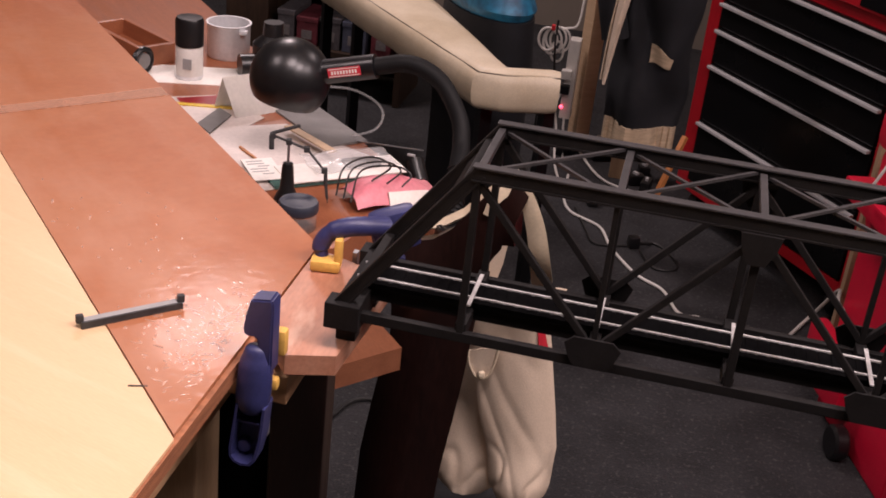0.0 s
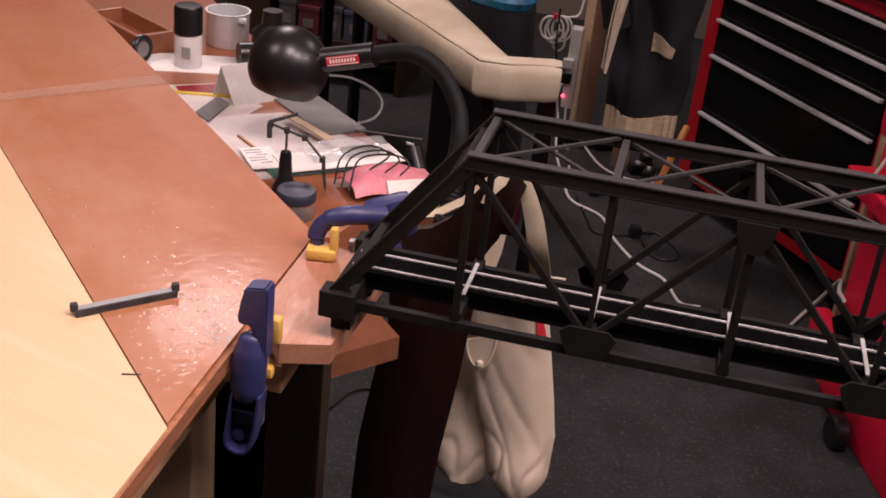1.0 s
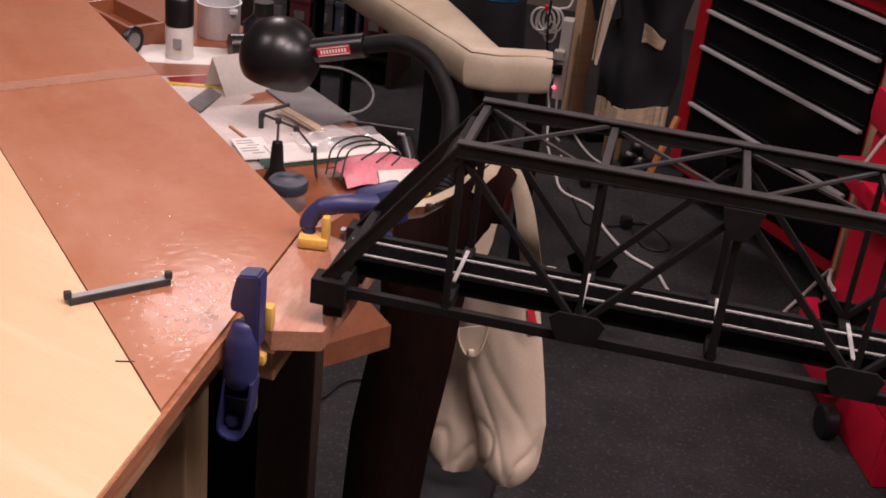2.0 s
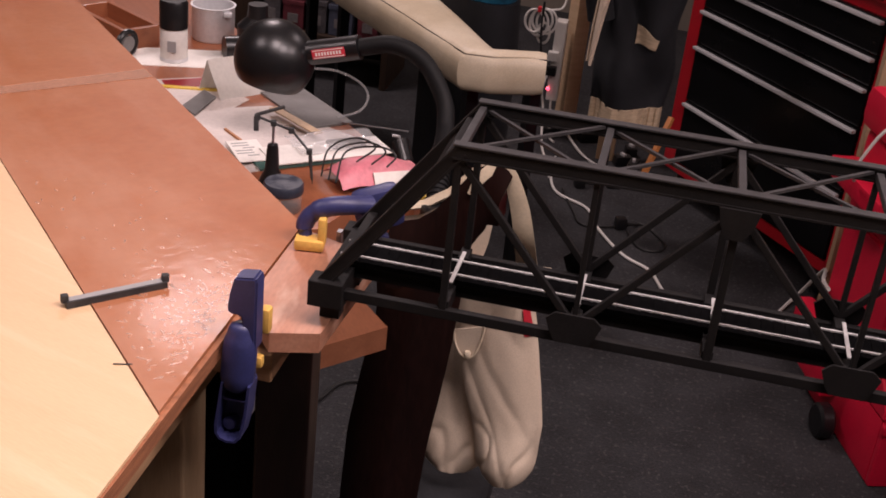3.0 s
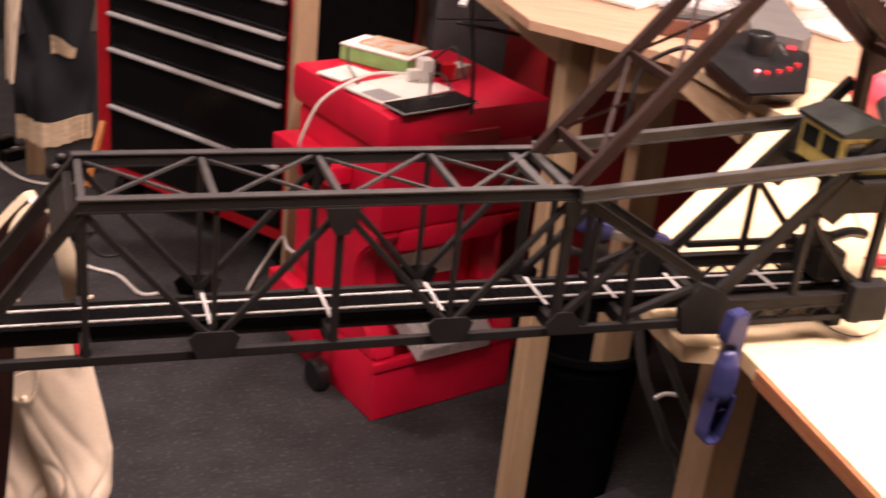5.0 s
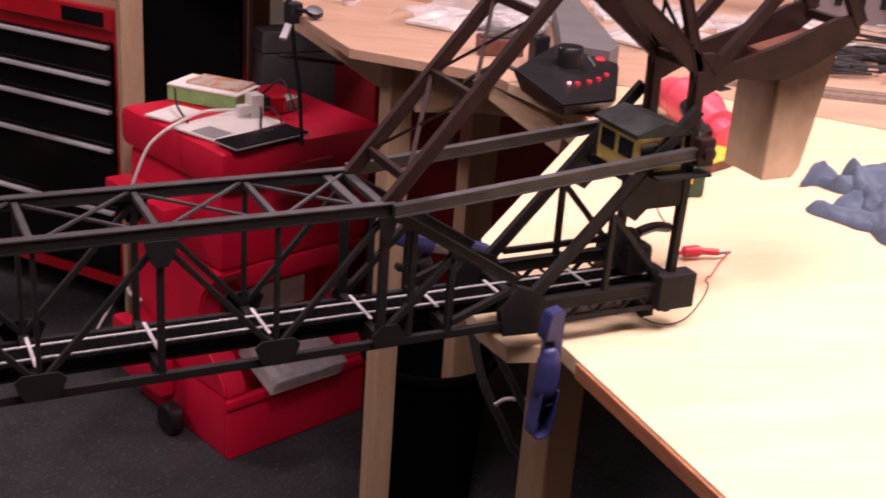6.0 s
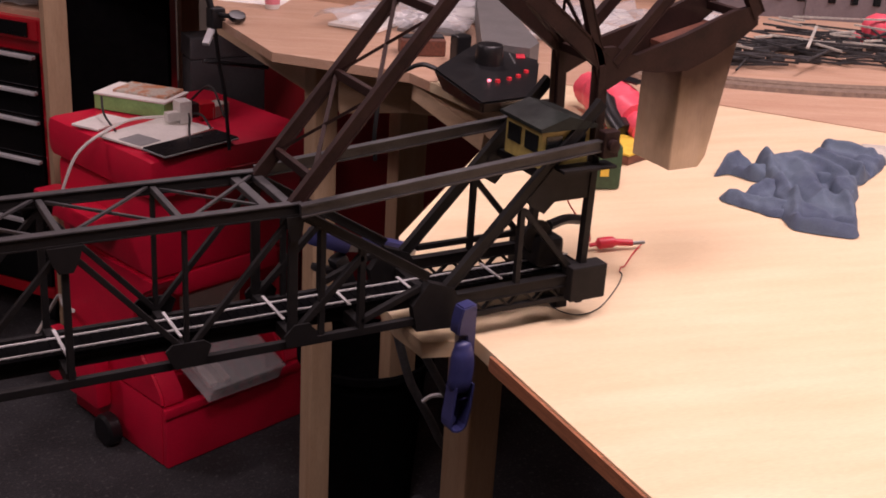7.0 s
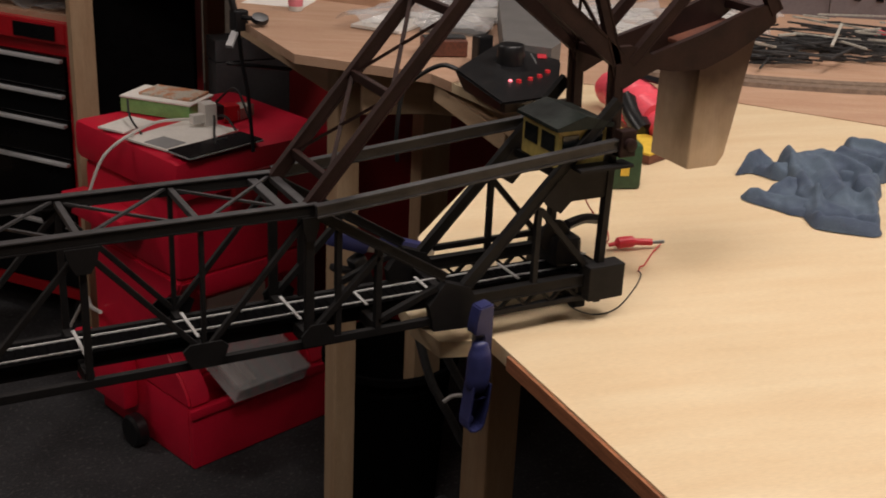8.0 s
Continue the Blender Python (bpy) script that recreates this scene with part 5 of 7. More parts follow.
floor_lead = thing("black_lead", (-0.37, 1.2, 0), "black lead curving over the carpet under the table", "cable")
part("run", tube(B(), [(-0.45, 1.05, 0.005), (-0.394, 1.136, 0.005), (-0.372, 1.200, 0.005), (-0.345, 1.224, 0.005), (-0.30, 1.222, 0.005), (-0.22, 1.20, 0.005)], 0.004, 8, 8), "cable_black", floor_lead, smooth=True)

# ---- background left of the chest ----
bench = thing("padded_bench", (-0.5, 1.95, 0), "narrow cream vinyl padded bench with piped edge", "bench")


def bench_cushion():
    """A plump roll swept along the seam: seam point and the way back to the rear edge at each station."""
    keys = [(Vector((-0.872, 2.325, 0)), Vector((0.172, 0.140, 0))), (Vector((-0.584, 1.994, 0)), Vector((0.132, 0.104, 0))),
            (Vector((-0.283, 1.648, 0)), Vector((0.062, 0.044, 0))), (Vector((-0.228, 1.650, 0)), Vector((0.010, 0.050, 0))), (Vector((-0.130, 1.690, 0)), Vector((-0.008, 0.044, 0)))]
    prof = [(0.97, 0, 0.432), (1.0, 0.004, 0.455), (1.0, 0.002, 0.482), (0.93, 0, 0.500), (0.78, 0, 0.509), (0.5, 0, 0.513), (0.22, 0, 0.511), (0.04, 0, 0.506), (0, 0.001, 0.5025),
            (0, -0.003, 0.504), (0, -0.009, 0.499), (0, -0.013, 0.486), (0, -0.013, 0.466), (0, -0.010, 0.446), (0, -0.003, 0.433), (0.1, 0, 0.429), (0.6, 0, 0.428)]
    rows = []
    for k in range(len(keys) - 1):
        n = (8, 14, 5, 6)[k]
        for i in range(n + (k == len(keys) - 2)):
            f = i / n
            rows.append((keys[k][0].lerp(keys[k + 1][0], f), keys[k][1].lerp(keys[k + 1][1], f)))
    bm, rings = B(), []
    for i, (s, w) in enumerate(rows):
        out = w.normalized()
        tuck = 0.92 if i in (0, len(rows) - 1) else 1.0
        ringv = []
        for f, d, z in prof:
            zz = 0.47 + (z - 0.47) * tuck + 0.0022 * nz(s.x * 9 + f, s.y * 9, 3) * (z > 0.45)
            p = s + w * f + out * (d + 0.0035 * nz(s.x * 14, s.y * 14 + z * 20, 6) * (f < 0.02))
            ringv.append(bm.verts.new((p.x, p.y, zz)))
        rings.append(ringv)
    for r0, r1 in zip(rings, rings[1:]):
        for j in range(len(prof)):
            q = (j + 1) % len(prof)
            bm.faces.new((r0[j], r0[q], r1[q], r1[j]))
    bm.faces.new(rings[0])
    bm.faces.new(rings[-1][::-1])
    bmesh.ops.recalc_face_normals(bm, faces=bm.faces)
    return bm, [s + Vector((0, 0, 0.5032)) for s, w in rows]


bm, seam_line = bench_cushion()
part("cushion", bm, "cream", bench, smooth=True)
part("seam", tube(B(), seam_line, 0.0014, 6, smooth=False), "dark_wood", bench, "dark open seam")
ring = [Vector(v) for v in ((-0.272, 1.664, 0), (-0.245, 1.670, 0), (-0.150, 1.700, 0), (-0.150, 1.72, 0), (-0.24, 1.70, 0))]
for p in (ring[0] + Vector((0.0, 0.03, 0)), Vector((-0.81, 2.37, 0)), ring[2] + Vector((0.0, 0.012, 0)), Vector((-0.74, 2.42, 0))):
    part("leg", box(B(), (p.x, p.y, 0.214), (0.024, 0.024, 0.432), 37), "black_paint", bench)

sack = thing("storage_bag", (-0.350, 2.085, 0), "dark navy bag with bright blue cover standing beside the bench", "bag")
SM = pose(-0.350, 2.085, 0, 0, 0, 36) @ Matrix.Diagonal((0.72, 1.3, 1, 1))
part("body", lathe(B(), [(0, 0.002), (0.11, 0.003), (0.125, 0.03), (0.128, 0.40), (0.118, 0.52), (0, 0.53)], SM, 30), "navy", sack, smooth=True)
part("cover", lathe(B(), [(0.0, 0.53), (0.112, 0.522), (0.121, 0.54), (0.105, 0.575), (0.06, 0.592), (0, 0.596)], SM, 28), "blue_bag", sack, "glossy bright blue cover", True)

stud = thing("timber_post", (-0.154, 2.67, 0), "pale timber post with a power strip", "post")
part("post", box(B(), (-0.1537, 2.680, 0.486), (0.044, 0.044, 0.970), -52, 0.002), "pale_lit_pine", stud)
strip2 = thing("power_strip", (-0.189, 2.629, 0.2228), "white power strip fixed to the post", "power strip")
part("body", box(B(), (-0.1932, 2.6331, 0.2117), (0.0305, 0.0410, 0.2216), 0, 0.003), "white_plastic", strip2)
part("lamp", lathe(B(), [(0, 0), (0.0055, 0), (0.0042, 0.0042), (0, 0.0048)], pose(-0.2056, 2.6082, 0.1355, 90), 10), "led", strip2)
for dz in (0.2297, 0.1882):
    part("plug", box(B(), (-0.2029, 2.6027, dz), (0.028, 0.022, 0.025), 0, 0.003), "white_plastic" if dz > 0.2 else "black_plastic", strip2)
coil = thing("cable_coil", (-0.2416, 2.5805, 0.3197), "coiled white cable with red tie hung beside the post", "cable")
for cx0, cz0, r, w in ((-0.2624, 0.3281, 0.0305, 0.8), (-0.2416, 0.3308, 0.0319, 0.85), (-0.2306, 0.3281, 0.0332, 0.8), (-0.2347, 0.2962, 0.0277, 0.6), (-0.2499, 0.3225, 0.0346, 0.7)):
    part("loop", tube(B(), [(cx0 + r * w * math.cos(a), 2.5736 + 0.3 * (cx0 + 0.2416), cz0 + r * math.sin(a)) for a in [2 * math.pi * i / 14 for i in range(15)]], 0.0033, 6, 2), "cable_white", coil)
part("tie", box(B(), (-0.2513, 2.5666, 0.3613), (0.0097, 0.0166, 0.0139), 0, 0.002), "red_led", coil, "red tie")
part("tail", tube(B(), [(-0.2513, 2.5736, 0.3613), (-0.2139, 2.5805, 0.3613), (-0.189, 2.5943, 0.3807), (-0.1862, 2.622, 0.4998)], 0.0033, 6), "cable_white", coil)
for nm, mt, lab, line in (("black_lead", "cable_black", "thin black lead hanging from the power strip", ((-0.2416, 2.5666, 0.3821), (-0.2402, 2.5666, 0.3059), (-0.2306, 2.5694, 0.2297), (-0.2195, 2.5805, 0.1868), (-0.2112, 2.5943, 0.1896))),
                          ("black_lead", "cable_black", "black lead looping below the power strip", ((-0.2084, 2.6013, 0.1923), (-0.2278, 2.5874, 0.1785), (-0.2486, 2.5805, 0.1563), (-0.2638, 2.5805, 0.1189), (-0.2666, 2.5943, 0.0705))),
                          ("white_lead", "cable_white", "thin white lead hanging to the carpet", ((-0.211, 2.597, 0.181), (-0.218, 2.580, 0.140), (-0.208, 2.580, 0.085), (-0.192, 2.500, 0.022), (-0.164, 2.400, 0.006), (-0.142, 2.310, 0.004))),
                          ("white_lead", "cable_white", "short white lead from the power strip", ((-0.1932, 2.611, 0.1051), (-0.189, 2.6013, 0.0635), (-0.1807, 2.590, 0.006), (-0.165, 2.560, 0.004)))):
    o = thing(nm, line[0], lab, "cable", "leads by the post")
    part("run", tube(B(), line, 0.0033, 6, 8), mt, o, smooth=True)
cord = thing("extension_cord", (0.02, 1.7, 0), "white extension cord trailing over the carpet", "cable")
part("run", tube(B(), [(-0.145, 2.45, 0.005), (-0.140, 2.324, 0.005), (-0.110, 2.220, 0.005), (-0.029, 2.157, 0.005), (0.010, 2.052, 0.005), (0.078, 1.936, 0.005), (0.142, 1.881, 0.005), (0.182, 1.788, 0.005), (0.226, 1.785, 0.005)], 0.0036, 8, 8), "cable_white", cord, smooth=True)
cord3 = thing("extension_cord", (-0.1, 2.6, 0), "second white extension cord on the carpet", "cable")
part("run", tube(B(), [(-0.19, 2.82, 0.005), (-0.172, 2.74, 0.005), (-0.106, 2.558, 0.005), (-0.049, 2.458, 0.005), (0.022, 2.42, 0.005), (0.08, 2.43, 0.005)], 0.0036, 8, 8), "cable_white", cord3, smooth=True)
lead3 = thing("black_lead", (0.05, 2.08, 0), "thin black lead looped on the carpet", "cable", "clutter on the carpet")
part("run", tube(B(), [(-0.100, 2.25, 0.004), (-0.059, 2.129, 0.004), (-0.029, 2.061, 0.004), (0.044, 2.081, 0.004), (0.105, 2.122, 0.004), (0.163, 2.044, 0.004), (0.161, 1.996, 0.004), (0.114, 1.988, 0.004), (0.077, 2.057, 0.008)], 0.0028, 8, 8), "cable_black", lead3, smooth=True)
for px, py in ((0.059, 2.085), (0.014, 2.325), (-0.062, 2.289)):
    o = thing("cable_plug", (px, py, 0), "black plug lying on the carpet", "plug", "clutter on the carpet")
    part("body", box(B(), (px, py, 0.0145), (0.026, 0.024, 0.029), 25, 0.005), "black_plastic", o, smooth=True)
    part("neck", tube(B(), [(px + 0.012, py + 0.005, 0.014), (px + 0.026, py + 0.012, 0.010), (px + 0.04, py + 0.03, 0.004)], 0.0035, 8), "cable_black", o, smooth=True)
ringl = thing("plastic_ring", (0.166, 1.745, 0), "small pale plastic ring on the carpet", "ring")
part("ring", tube(B(), [(0.166 + 0.010 * math.cos(a), 1.745 + 0.014 * math.sin(a), 0.0035) for a in [2 * math.pi * i / 12 for i in range(11)]], 0.0022, 6, 2), "cable_white", ringl)
random.seed(8)
for k in range(9):
    cx0, cy0 = random.uniform(-0.20, 0.06), random.uniform(2.38, 2.75)
    o = thing("cable_plug", (cx0, cy0, 0), "black plug and cable clutter on the carpet", "plug", "clutter on the carpet")
    part("body", box(B(), (cx0, cy0, 0.014), (random.uniform(0.03, 0.07), random.uniform(0.02, 0.03), 0.028), random.uniform(0, 180), 0.004), "black_plastic", o, smooth=True)
    part("pin", box(B(), (cx0, cy0, 0.031), (0.016, 0.008, 0.006), random.uniform(0, 180)), "alu", o)
cord2 = thing("extension_cord", (0.45, 1.8, 0), "short white cord end on the carpet beside the red chest", "cable")
part("run", tube(B(), [(0.413, 1.778, 0.005), (0.445, 1.851, 0.006), (0.470, 1.875, 0.03), (0.49, 1.80, 0.12), (0.46, 1.60, 0.19), (0.445, 1.44, 0.25)], 0.004, 8, 8), "cable_white", cord2, smooth=True)

jacket = thing("hanging_jacket", (0.02, 2.1, 0.25), "dark navy work jacket with tan hem hanging up", "jacket")


def jacket_f(u, v):
    a = u * math.pi
    x = 0.022 - (0.080 + 0.016 * v) * math.cos(a) + 0.018 * nz(u * 3, v * 4, 5)
    y = 2.12 - 0.05 * math.sin(a) + 0.012 * math.sin(u * 13 + v * 5 + 3 * nz(u * 2, v * 3, 8)) + 0.035 * nz(u * 3, v * 5, 6)
    return Vector((x, y, 0.30 + v * 0.55))


part("body", cloth(B(), jacket_f, 26, 26, 0.004), "navy", jacket, smooth=True)
part("hem", cloth(B(), lambda u, v: jacket_f(u, 0) + Vector((0, -0.003 + 0.004 * math.sin(u * 60), -0.052 + 0.056 * v)), 40, 5, 0.004), "tan_cloth", jacket, "tan knitted hem", True)
part("patch", cloth(B(), lambda u, v: jacket_f(0.48 + 0.20 * u + 0.015 * v, 0.275 + 0.075 * v * (1 - 0.45 * u) + 0.006 * math.sin(5 * u)) + Vector((0, -0.008, 0)), 10, 8, 0.002), "tan_cloth", jacket, "tan patch", True)
part("sleeve", tube(B(), [(-0.07, 2.09, 0.80), (-0.085, 2.06, 0.62), (-0.06, 2.05, 0.50)], [0.035] * 4 + [0.03] * 9, 12), "navy", jacket, smooth=True)
hanger = thing("coat_rail", (0.02, 2.3, 0.86), "dark rail on the workbench end that holds the jacket", "rail")
part("bar", beam(B(), (0.020, 2.478, 0.852), (0.022, 2.080, 0.852), 0.020, 0.016, bev=0.002), "dark_wood", hanger)
part("hook", tube(B(), [(0.022, 2.115, 0.860), (0.022, 2.110, 0.845), (0.022, 2.100, 0.835)], 0.004, 8), "steel", hanger, smooth=True)
tan_coat = thing("hanging_cloth", (-0.05, 2.0, 0.3), "pale beige cloth hanging beside the jacket", "cloth")
part("drape", cloth(B(), lambda u, v: Vector((-0.072 + 0.045 * u * (0.3 + 0.7 * v) + 0.045 * v * v, 1.93 + 0.03 * math.sin(u * 5 + 2 * v), 0.44 + 0.42 * v)), 8, 16, 0.003), "canvas", tan_coat, smooth=True)
bat = thing("wooden_stick", (0.12, 2.1, 0.1), "thin orange wooden stick leaning by the chest", "stick")
part("stick", beam(B(), (0.088, 2.06, 0.145), (0.130, 2.15, 0.270), 0.012, 0.010, up=(-0.5, -0.6, 0.5)), "orange_wood", bat)

low_shelf = thing("low_shelf", (-0.98, 2.85, 0), "dark brown low shelf unit holding boxes", "shelf")
part("side", box(B(), (-1.165, 2.86, 0.33), (0.13, 0.24, 0.658), 0, 0.003), "shelf_brown", low_shelf, "broad dark brown side")
part("side", box(B(), (-0.70, 2.86, 0.33), (0.02, 0.24, 0.658), 0, 0.003), "shelf_brown", low_shelf)
part("shelf", box(B(), (-0.905, 2.86, 0.13), (0.388, 0.24, 0.018), 0, 0.002), "shelf_brown", low_shelf)
part("shelf", box(B(), (-0.905, 2.86, 0.36), (0.388, 0.24, 0.018), 0, 0.002), "shelf_brown", low_shelf)
part("back", box(B(), (-0.905, 2.985, 0.33), (0.388, 0.008, 0.64)), "black_matte", low_shelf)
BOXES = [(-1.050, 0.050, 0.098, "box_grey", "dull grey"), (-0.985, 0.062, 0.085, "dark_red_card", "dark red"), (-0.915, 0.060, 0.095, "box_grey", "dull grey"), (-0.842, 0.070, 0.090, "box_blue", "faded blue"), (-0.760, 0.060, 0.092, "dark_red_card", "dark red")]
for x, w, h, mt, colour in BOXES:
    o = thing("storage_box", (x, 2.83, 0.139), colour + " cardboard box on the low shelf", "box", "boxes on the low shelf")
    part("carton", box(B(), (x, 2.83, 0.139 + h * 0.42), (w, 0.15, h * 0.84), 0, 0.002), mt, o)
    part("lid", box(B(), (x, 2.83, 0.139 + h * 0.92), (w + 0.004, 0.154, h * 0.16), 0, 0.002), mt, o)
    part("tag", box(B(), (x, 2.7535, 0.139 + h * 0.4), (w * 0.5, 0.002, h * 0.3)), "paper_grey", o, "pale tag")

# ---- red tool chest ----
chest = thing("tool_chest", (0.45, 2.25, 0), "red steel tool chest with black drawers and bright handles", "tool chest")
c1 = Vector((0.162, 2.324, 0))
cd = (Vector((0.495, 1.89, 0)) - c1).normalized()
cn = Vector((cd.y, -cd.x, 0))  # out of the front, towards the aisle
if cn.y > 0:
    cn = -cn
CM = Matrix(((cd.x, -cn.x, 0, c1.x), (cd.y, -cn.y, 0, c1.y), (0, 0, 1, 0), (0, 0, 0, 1)))


def cbox(s0, s1, d0, d1, z0, z1, bev=0.0):
    """A box in the chest's own axes: along the front, inwards, up."""
    return box(B(), (0, 0, 0), (s1 - s0, d1 - d0, z1 - z0), bev=bev, m=CM @ pose((s0 + s1) / 2, (d0 + d1) / 2, (z0 + z1) / 2))


body = part("carcass", cbox(-0.050, 0.600, 0.0145, 0.42, 0.072, 0.70, 0.006), "red_paint", chest)
part("front_frame", cbox(-0.050, -0.006, 0.0, 0.014, 0.072, 0.70, 0.003), "red_paint", chest)
part("front_frame", cbox(0.556, 0.600, 0.0, 0.014, 0.072, 0.70, 0.003), "red_paint", chest)
part("front_frame", cbox(-0.006, 0.556, 0.0, 0.014, 0.072, 0.100, 0.003), "red_paint", chest)
part("front_frame", cbox(-0.006, 0.556, 0.0, 0.014, 0.655, 0.70, 0.003), "red_paint", chest)
levels = [0.102, 0.262, 0.405, 0.492, 0.556, 0.632, 0.655]
for z0, z1 in zip(levels, levels[1:-1]):
    dr = part("drawer", cbox(-0.002, 0.552, -0.004, 0.010, z0 + 0.002, z1 - 0.002, 0.002), "black_paint", chest, "black drawer front")
    part("handle", cbox(0.0, 0.550, -0.016, -0.003, z1 - 0.0135, z1 - 0.0060, 0.002), "alu", dr, "bright full-width handle")
part("name_plate", cbox(0.42, 0.53, -0.003, 0.002, 0.662, 0.692), "black_paint", chest, "dark plate with pale bars")
for s, d in ((0.02, 0.04), (0.54, 0.04), (0.02, 0.38), (0.54, 0.38)):
    p = CM @ Vector((s, d, 0.04))
    part("caster", lathe(B(), [(0, -0.014), (0.036, -0.014), (0.040, -0.008), (0.040, 0.008), (0.036, 0.014), (0, 0.014)], pose(p.x, p.y, 0.040, 90, 0, 30), 20), "black_plastic", chest, smooth=True)
    part("caster_fork", box(B(), (p.x, p.y, 0.066), (0.04, 0.04, 0.012), 30), "black_paint", chest)
part("top_tray", cbox(-0.03, 0.595, 0.02, 0.41, 0.70, 0.712), "tan_ply", chest, "wooden top board")
clut = thing("clear_packet", (0.45, 1.99, 0.712), "clear plastic packets on the chest top", "packet")
part("film", cloth(B(), lambda u, v: CM @ Vector((0.35 + 0.2 * u, 0.03 + 0.15 * v, 0.722 + 0.02 * nz(u * 4, v * 4))), 10, 8, 0.001), "clear", clut, smooth=True)

# ---- red rolling bin ----
binn = thing("rolling_tool_bin", (0.66, 1.42, 0), "red plastic rolling tool bin with black wheels, papers on its lid", "tool bin")
k0 = Vector((0.553, 1.225, 0))
kx = (Vector((0.852, 1.317, 0)) - k0).normalized()
ky = Vector((-kx.y, kx.x, 0))
KM = Matrix(((kx.x, ky.x, 0, k0.x), (kx.y, ky.y, 0, k0.y), (0, 0, 1, 0), (0, 0, 0, 1)))


def kbox(bm, x0, x1, y0, y1, z0, z1, bev=0.006):
    return box(bm, (0, 0, 0), (x1 - x0, y1 - y0, z1 - z0), bev=bev, m=KM @ pose((x0 + x1) / 2, (y0 + y1) / 2, (z0 + z1) / 2))


for x0, x1, y0, y1 in ((0.0, 0.32, 0.0, 0.014), (0.0, 0.014, 0.0145, 0.32), (0.306, 0.32, 0.0145, 0.32), (0.0145, 0.3055, 0.10, 0.32)):
    part("tub_wall", kbox(B(), x0, x1, y0, y1, 0.002, 0.125, 0.004), "red_plastic", binn, smooth=True)
part("tub_bottom", kbox(B(), 0.0145, 0.3055, 0.0145, 0.0995, 0.003, 0.05, 0.002), "red_plastic", binn, smooth=True)
part("tub_rim", kbox(B(), -0.006, 0.326, -0.006, 0.003, 0.108, 0.127, 0.004), "red_plastic", binn, smooth=True)
part("body", kbox(B(), 0.0455, 0.275, 0.105, 0.32, 0.126, 0.330, 0.008), "red_plastic", binn, smooth=True)
SIDE = [(0.32, 0.126), (0.004, 0.126), (0.010, 0.150), (0.034, 0.180), (0.066, 0.206), (0.086, 0.240), (0.090, 0.275), (0.078, 0.310), (0.052, 0.336), (0.026, 0.352), (0.020, 0.372), (0.32, 0.372)]
for x0, x1 in ((-0.002, 0.045), (0.2755, 0.3225)):
    bm = plate_xz(B(), SIDE, 0, 1)
    bmesh.ops.transform(bm, matrix=KM @ Matrix(((0, x1 - x0, 0, x0), (1, 0, 0, 0), (0, 0, 1, 0), (0, 0, 0, 1))), verts=bm.verts)
    bmesh.ops.recalc_face_normals(bm, faces=bm.faces)
    bmesh.ops.bevel(bm, geom=list(bm.edges), offset=0.005, segments=2, affect="EDGES")
    part("side_wall", bm, "red_plastic", binn, "curved red side wall", True)
part("shoulder", kbox(B(), 0.0455, 0.275, 0.022, 0.32, 0.331, 0.3725, 0.008), "red_plastic", binn, smooth=True)
part("upper_box", kbox(B(), -0.002, 0.33, 0.022, 0.33, 0.373, 0.524, 0.014), "red_plastic", binn, smooth=True)
lid = part("lid", kbox(B(), -0.014, 0.345, 0.002, 0.345, 0.525, 0.600, 0.020), "red_plastic", binn, smooth=True)
part("latch", kbox(B(), 0.10, 0.22, -0.006, 0.01, 0.50, 0.56, 0.004), "red_dark", binn, smooth=True)
part("side_handle", kbox(B(), -0.055, -0.002, 0.12, 0.33, 0.435, 0.47, 0.006), "red_plastic", binn, smooth=True)
part("side_flange", kbox(B(), -0.035, -0.002, 0.18, 0.36, 0.06, 0.17, 0.008), "red_plastic", binn, smooth=True)
part("drawer_label", kbox(B(), 0.105, 0.24, 0.098, 0.1045, 0.23, 0.285, 0.001), "paper", binn, "pale paper label")
for x, y in ((-0.03, 0.15), (0.35, 0.15)):
    p = KM @ Vector((x, y, 0.036))
    part("wheel", lathe(B(), [(0, -0.014), (0.027, -0.014), (0.032, -0.009), (0.032, 0.009), (0.027, 0.014), (0, 0.014)], pose(p.x, p.y, 0.032) @ KM.to_3x3().to_4x4() @ pose(0, 0, 0, 0, 90), 24), "black_plastic", binn, "black wheel", True)
tubp = thing("clear_parts_tray", tuple(KM @ Vector((0.15, 0.02, 0.13))), "clear plastic parts tray in the bin recess", "tray")
TM = KM @ pose(0.150, 0.018, 0.152, 24, 4, 4)
for c0, s0_ in (((0, 0, 0), (0.17, 0.11, 0.003)), ((0, -0.054, 0.016), (0.17, 0.003, 0.030)), ((0, 0.054, 0.016), (0.17, 0.003, 0.030)), ((-0.084, 0, 0.016), (0.003, 0.105, 0.030)), ((0.084, 0, 0.016), (0.003, 0.105, 0.030))):
    part("tray_wall", box(B(), (0, 0, 0), s0_, m=TM @ pose(*c0)), "clear", tubp)
part("tray_lid", box(B(), (0, 0, 0), (0.174, 0.114, 0.003), m=TM @ pose(0, 0, 0.034)), "clear", tubp)
for k in range(4):
    part("divider", box(B(), (0, 0, 0), (0.002, 0.105, 0.028), m=TM @ pose(-0.052 + 0.034 * k, 0, 0.016)), "clear", tubp)
part("contents", box(B(), (0, 0, 0), (0.05, 0.07, 0.012), 0, 0.002, TM @ pose(-0.045, 0.005, 0.009)), "trace_paper", tubp)

ZL = 0.602


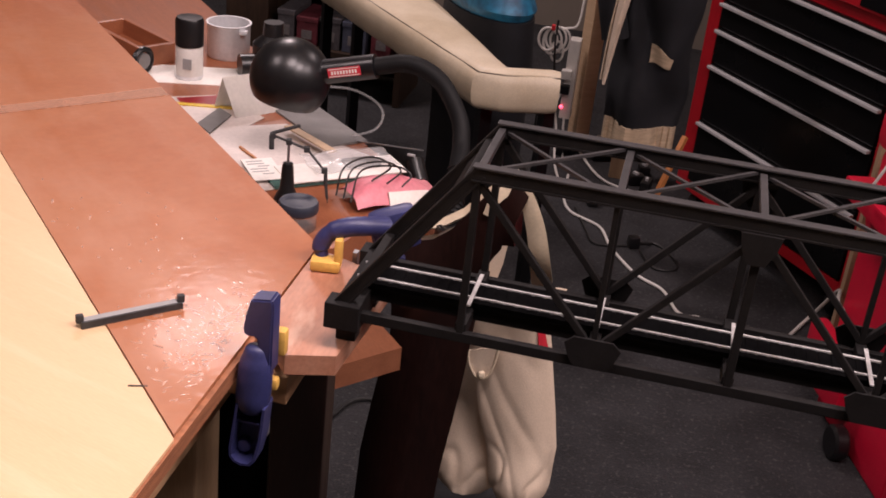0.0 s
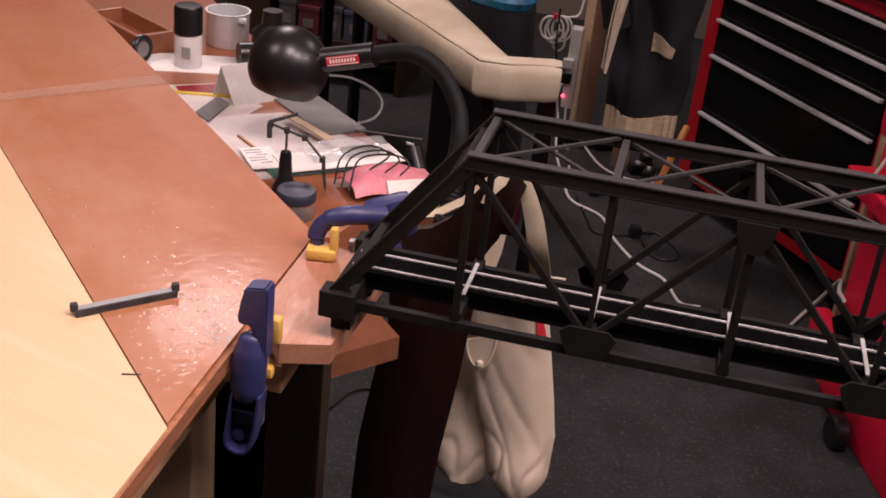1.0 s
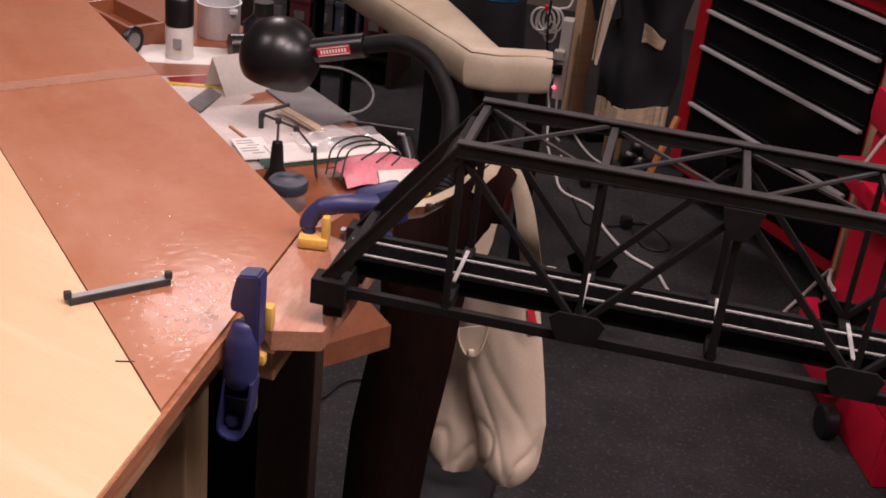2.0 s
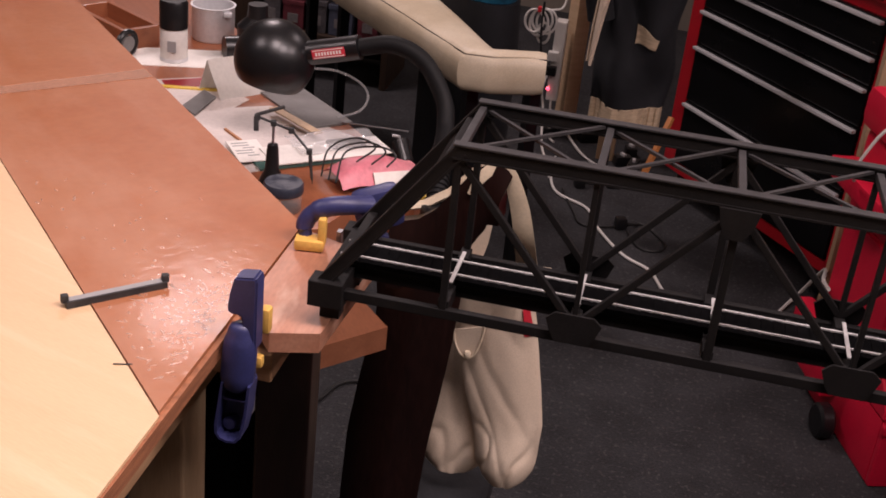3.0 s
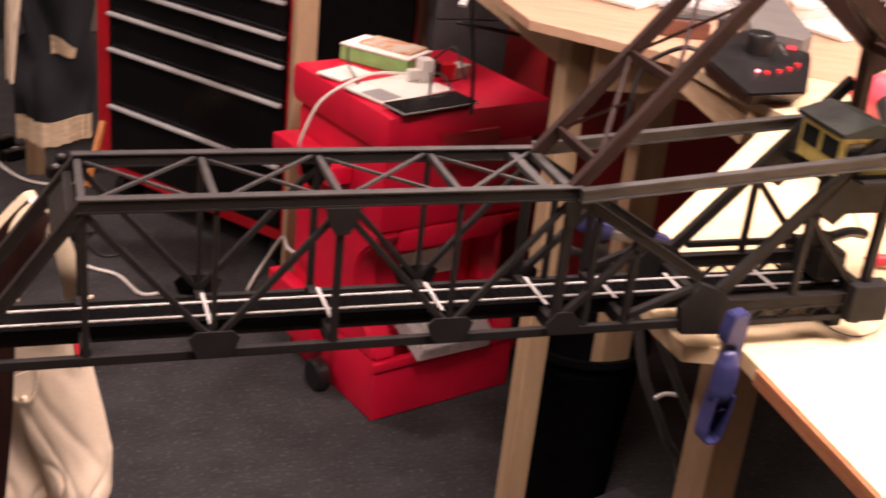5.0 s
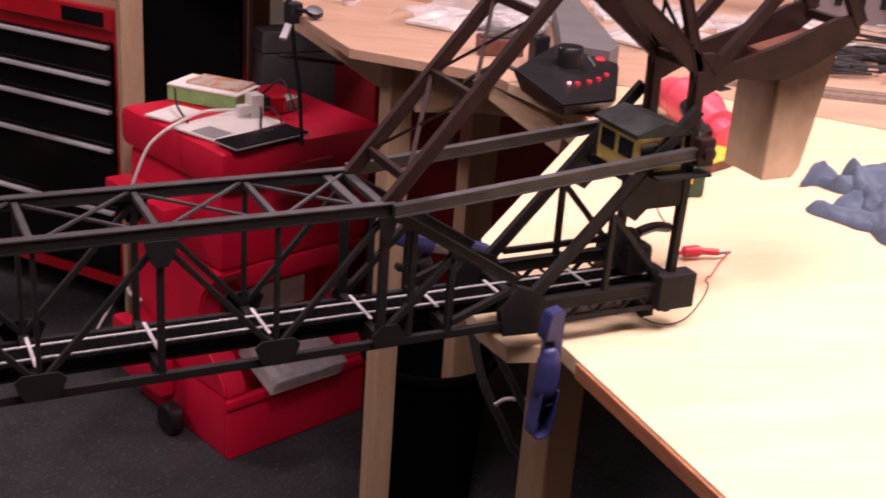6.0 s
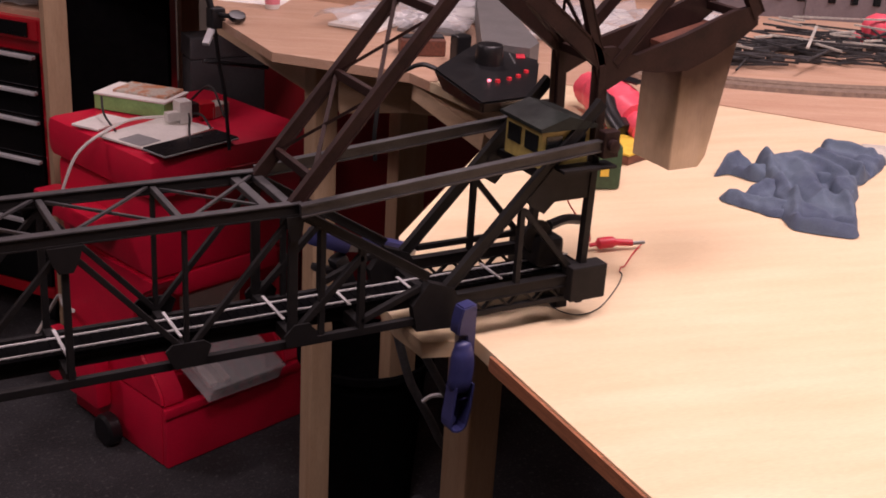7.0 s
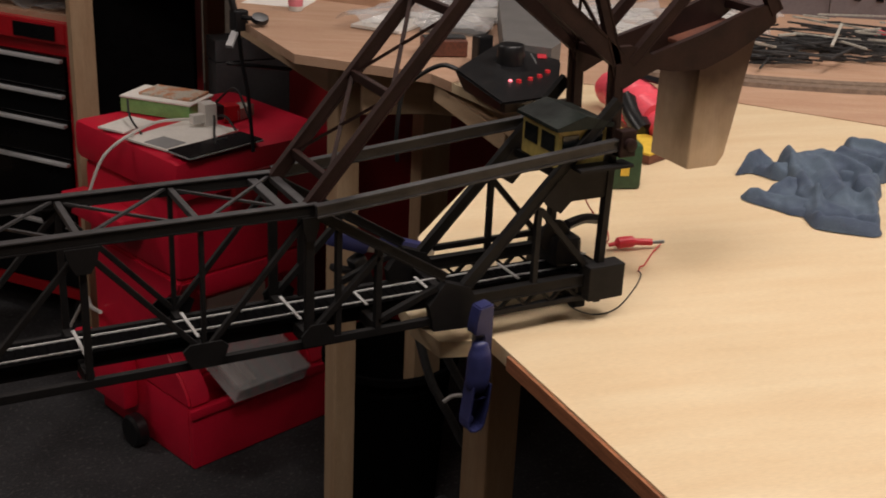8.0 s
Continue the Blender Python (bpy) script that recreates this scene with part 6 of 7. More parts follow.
def on_lid(name, x, y, sx, sy, sz, rz, material, label, cat, z=ZL, bev=0.001, extra=()):
    p = KM @ Vector((x, y, z))
    o = thing(name, tuple(p), label, cat)
    part("body", box(B(), (p.x, p.y, z + sz / 2), (sx, sy, sz), rz, bev), material, o)
    for nm, ox, oy, oz, ex, ey, ez, mt, lb in extra:
        q = p + Matrix.Rotation(radians(rz), 3, "Z") @ Vector((ox, oy, 0))
        part(nm, box(B(), (q.x, q.y, z + oz), (ex, ey, ez), rz, 0.001), mt, o, lb)
    return o


def on_bin(name, x, y, sx, sy, sz, rz, material, label, cat, z=ZL, bev=0.001, extra=()):
    p = KM.inverted() @ Vector((x, y, 0))
    return on_lid(name, p.x, p.y, sx, sy, sz, rz, material, label, cat, z, bev, extra)


on_bin("green_tin", 0.612, 1.530, 0.146, 0.084, 0.028, -47, "green_box", "green tin with orange picture lid on the red bin", "tin",
       extra=[("lid", 0.012, 0.008, 0.0345, 0.112, 0.066, 0.005, "orange_lid", "orange and white picture lid"), ("rim", 0.002, 0, 0.0300, 0.150, 0.088, 0.004, "paper", "white rim")])
on_bin("plastic_packet", 0.518, 1.458, 0.085, 0.06, 0.004, 35, "paper", "clear packet with pale card", "packet")
on_bin("leaflet", 0.594, 1.368, 0.170, 0.112, 0.004, 28, "paper", "white printed leaflet on the bin lid", "leaflet",
       extra=[("photo", -0.058, -0.018, 0.0045, 0.045, 0.055, 0.0008, "grey_panel", "grey photo panel")])
on_bin("tablet", 0.626, 1.272, 0.160, 0.058, 0.006, 22, "tablet", "flat black glossy tablet on the bin", "tablet", z=ZL + 0.004,
       extra=[("rim", 0, 0, 0.002, 0.163, 0.061, 0.003, "grey_panel", "grey rim")])
on_bin("power_adapter", 0.655, 1.412, 0.024, 0.028, 0.044, 10, "white_plastic", "white plug adapter with black plugs", "adapter", z=ZL,
       extra=[("plug", 0.018, 0.0, 0.024, 0.020, 0.022, 0.026, "black_plastic", "black plug"), ("plug", -0.022, -0.004, 0.018, 0.026, 0.016, 0.016, "white_plastic", "white plug")])
on_bin("card_scraps", 0.728, 1.448, 0.050, 0.03, 0.022, 35, "twig", "torn tan card scraps on the bin", "card")
on_bin("red_pouch", 0.704, 1.436, 0.030, 0.03, 0.030, 5, "red_paint", "small red pouch on the bin lid", "pouch")
wc = thing("white_lead", (0.5, 1.4, ZL), "thick white lead curving over the bin", "cable")
q = [Vector(v) for v in ((0.630, 1.420, ZL + 0.013), (0.563, 1.420, ZL + 0.013), (0.496, 1.366, ZL + 0.009), (0.462, 1.366, 0.588), (0.446, 1.368, 0.566), (0.432, 1.372, 0.530), (0.425, 1.380, 0.500), (0.432, 1.40, 0.474))]
part("run", tube(B(), q, 0.0029, 8, 8), "cable_white", wc, smooth=True)
for k, pts in enumerate((((0.16, 0.14, ZL + 0.02), (0.12, 0.08, ZL + 0.03), (0.10, 0.05, ZL + 0.010), (0.115, 0.035, ZL + 0.012)),
                         ((0.165, 0.14, ZL + 0.02), (0.16, 0.10, ZL + 0.026), (0.15, 0.06, ZL + 0.014)),
                         ((0.20, 0.20, ZL + 0.02), (0.215, 0.15, ZL + 0.06), (0.21, 0.10, ZL + 0.014)),
                         ((0.055, 0.26, ZL + 0.040), (0.035, 0.22, ZL + 0.020), (0.02, 0.16, ZL + 0.006)))):
    o = thing("black_lead", tuple(KM @ Vector(pts[0])), "thin black lead lying over the bin lid", "cable", "leads on the bin")
    part("run", tube(B(), [KM @ Vector(v) for v in pts], 0.0021, 8, 8), "cable_black", o, smooth=True)

# clutter under the back part of the table
pan = thing("storage_cabinet", (1.15, 1.55, 0), "dark red storage cabinet behind the bin", "cabinet")
part("body", box(B(), (1.16, 1.56, 0.40), (0.50, 0.22, 0.80), 0, 0.006), "red_dark", pan)
pan2 = thing("filing_box", (0.83, 1.78, 0), "dark grey box standing in the dark behind the bin", "box")
part("body", box(B(), (0.84, 1.70, 0.325), (0.17, 0.06, 0.65), 0, 0.002), "box_dark", pan2)
part("lid", box(B(), (0.84, 1.70, 0.6745), (0.174, 0.064, 0.045), 0, 0.003), "box_dark", pan2)
part("door", box(B(), (1.04, 1.447, 0.40), (0.24, 0.006, 0.76), 0, 0.002), "red_dark", pan)
part("handle", box(B(), (1.14, 1.440, 0.50), (0.012, 0.010, 0.08), 0, 0.002), "black_plastic", pan)
# added black box, stands in for the shade under the workbench
crate = thing("shade_box", (0.66, 1.90, 0), "black box added in place of the deep shade beside the chest", "crate")
part("body", box(B(), (0.655, 1.83, 0.40), (0.20, 0.10, 0.80), -20, 0.004), "deck", crate)
bb = thing("waste_bin", (0.80, 1.0, 0), "black plastic waste bin under the table", "bin")
part("body", lathe(B(), [(0, 0.002), (0.085, 0.002), (0.105, 0.30), (0.112, 0.31), (0.106, 0.31), (0.083, 0.01), (0, 0.01)], pose(0.83, 0.98, 0)), "deck", bb, smooth=True)
part("rim", lathe(B(), [(0.112, 0.300), (0.117, 0.302), (0.117, 0.314), (0.112, 0.316)], pose(0.83, 0.98, 0)), "deck", bb, smooth=True)
fold = thing("folding_chair", (0.58, 0.30, 0), "black folding chair with dull grey tube frame under the table", "chair")
part("tube", tube(B(), [(0.497, 0.25, 0.760), (0.504, 0.25, 0.730), (0.518, 0.25, 0.684), (0.532, 0.25, 0.655), (0.554, 0.25, 0.611), (0.600, 0.26, 0.500), (0.680, 0.30, 0.004)], 0.0045, 10), "dull_tube", fold, smooth=True)
part("tube", tube(B(), [(0.506, 0.22, 0.748), (0.516, 0.22, 0.727), (0.529, 0.22, 0.703), (0.541, 0.22, 0.681), (0.580, 0.23, 0.610), (0.640, 0.27, 0.450)], 0.0042, 10), "dull_tube", fold, smooth=True)
part("cross_tube", tube(B(), [(0.528, 0.24, 0.6615), (0.539, 0.238, 0.667), (0.556, 0.23, 0.667)], 0.0022, 8), "alu", fold, smooth=True)
part("seat", box(B(), (0.70, 0.44, 0.30), (0.10, 0.22, 0.03), 20, 0.008), "black_matte", fold)
part("tube", tube(B(), [(0.600, 0.26, 0.500), (0.70, 0.40, 0.30), (0.76, 0.50, 0.004)], 0.005, 10), "dull_tube", fold, smooth=True)

part("lid", box(B(), (0.655, 1.83, 0.806), (0.21, 0.11, 0.012), -20, 0.003), "deck", crate)

# ---- things on the right table ----
ctl = thing("throttle_controller", (0.79, 0.55, T), "black model railway throttle with big knob and red buttons", "controller")
ctl_out = [(0.694, 0.556), (0.688, 0.430), (0.764, 0.436), (0.846, 0.556), (0.80, 0.640)]
bm = prism(B(), ctl_out, T + 0.012, T + 0.021)
cx, cy = 0.772, 0.556
lowv = [v for v in bm.verts if v.co.z < T + 0.02]
for v in lowv:
    v.co.x, v.co.y, v.co.z = cx + (v.co.x - cx) * 0.80, cy + (v.co.y - cy) * 0.80, T + 0.0005
for v in bm.verts:
    if v.co.z > T + 0.02:
        v.co.z += (v.co.y - 0.43) * 0.07
bmesh.ops.bevel(bm, geom=list(bm.edges), offset=0.003, segments=2, affect="EDGES")
part("case", bm, "black_plastic", ctl, smooth=True)


def ctl_top(x, y):
    return T + 0.021 + (y - 0.43) * 0.07


part("knob", lathe(B(), [(0, 0), (0.0175, 0), (0.0170, 0.012), (0.0165, 0.022), (0.0150, 0.024), (0, 0.0245)], pose(0.774, 0.560, ctl_top(0, 0.560) - 0.001), 26), "black_plastic", ctl, "large ribbed black knob", True)
for k, (x, y) in enumerate(((0.746, 0.492), (0.764, 0.496), (0.781, 0.503), (0.800, 0.516))):
    part("button", lathe(B(), [(0, 0), (0.0034, 0), (0.0031, 0.0035), (0, 0.0042)], pose(x, y, ctl_top(x, y) - 0.0005), 12), "red_led", ctl, "red push button", True)
part("pilot_lamp", lathe(B(), [(0, 0), (0.0025, 0), (0.002, 0.002), (0, 0.003)], pose(0.738, 0.498, ctl_top(0, 0.498) - 0.0005), 10), "led", ctl)
for k in range(5):
    x, y = 0.806 + 0.003 * k, 0.552 + 0.008 * k
    part("print_bar", box(B(), (x, y, ctl_top(x, y) + 0.0004), (0.006, 0.0012, 0.0006), 60), "grey_panel", ctl)
part("red_badge", box(B(), (0.828, 0.574, ctl_top(0, 0.574) + 0.0004), (0.022, 0.011, 0.0006), 60), "label_red", ctl)
lead = thing("black_lead", (0.70, 0.57, T), "black lead looping from the throttle over the table edge", "cable")
part("run", tube(B(), [(0.705, 0.560, T + 0.026), (0.688, 0.575, T + 0.030), (0.668, 0.598, T + 0.012), (0.655, 0.610, T - 0.01), (0.648, 0.610, T - 0.06), (0.655, 0.62, T - 0.10)], 0.0028, 8, 8), "cable_black", lead, smooth=True)
part("rear_deck", prism(B(), [(0.800, 0.622), (0.842, 0.575), (0.872, 0.600), (0.985, 0.885), (0.955, 0.905)], T + 0.0010, T + 0.040), "tray_grey", ctl, "dark grey sloping rear deck")
part("rear_post", box(B(), (0.796, 0.668, T + 0.020), (0.024, 0.016, 0.040), 10, 0.003), "black_plastic", ctl)

drill = thing("coral_power_tool", (0.82, 0.38, T), "coral red power tool with black grip lying on the table", "power tool")
part("body", tube(B(), [(0.838, 0.452, T + 0.022), (0.832, 0.415, T + 0.028), (0.824, 0.372, T + 0.028), (0.816, 0.335, T + 0.024), (0.812, 0.312, T + 0.022)], [0.012] * 3 + [0.020] * 5 + [0.026] * 8 + [0.021] * 10, 14), "pink", drill, smooth=True)
part("nose", tube(B(), [(0.812, 0.316, T + 0.0205), (0.806, 0.288, T + 0.019)], 0.015, 12, smooth=False), "pink", drill, smooth=True)
part("grip", tube(B(), [(0.806, 0.36, T + 0.034), (0.796, 0.330, T + 0.022), (0.792, 0.305, T + 0.013)], 0.012, 12), "black_plastic", drill, "black rubber grip", True)
part("badge", box(B(), (0.836, 0.360, T + 0.054), (0.018, 0.03, 0.002), 12), "tablet", drill)
yb = thing("yellow_book", (0.80, 0.335, T), "flat yellow-edged wooden box lid", "box")
part("base", box(B(), (0.768, 0.290, T + 0.005), (0.055, 0.075, 0.009), 18, 0.001), "rust", yb)
part("lid", box(B(), (0.768, 0.290, T + 0.011), (0.056, 0.076, 0.0025), 18, 0.001), "yellow", yb)
gb = thing("green_box", (0.69, 0.205, T), "dark green box with yellow label behind the tower", "box")
part("body", box(B(), (0.690, 0.215, T + 0.022), (0.040, 0.045, 0.044), -20, 0.005), "green_card", gb, smooth=True)
part("label", box(B(), (0.6845, 0.1922, T + 0.020), (0.008, 0.0012, 0.011), -20), "yellow", gb)
clip = thing("alligator_clip_lead", (0.62, 0.06, T), "red alligator clip on thin wires beside the bridge", "clip lead")
part("boot", tube(B(), [(0.584, 0.071, T + 0.005), (0.600, 0.067, T + 0.007), (0.620, 0.061, T + 0.006)], [0.0018] * 3 + [0.0050] * 5 + [0.0030] * 8, 10), "label_red", clip, smooth=True)
part("jaw", tube(B(), [(0.620, 0.061, T + 0.0055), (0.632, 0.060, T + 0.0050)], 0.0016, 8, smooth=False), "steel", clip)
part("wire", tube(B(), [(0.584, 0.071, T + 0.006), (0.565, 0.052, T + 0.018), (0.545, 0.02, T + 0.035), (0.525, 0.0, T + 0.062), (0.515, -0.005, T + 0.09)], 0.0006, 6, 8), "cable_red", clip)
part("wire", tube(B(), [(0.631, 0.061, T + 0.004), (0.612, 0.048, T + 0.003), (0.590, 0.030, T + 0.002), (0.584, 0.027, T + 0.003), (0.579, 0.022, T + 0.002)], 0.0006, 6, 8), "cable_red", clip)
part("wire", tube(B(), [(0.579, 0.022, T + 0.002), (0.577, 0.016, T + 0.001), (0.556, -0.004, T + 0.001), (0.523, -0.028, T + 0.001), (0.501, -0.031, T + 0.001), (0.491, -0.016, T + 0.002), (0.494, 0.002, T + 0.005)], 0.0005, 6, 8), "cable_black", clip, "thin dark wire")
part("wire", tube(B(), [(0.535, 0.02, T + 0.05), (0.525, 0.028, T + 0.07), (0.53, 0.02, T + 0.09), (0.522, 0.01, T + 0.105)], 0.0006, 6, 8), "cable_red", clip)
clip2 = thing("alligator_clip", (0.525, 0.02, T), "dark alligator clip inside the tower", "clip")
part("boot", tube(B(), [(0.500, 0.012, T + 0.056), (0.515, 0.014, T + 0.058), (0.530, 0.016, T + 0.055)], 0.004, 8), "black_plastic", clip2, smooth=True)

rag = thing("cleaning_rag", (0.90, 0.15, T), "crumpled blue-grey cleaning rag on the table", "rag")


# folds of the rag: outline, height at its far and near side, ridges and hollows (two ends, width, height)
RAG_FOLDS = [
    ([(0.818, 0.189), (0.866, 0.215), (0.870, 0.173), (0.858, 0.145), (0.844, 0.164), (0.837, 0.186)], (0.013, 0.012),
     [(0.835, 0.184, 0.862, 0.184, 0.0075, -0.0116), (0.838, 0.184, 0.858, 0.182, 0.0028, 0.0093), (0.824, 0.188, 0.862, 0.208, 0.004, 0.0070), (0.838, 0.172, 0.862, 0.168, 0.004, 0.0046)]),
    ([(0.774, 0.128), (0.788, 0.141), (0.797, 0.130), (0.852, 0.146), (0.832, 0.087), (0.797, 0.070), (0.782, 0.106)], (0.007, 0.007),
     [(0.786, 0.124, 0.812, 0.084, 0.0040, 0.0054), (0.798, 0.124, 0.824, 0.090, 0.0045, -0.0063), (0.778, 0.126, 0.792, 0.135, 0.003, 0.0046), (0.812, 0.130, 0.846, 0.132, 0.005, 0.0070)]),
    ([(0.928, 0.186), (0.964, 0.192), (0.982, 0.214), (0.995, 0.198), (1.024, 0.172), (1.024, 0.156), (0.965, 0.124), (0.930, 0.116), (0.905, 0.140)], (0.012, 0.011),
     [(0.948, 0.180, 0.950, 0.116, 0.0060, 0.0101), (0.922, 0.148, 0.938, 0.128, 0.0055, -0.0126), (0.974, 0.172, 0.974, 0.132, 0.0065, -0.0105),
      (0.982, 0.206, 1.010, 0.164, 0.0045, 0.0077), (0.990, 0.160, 1.000, 0.146, 0.004, 0.0046)]),
    ([(0.881, 0.201), (0.902, 0.197), (0.937, 0.180), (0.930, 0.111), (0.871, 0.051), (0.829, 0.008), (0.810, 0.020), (0.788, 0.052), (0.833, 0.125), (0.856, 0.163)],
     (0.017, 0.007),
     [(0.884, 0.190, 0.828, 0.088, 0.0055, 0.0077), (0.828, 0.088, 0.797, 0.052, 0.0040, 0.0070), (0.902, 0.165, 0.846, 0.058, 0.0065, 0.0054), (0.908, 0.132, 0.878, 0.088, 0.0065, -0.0190),
      (0.802, 0.058, 0.842, 0.026, 0.0028, -0.0063), (0.868, 0.150, 0.836, 0.084, 0.0060, -0.0073), (0.886, 0.084, 0.848, 0.030, 0.0045, 0.0063), (0.920, 0.168, 0.925, 0.120, 0.0050, 0.0070),
      (0.795, 0.044, 0.832, 0.013, 0.0030, 0.0046), (0.860, 0.072, 0.826, 0.036, 0.005, -0.0053)]),
    ([(0.884, 0.104), (0.905, 0.112), (0.925, 0.107), (0.917, 0.092), (0.892, 0.080)], (0.015, 0.013), [(0.890, 0.098, 0.915, 0.102, 0.007, 0.0046)])]


def rag_fold(outline, tops, ridges, seed, cell=0.0018, lip=0.0075):
    """A draped fold: rounded down to the table all round its outline, with ridges and hollows along lines."""
    ring = [p.xy for p in spline([(x, y, 0) for x, y in outline[-2:] + outline + outline[:2]], 5)]
    ring = ring[10:10 + 5 * len(outline)]
    ring = [p + Vector((nz(p.x * 60, p.y * 60, seed), nz(p.x * 60, p.y * 60, seed + 4))) * 0.003 for p in ring]
    edges = list(zip(ring, ring[1:] + ring[:1]))

    def near(p, a, b):
        t = max(0, min(1, (p - a).dot(b - a) / max(1e-9, (b - a).length_squared)))
        return a + (b - a) * t

    def inside(p):
        return sum((a.y > p.y) != (b.y > p.y) and p.x < a.x + (p.y - a.y) * (b.x - a.x) / (b.y - a.y) for a, b in edges) % 2

    y_hi, y_lo = max(p.y for p in ring), min(p.y for p in ring)
    x_lo = min(p.x for p in ring)
    nx, ny = int((max(p.x for p in ring) - x_lo) / cell) + 2, int((y_hi - y_lo) / cell) + 2
    bm, made = B(), {}

    def vert(i, j):
        if (i, j) not in made:
            p = Vector((x_lo + i * cell, y_lo + j * cell))
            rim = min((near(p, a, b) for a, b in edges), key=lambda q: (q - p).length_squared)
            d = (rim - p).length
            if not inside(p):
                made[i, j] = bm.verts.new((rim.x, rim.y, T + 0.001))
            else:
                k = math.sqrt(1 - (1 - min(d / lip, 1)) ** 2)
                s = (p.y - y_lo) / (y_hi - y_lo)
                z = (tops[1] + (tops[0] - tops[1]) * s) * k
                for x0, y0, x1, y1, w, h in ridges:
                    q = near(p, Vector((x0, y0)), Vector((x1, y1)))
                    z += h * math.exp(-((p - q).length / w) ** 2) * k
                z += (0.0024 * nz(p.x * 34, p.y * 34, seed) + 0.0030 * max(0, 1 - 6 * abs(nz(p.x * 30, p.y * 17 - p.x * 8, seed + 9))) ** 1.5 - 0.0024 * max(0, 1 - 7 * abs(nz(p.x * 16, p.y * 28, seed + 5))) ** 2 + 0.0006 * nz(p.x * 150, p.y * 150, seed + 2)) * k
                made[i, j] = bm.verts.new((p.x, p.y, T + max(0.0015, z)))
        return made[i, j]

    for i in range(nx):
        for j in range(ny):
            if inside(Vector((x_lo + (i + 0.5) * cell, y_lo + (j + 0.5) * cell))):
                quad = [vert(i, j), vert(i + 1, j), vert(i + 1, j + 1), vert(i, j + 1)]
                bm.faces.new(quad)
    for v in [v for v in bm.verts if v.is_boundary]:
        rim = min((near(v.co.xy, a, b) for a, b in edges), key=lambda q: (q - v.co.xy).length_squared)
        v.co = (rim.x, rim.y, T + 0.001)
    inner = [v for v in bm.verts if not v.is_boundary]
    for k in range(3):
        bmesh.ops.smooth_vert(bm, verts=inner, factor=0.5, use_axis_z=True)
    return bm


for k, (outline, tops, ridges) in enumerate(RAG_FOLDS):
    fold = part("fold", rag_fold(outline, tops, ridges, 3.7 * k + 1), "towel", rag)
    for p in fold.data.polygons:
        p.use_smooth = True
noteb = thing("paper_pad", (1.06, 0.17, T), "pale printed paper pad beyond the rag", "paper")
part("pad", box(B(), (1.075, 0.165, T + 0.002), (0.10, 0.05, 0.004), -35), "pad_paper", noteb)

# cork roadbed curve, scrap rods and model building
road = thing("track_roadbed", (1.35, 0.35, T), "curved brown cork roadbed strip on the tan panel", "roadbed")
pts = [(0.985, 0.57), (1.04, 0.52), (1.12, 0.455), (1.22, 0.395), (1.35, 0.345), (1.50, 0.335), (1.66, 0.37), (1.80, 0.44)]


def ribbon(w, z0, z1, shift=0.0):
    line = spline([(x, y, 0) for x, y in pts], 8)
    bm = B()
    rows = []
    for i, p in enumerate(line):
        d = (line[min(i + 1, len(line) - 1)] - line[max(i - 1, 0)]).normalized()
        s = Vector((d.y, -d.x, 0))
        rows.append([bm.verts.new(p + s * (shift + k) + Vector((0, 0, z))) for k, z in ((-w, z0), (-w * 0.8, z1), (w * 0.8, z1), (w, z0))])
    for a, b in zip(rows, rows[1:]):
        for k in range(4):
            bm.faces.new((a[k], a[(k + 1) % 4], b[(k + 1) % 4], b[k]))
    bm.faces.new(rows[0])
    bm.faces.new(rows[-1][::-1])
    bmesh.ops.recalc_face_normals(bm, faces=bm.faces)
    return bm


part("cork_strip", ribbon(0.011, T + 0.0006, T + 0.006, 0.0125), "cork", road)
part("cork_strip", ribbon(0.011, T + 0.0006, T + 0.006, -0.0125), "cork", road)

random.seed(5)
pile = thing("rod_pile", (1.4, 0.55, T), "pile of dark and pale model rods and strips", "model parts")
for k in range(170):
    cx0 = random.uniform(1.15, 1.72)
    cy0 = 0.60 - 0.20 * (cx0 - 1.18) + random.uniform(-0.085, 0.10)
    a, L = random.gauss(-0.55, 0.65), random.uniform(0.03, 0.17)
    pale = k % 6 == 0
    z = T + 0.004 + random.uniform(0, 0.024) + (0.014 if pale else 0)
    dv = Vector((math.cos(a), math.sin(a), random.uniform(-0.05, 0.05))) * L / 2
    w = random.choice((0.0022, 0.003, 0.004))
    part("rod", beam(B(), Vector((cx0, cy0, z)) - dv, Vector((cx0, cy0, z)) + dv, w, 0.0025), "twig" if pale else "scrap", pile)
for k in range(60):
    cx0 = random.uniform(1.17, 1.75)
    cy0 = 0.62 - 0.22 * (cx0 - 1.2) + random.uniform(-0.07, 0.08)
    part("lump", box(B(), (cx0, cy0, T + 0.005), (random.uniform(0.02, 0.06), random.uniform(0.008, 0.02), 0.009), random.uniform(-60, 20), 0.002), "scrap", pile)

build = thing("model_building", (1.5, 0.85, T), "grey model factory wall with dark upright windows", "model building")
b0, b1 = Vector((1.40, 0.88, 0)), Vector((1.82, 0.60, 0))
bd = (b1 - b0).normalized()
bn = Vector((-bd.y, bd.x, 0)) * -1
part("wall", beam(B(), (b0.x, b0.y, T + 0.11), (b1.x, b1.y, T + 0.11), 0.03, 0.22), "grey_build", build)
for k in range(11):
    p = b0 + bd * (0.03 + 0.036 * k + (0.014 if k > 3 else 0) + (0.014 if k > 7 else 0)) + bn * 0.0155
    for z in (0.055, 0.13):
        w = part("window", beam(B(), p - bd * 0.006 + Vector((0, 0, T + z)), p + bd * 0.006 + Vector((0, 0, T + z)), 0.004, 0.050), "glass_dark", build)
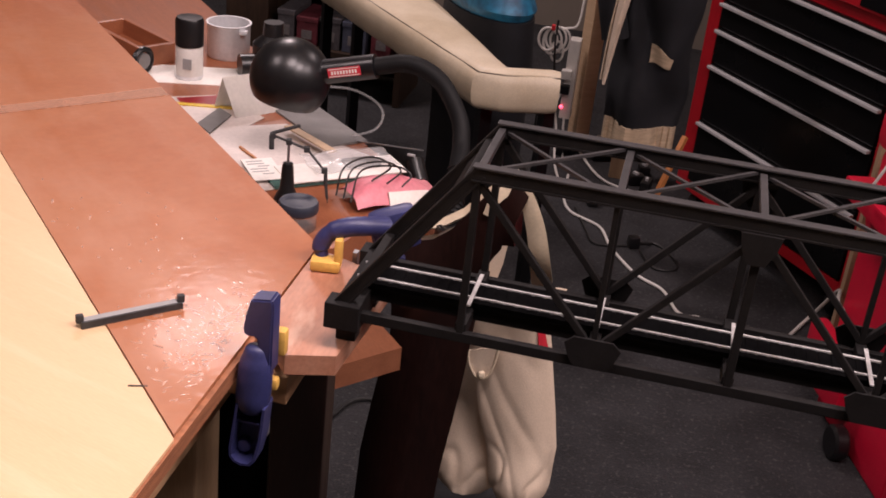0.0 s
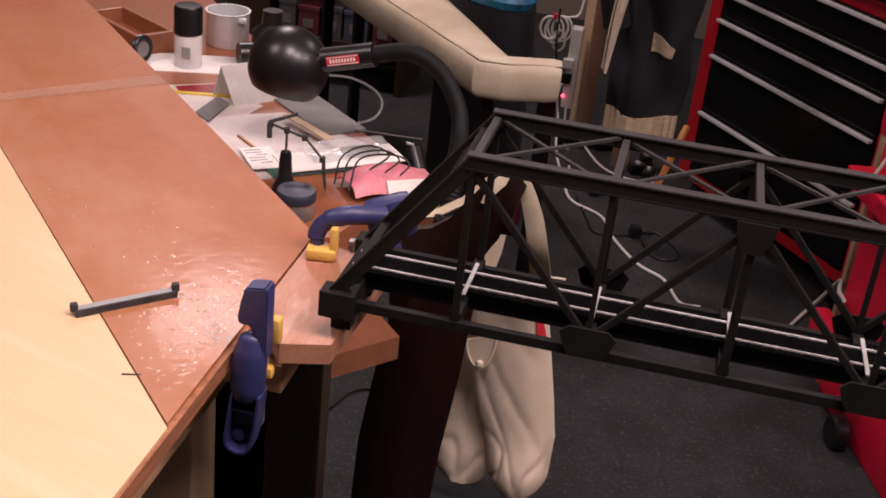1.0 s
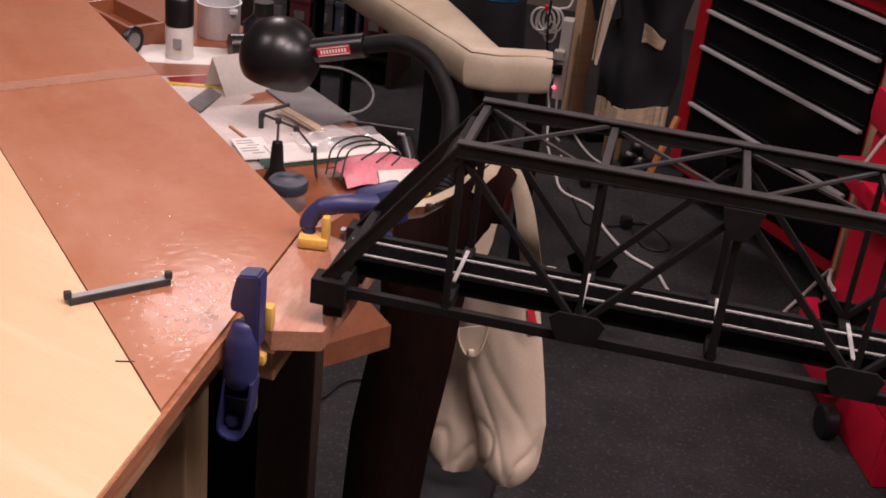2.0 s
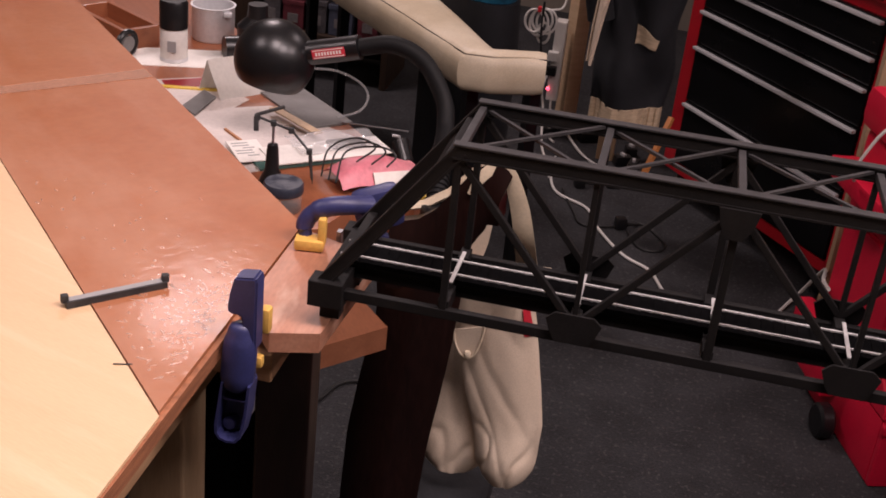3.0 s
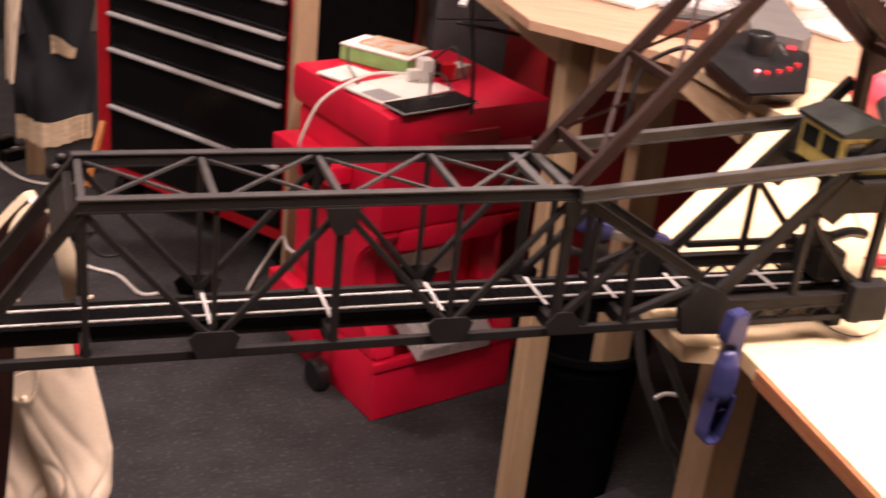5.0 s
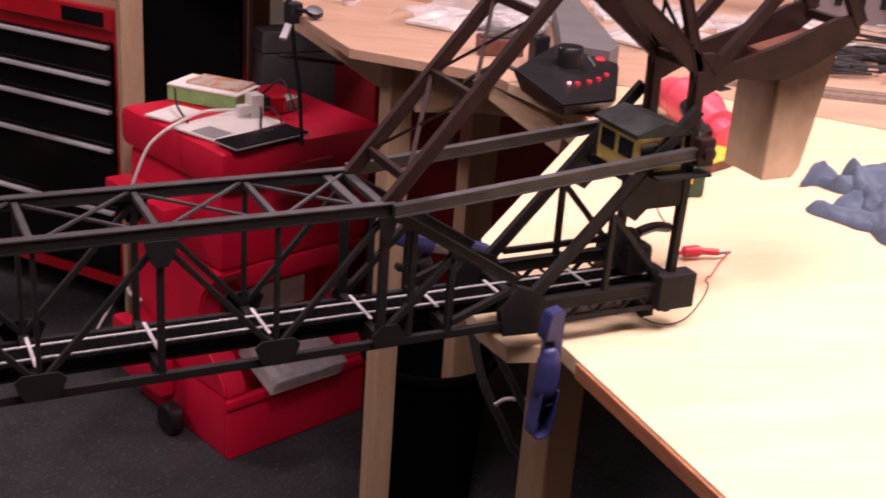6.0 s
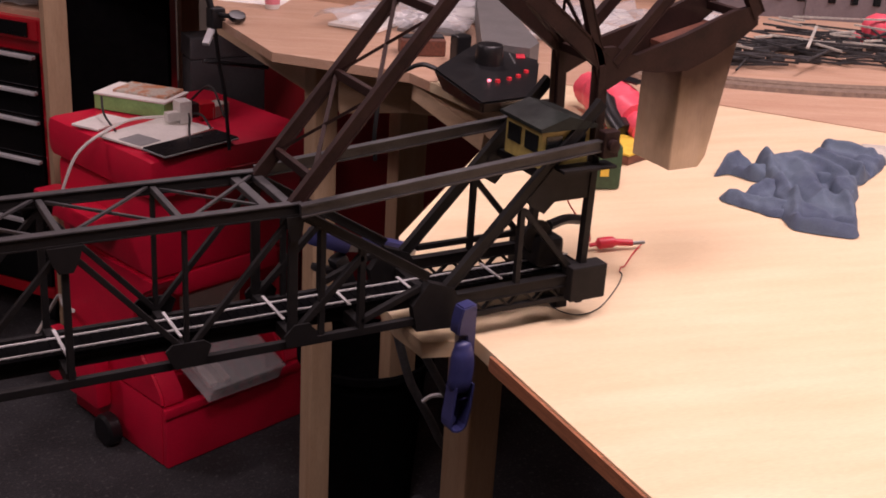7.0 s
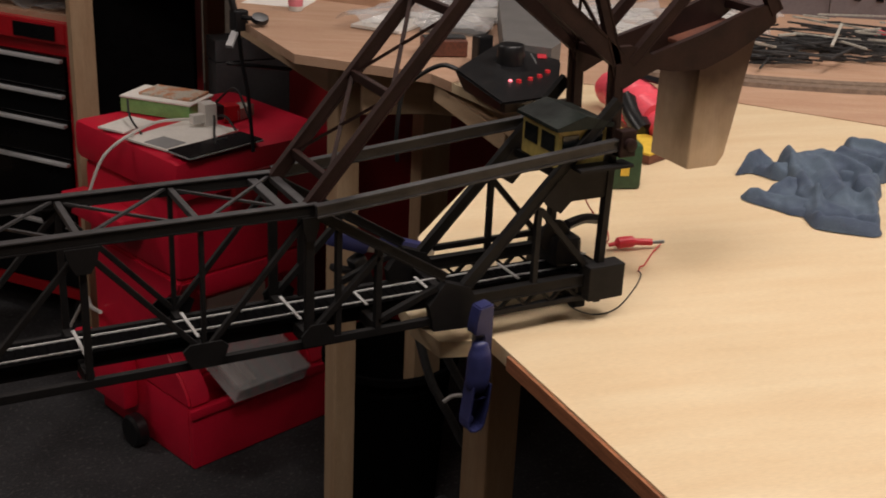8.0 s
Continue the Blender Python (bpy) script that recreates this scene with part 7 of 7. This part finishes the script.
for k in range(4):
    p = b0 + bd * (0.012 + 0.14 * k) + bn * 0.017
    part("pilaster", beam(B(), p - bd * 0.006 + Vector((0, 0, T + 0.11)), p + bd * 0.006 + Vector((0, 0, T + 0.11)), 0.008, 0.22), "grey_build", build)

coral = thing("coral_plastic_part", (1.483, 0.619, T), "bright coral plastic part lying on the rod pile", "plastic part")
part("shell", lathe(B(), [(0, 0), (0.020, 0.002), (0.026, 0.014), (0.024, 0.028), (0.014, 0.038), (0, 0.041)], pose(1.490, 0.610, T + 0.006, 8, 10) @ Matrix.Diagonal((1.25, 0.9, 1, 1)), 20), "pink", coral, smooth=True)
part("foot", box(B(), (1.462, 0.620, T + 0.0085), (0.022, 0.018, 0.016), 20, 0.003), "pink", coral, smooth=True)

# boards and packets at the back of the right table
scr = thing("wood_offcut", (0.95, 1.0, T), "long brown wood offcut on the table", "offcut")
part("strip", beam(B(), (0.74, 1.16, T + 0.006), (0.90, 0.98, T + 0.006), 0.02, 0.011), "tan_ply", scr)
for k, (x, y, sx, sy, rz) in enumerate(((0.98, 1.02, 0.16, 0.10, 20), (1.14, 0.90, 0.20, 0.12, -25), (0.86, 0.86, 0.11, 0.07, -40), (1.30, 0.80, 0.16, 0.12, 10), (0.92, 1.20, 0.18, 0.11, 35))):
    o = thing("clear_packet", (x, y, T), "clear plastic packet of model parts lying on the table", "packet", "packets on the back table")
    rot = Matrix.Rotation(radians(rz), 3, "Z")
    part("film", cloth(B(), lambda u, v: Vector((x, y, T + 0.014 + 0.016 * nz(u * 4 + k, v * 4, k))) + rot @ Vector(((u - 0.5) * sx, (v - 0.5) * sy, 0)), 14, 10, 0.0008), "clear", o, smooth=True)
    part("card", box(B(), (x, y, T + 0.003), (sx * 0.86, sy * 0.8, 0.004), rz), "paper" if k % 2 else "grey_sheet", o)
for k, (x, y, sx, sy, rz) in enumerate(((0.80, 0.93, 0.17, 0.10, 30), (0.93, 0.93, 0.14, 0.12, -10), (1.06, 0.78, 0.20, 0.11, 15), (1.22, 0.72, 0.16, 0.10, -35), (1.05, 1.12, 0.22, 0.14, 5))):
    o = thing("crumpled_bag", (x, y, T), "crumpled clear plastic bag over white paper", "bag", "bags on the back table")
    rot = Matrix.Rotation(radians(rz), 3, "Z")
    part("film", cloth(B(), lambda u, v: Vector((x, y, T + 0.014 + 0.022 * abs(nz(u * 2 + k, v * 2, k)) + 0.005 * nz(u * 6, v * 6, k))) + rot @ Vector(((u - 0.5) * sx, (v - 0.5) * sy, 0)), 22, 18, 0.0008), "clear", o, smooth=True)
    part("paper_insert", box(B(), (x, y, T + 0.004), (sx * 0.8, sy * 0.8, 0.004), rz + 6), "paper", o)
rbox = thing("brown_box", (0.775, 0.72, T), "small red-brown cardboard box behind the throttle", "box")
part("body", box(B(), (0.775, 0.735, T + 0.012), (0.060, 0.035, 0.022), -20, 0.002), "rust", rbox)
part("flap", box(B(), (0.775, 0.735, T + 0.0245), (0.056, 0.020, 0.002), -16), "scrap", rbox)
jarw = lathe_thing("white_bottle", (0.690, 1.06, T), [(0, 0), (0.010, 0), (0.011, 0.002), (0.011, 0.030), (0.007, 0.036), (0, 0.036)], "white_plastic", "small white bottle with coloured label", "bottle")
part("label", lathe(B(), [(0.0112, 0.008), (0.0114, 0.009), (0.0114, 0.018), (0.0112, 0.019)], pose(0.690, 1.06, T)), "pink_pale", jarw, "pink and green label")
flat("paper_sheet", 0.69, 1.13, 0.10, 0.07, -40, "paper", "white paper near the table edge", "paper", z=T, t=0.001)

# clamp-on arm at the table edge
armt = thing("clamp_arm", (0.575, 1.0, T), "black clamp-on swing arm at the table edge", "swing arm")
part("clamp_body", box(B(), (0.580, 1.000, T + 0.004), (0.022, 0.020, 0.030), 10, 0.003), "black_plastic", armt)
part("jaw", beam(B(), (0.572, 0.995, T - 0.012), (0.556, 0.975, T - 0.028), 0.010, 0.006, bev=0.001), "alu", armt, "bright clamp jaw")
part("knob", lathe(B(), [(0, 0), (0.012, 0), (0.013, 0.003), (0.012, 0.007), (0, 0.008)], pose(0.600, 0.968, T + 0.008, 20), 16), "black_plastic", armt, smooth=True)
part("knob_stem", tube(B(), [(0.582, 0.99, T + 0.010), (0.600, 0.968, T + 0.010)], 0.0035, 8, smooth=False), "black_plastic", armt)
part("arm", tube(B(), [(0.574, 1.0, T + 0.014), (0.568, 1.01, T + 0.06), (0.562, 1.02, T + 0.16)], 0.005, 10), "black_plastic", armt, smooth=True)
part("screw", tube(B(), [(0.578, 1.0, T - 0.008), (0.584, 1.0, T - 0.06), (0.592, 1.0, T - 0.11), (0.602, 1.01, T - 0.20)], 0.003, 8), "black_plastic", armt, smooth=True)
part("lever", tube(B(), [(0.560, 1.0, T - 0.058), (0.660, 1.0, T - 0.075)], 0.003, 8, smooth=False), "black_plastic", armt)
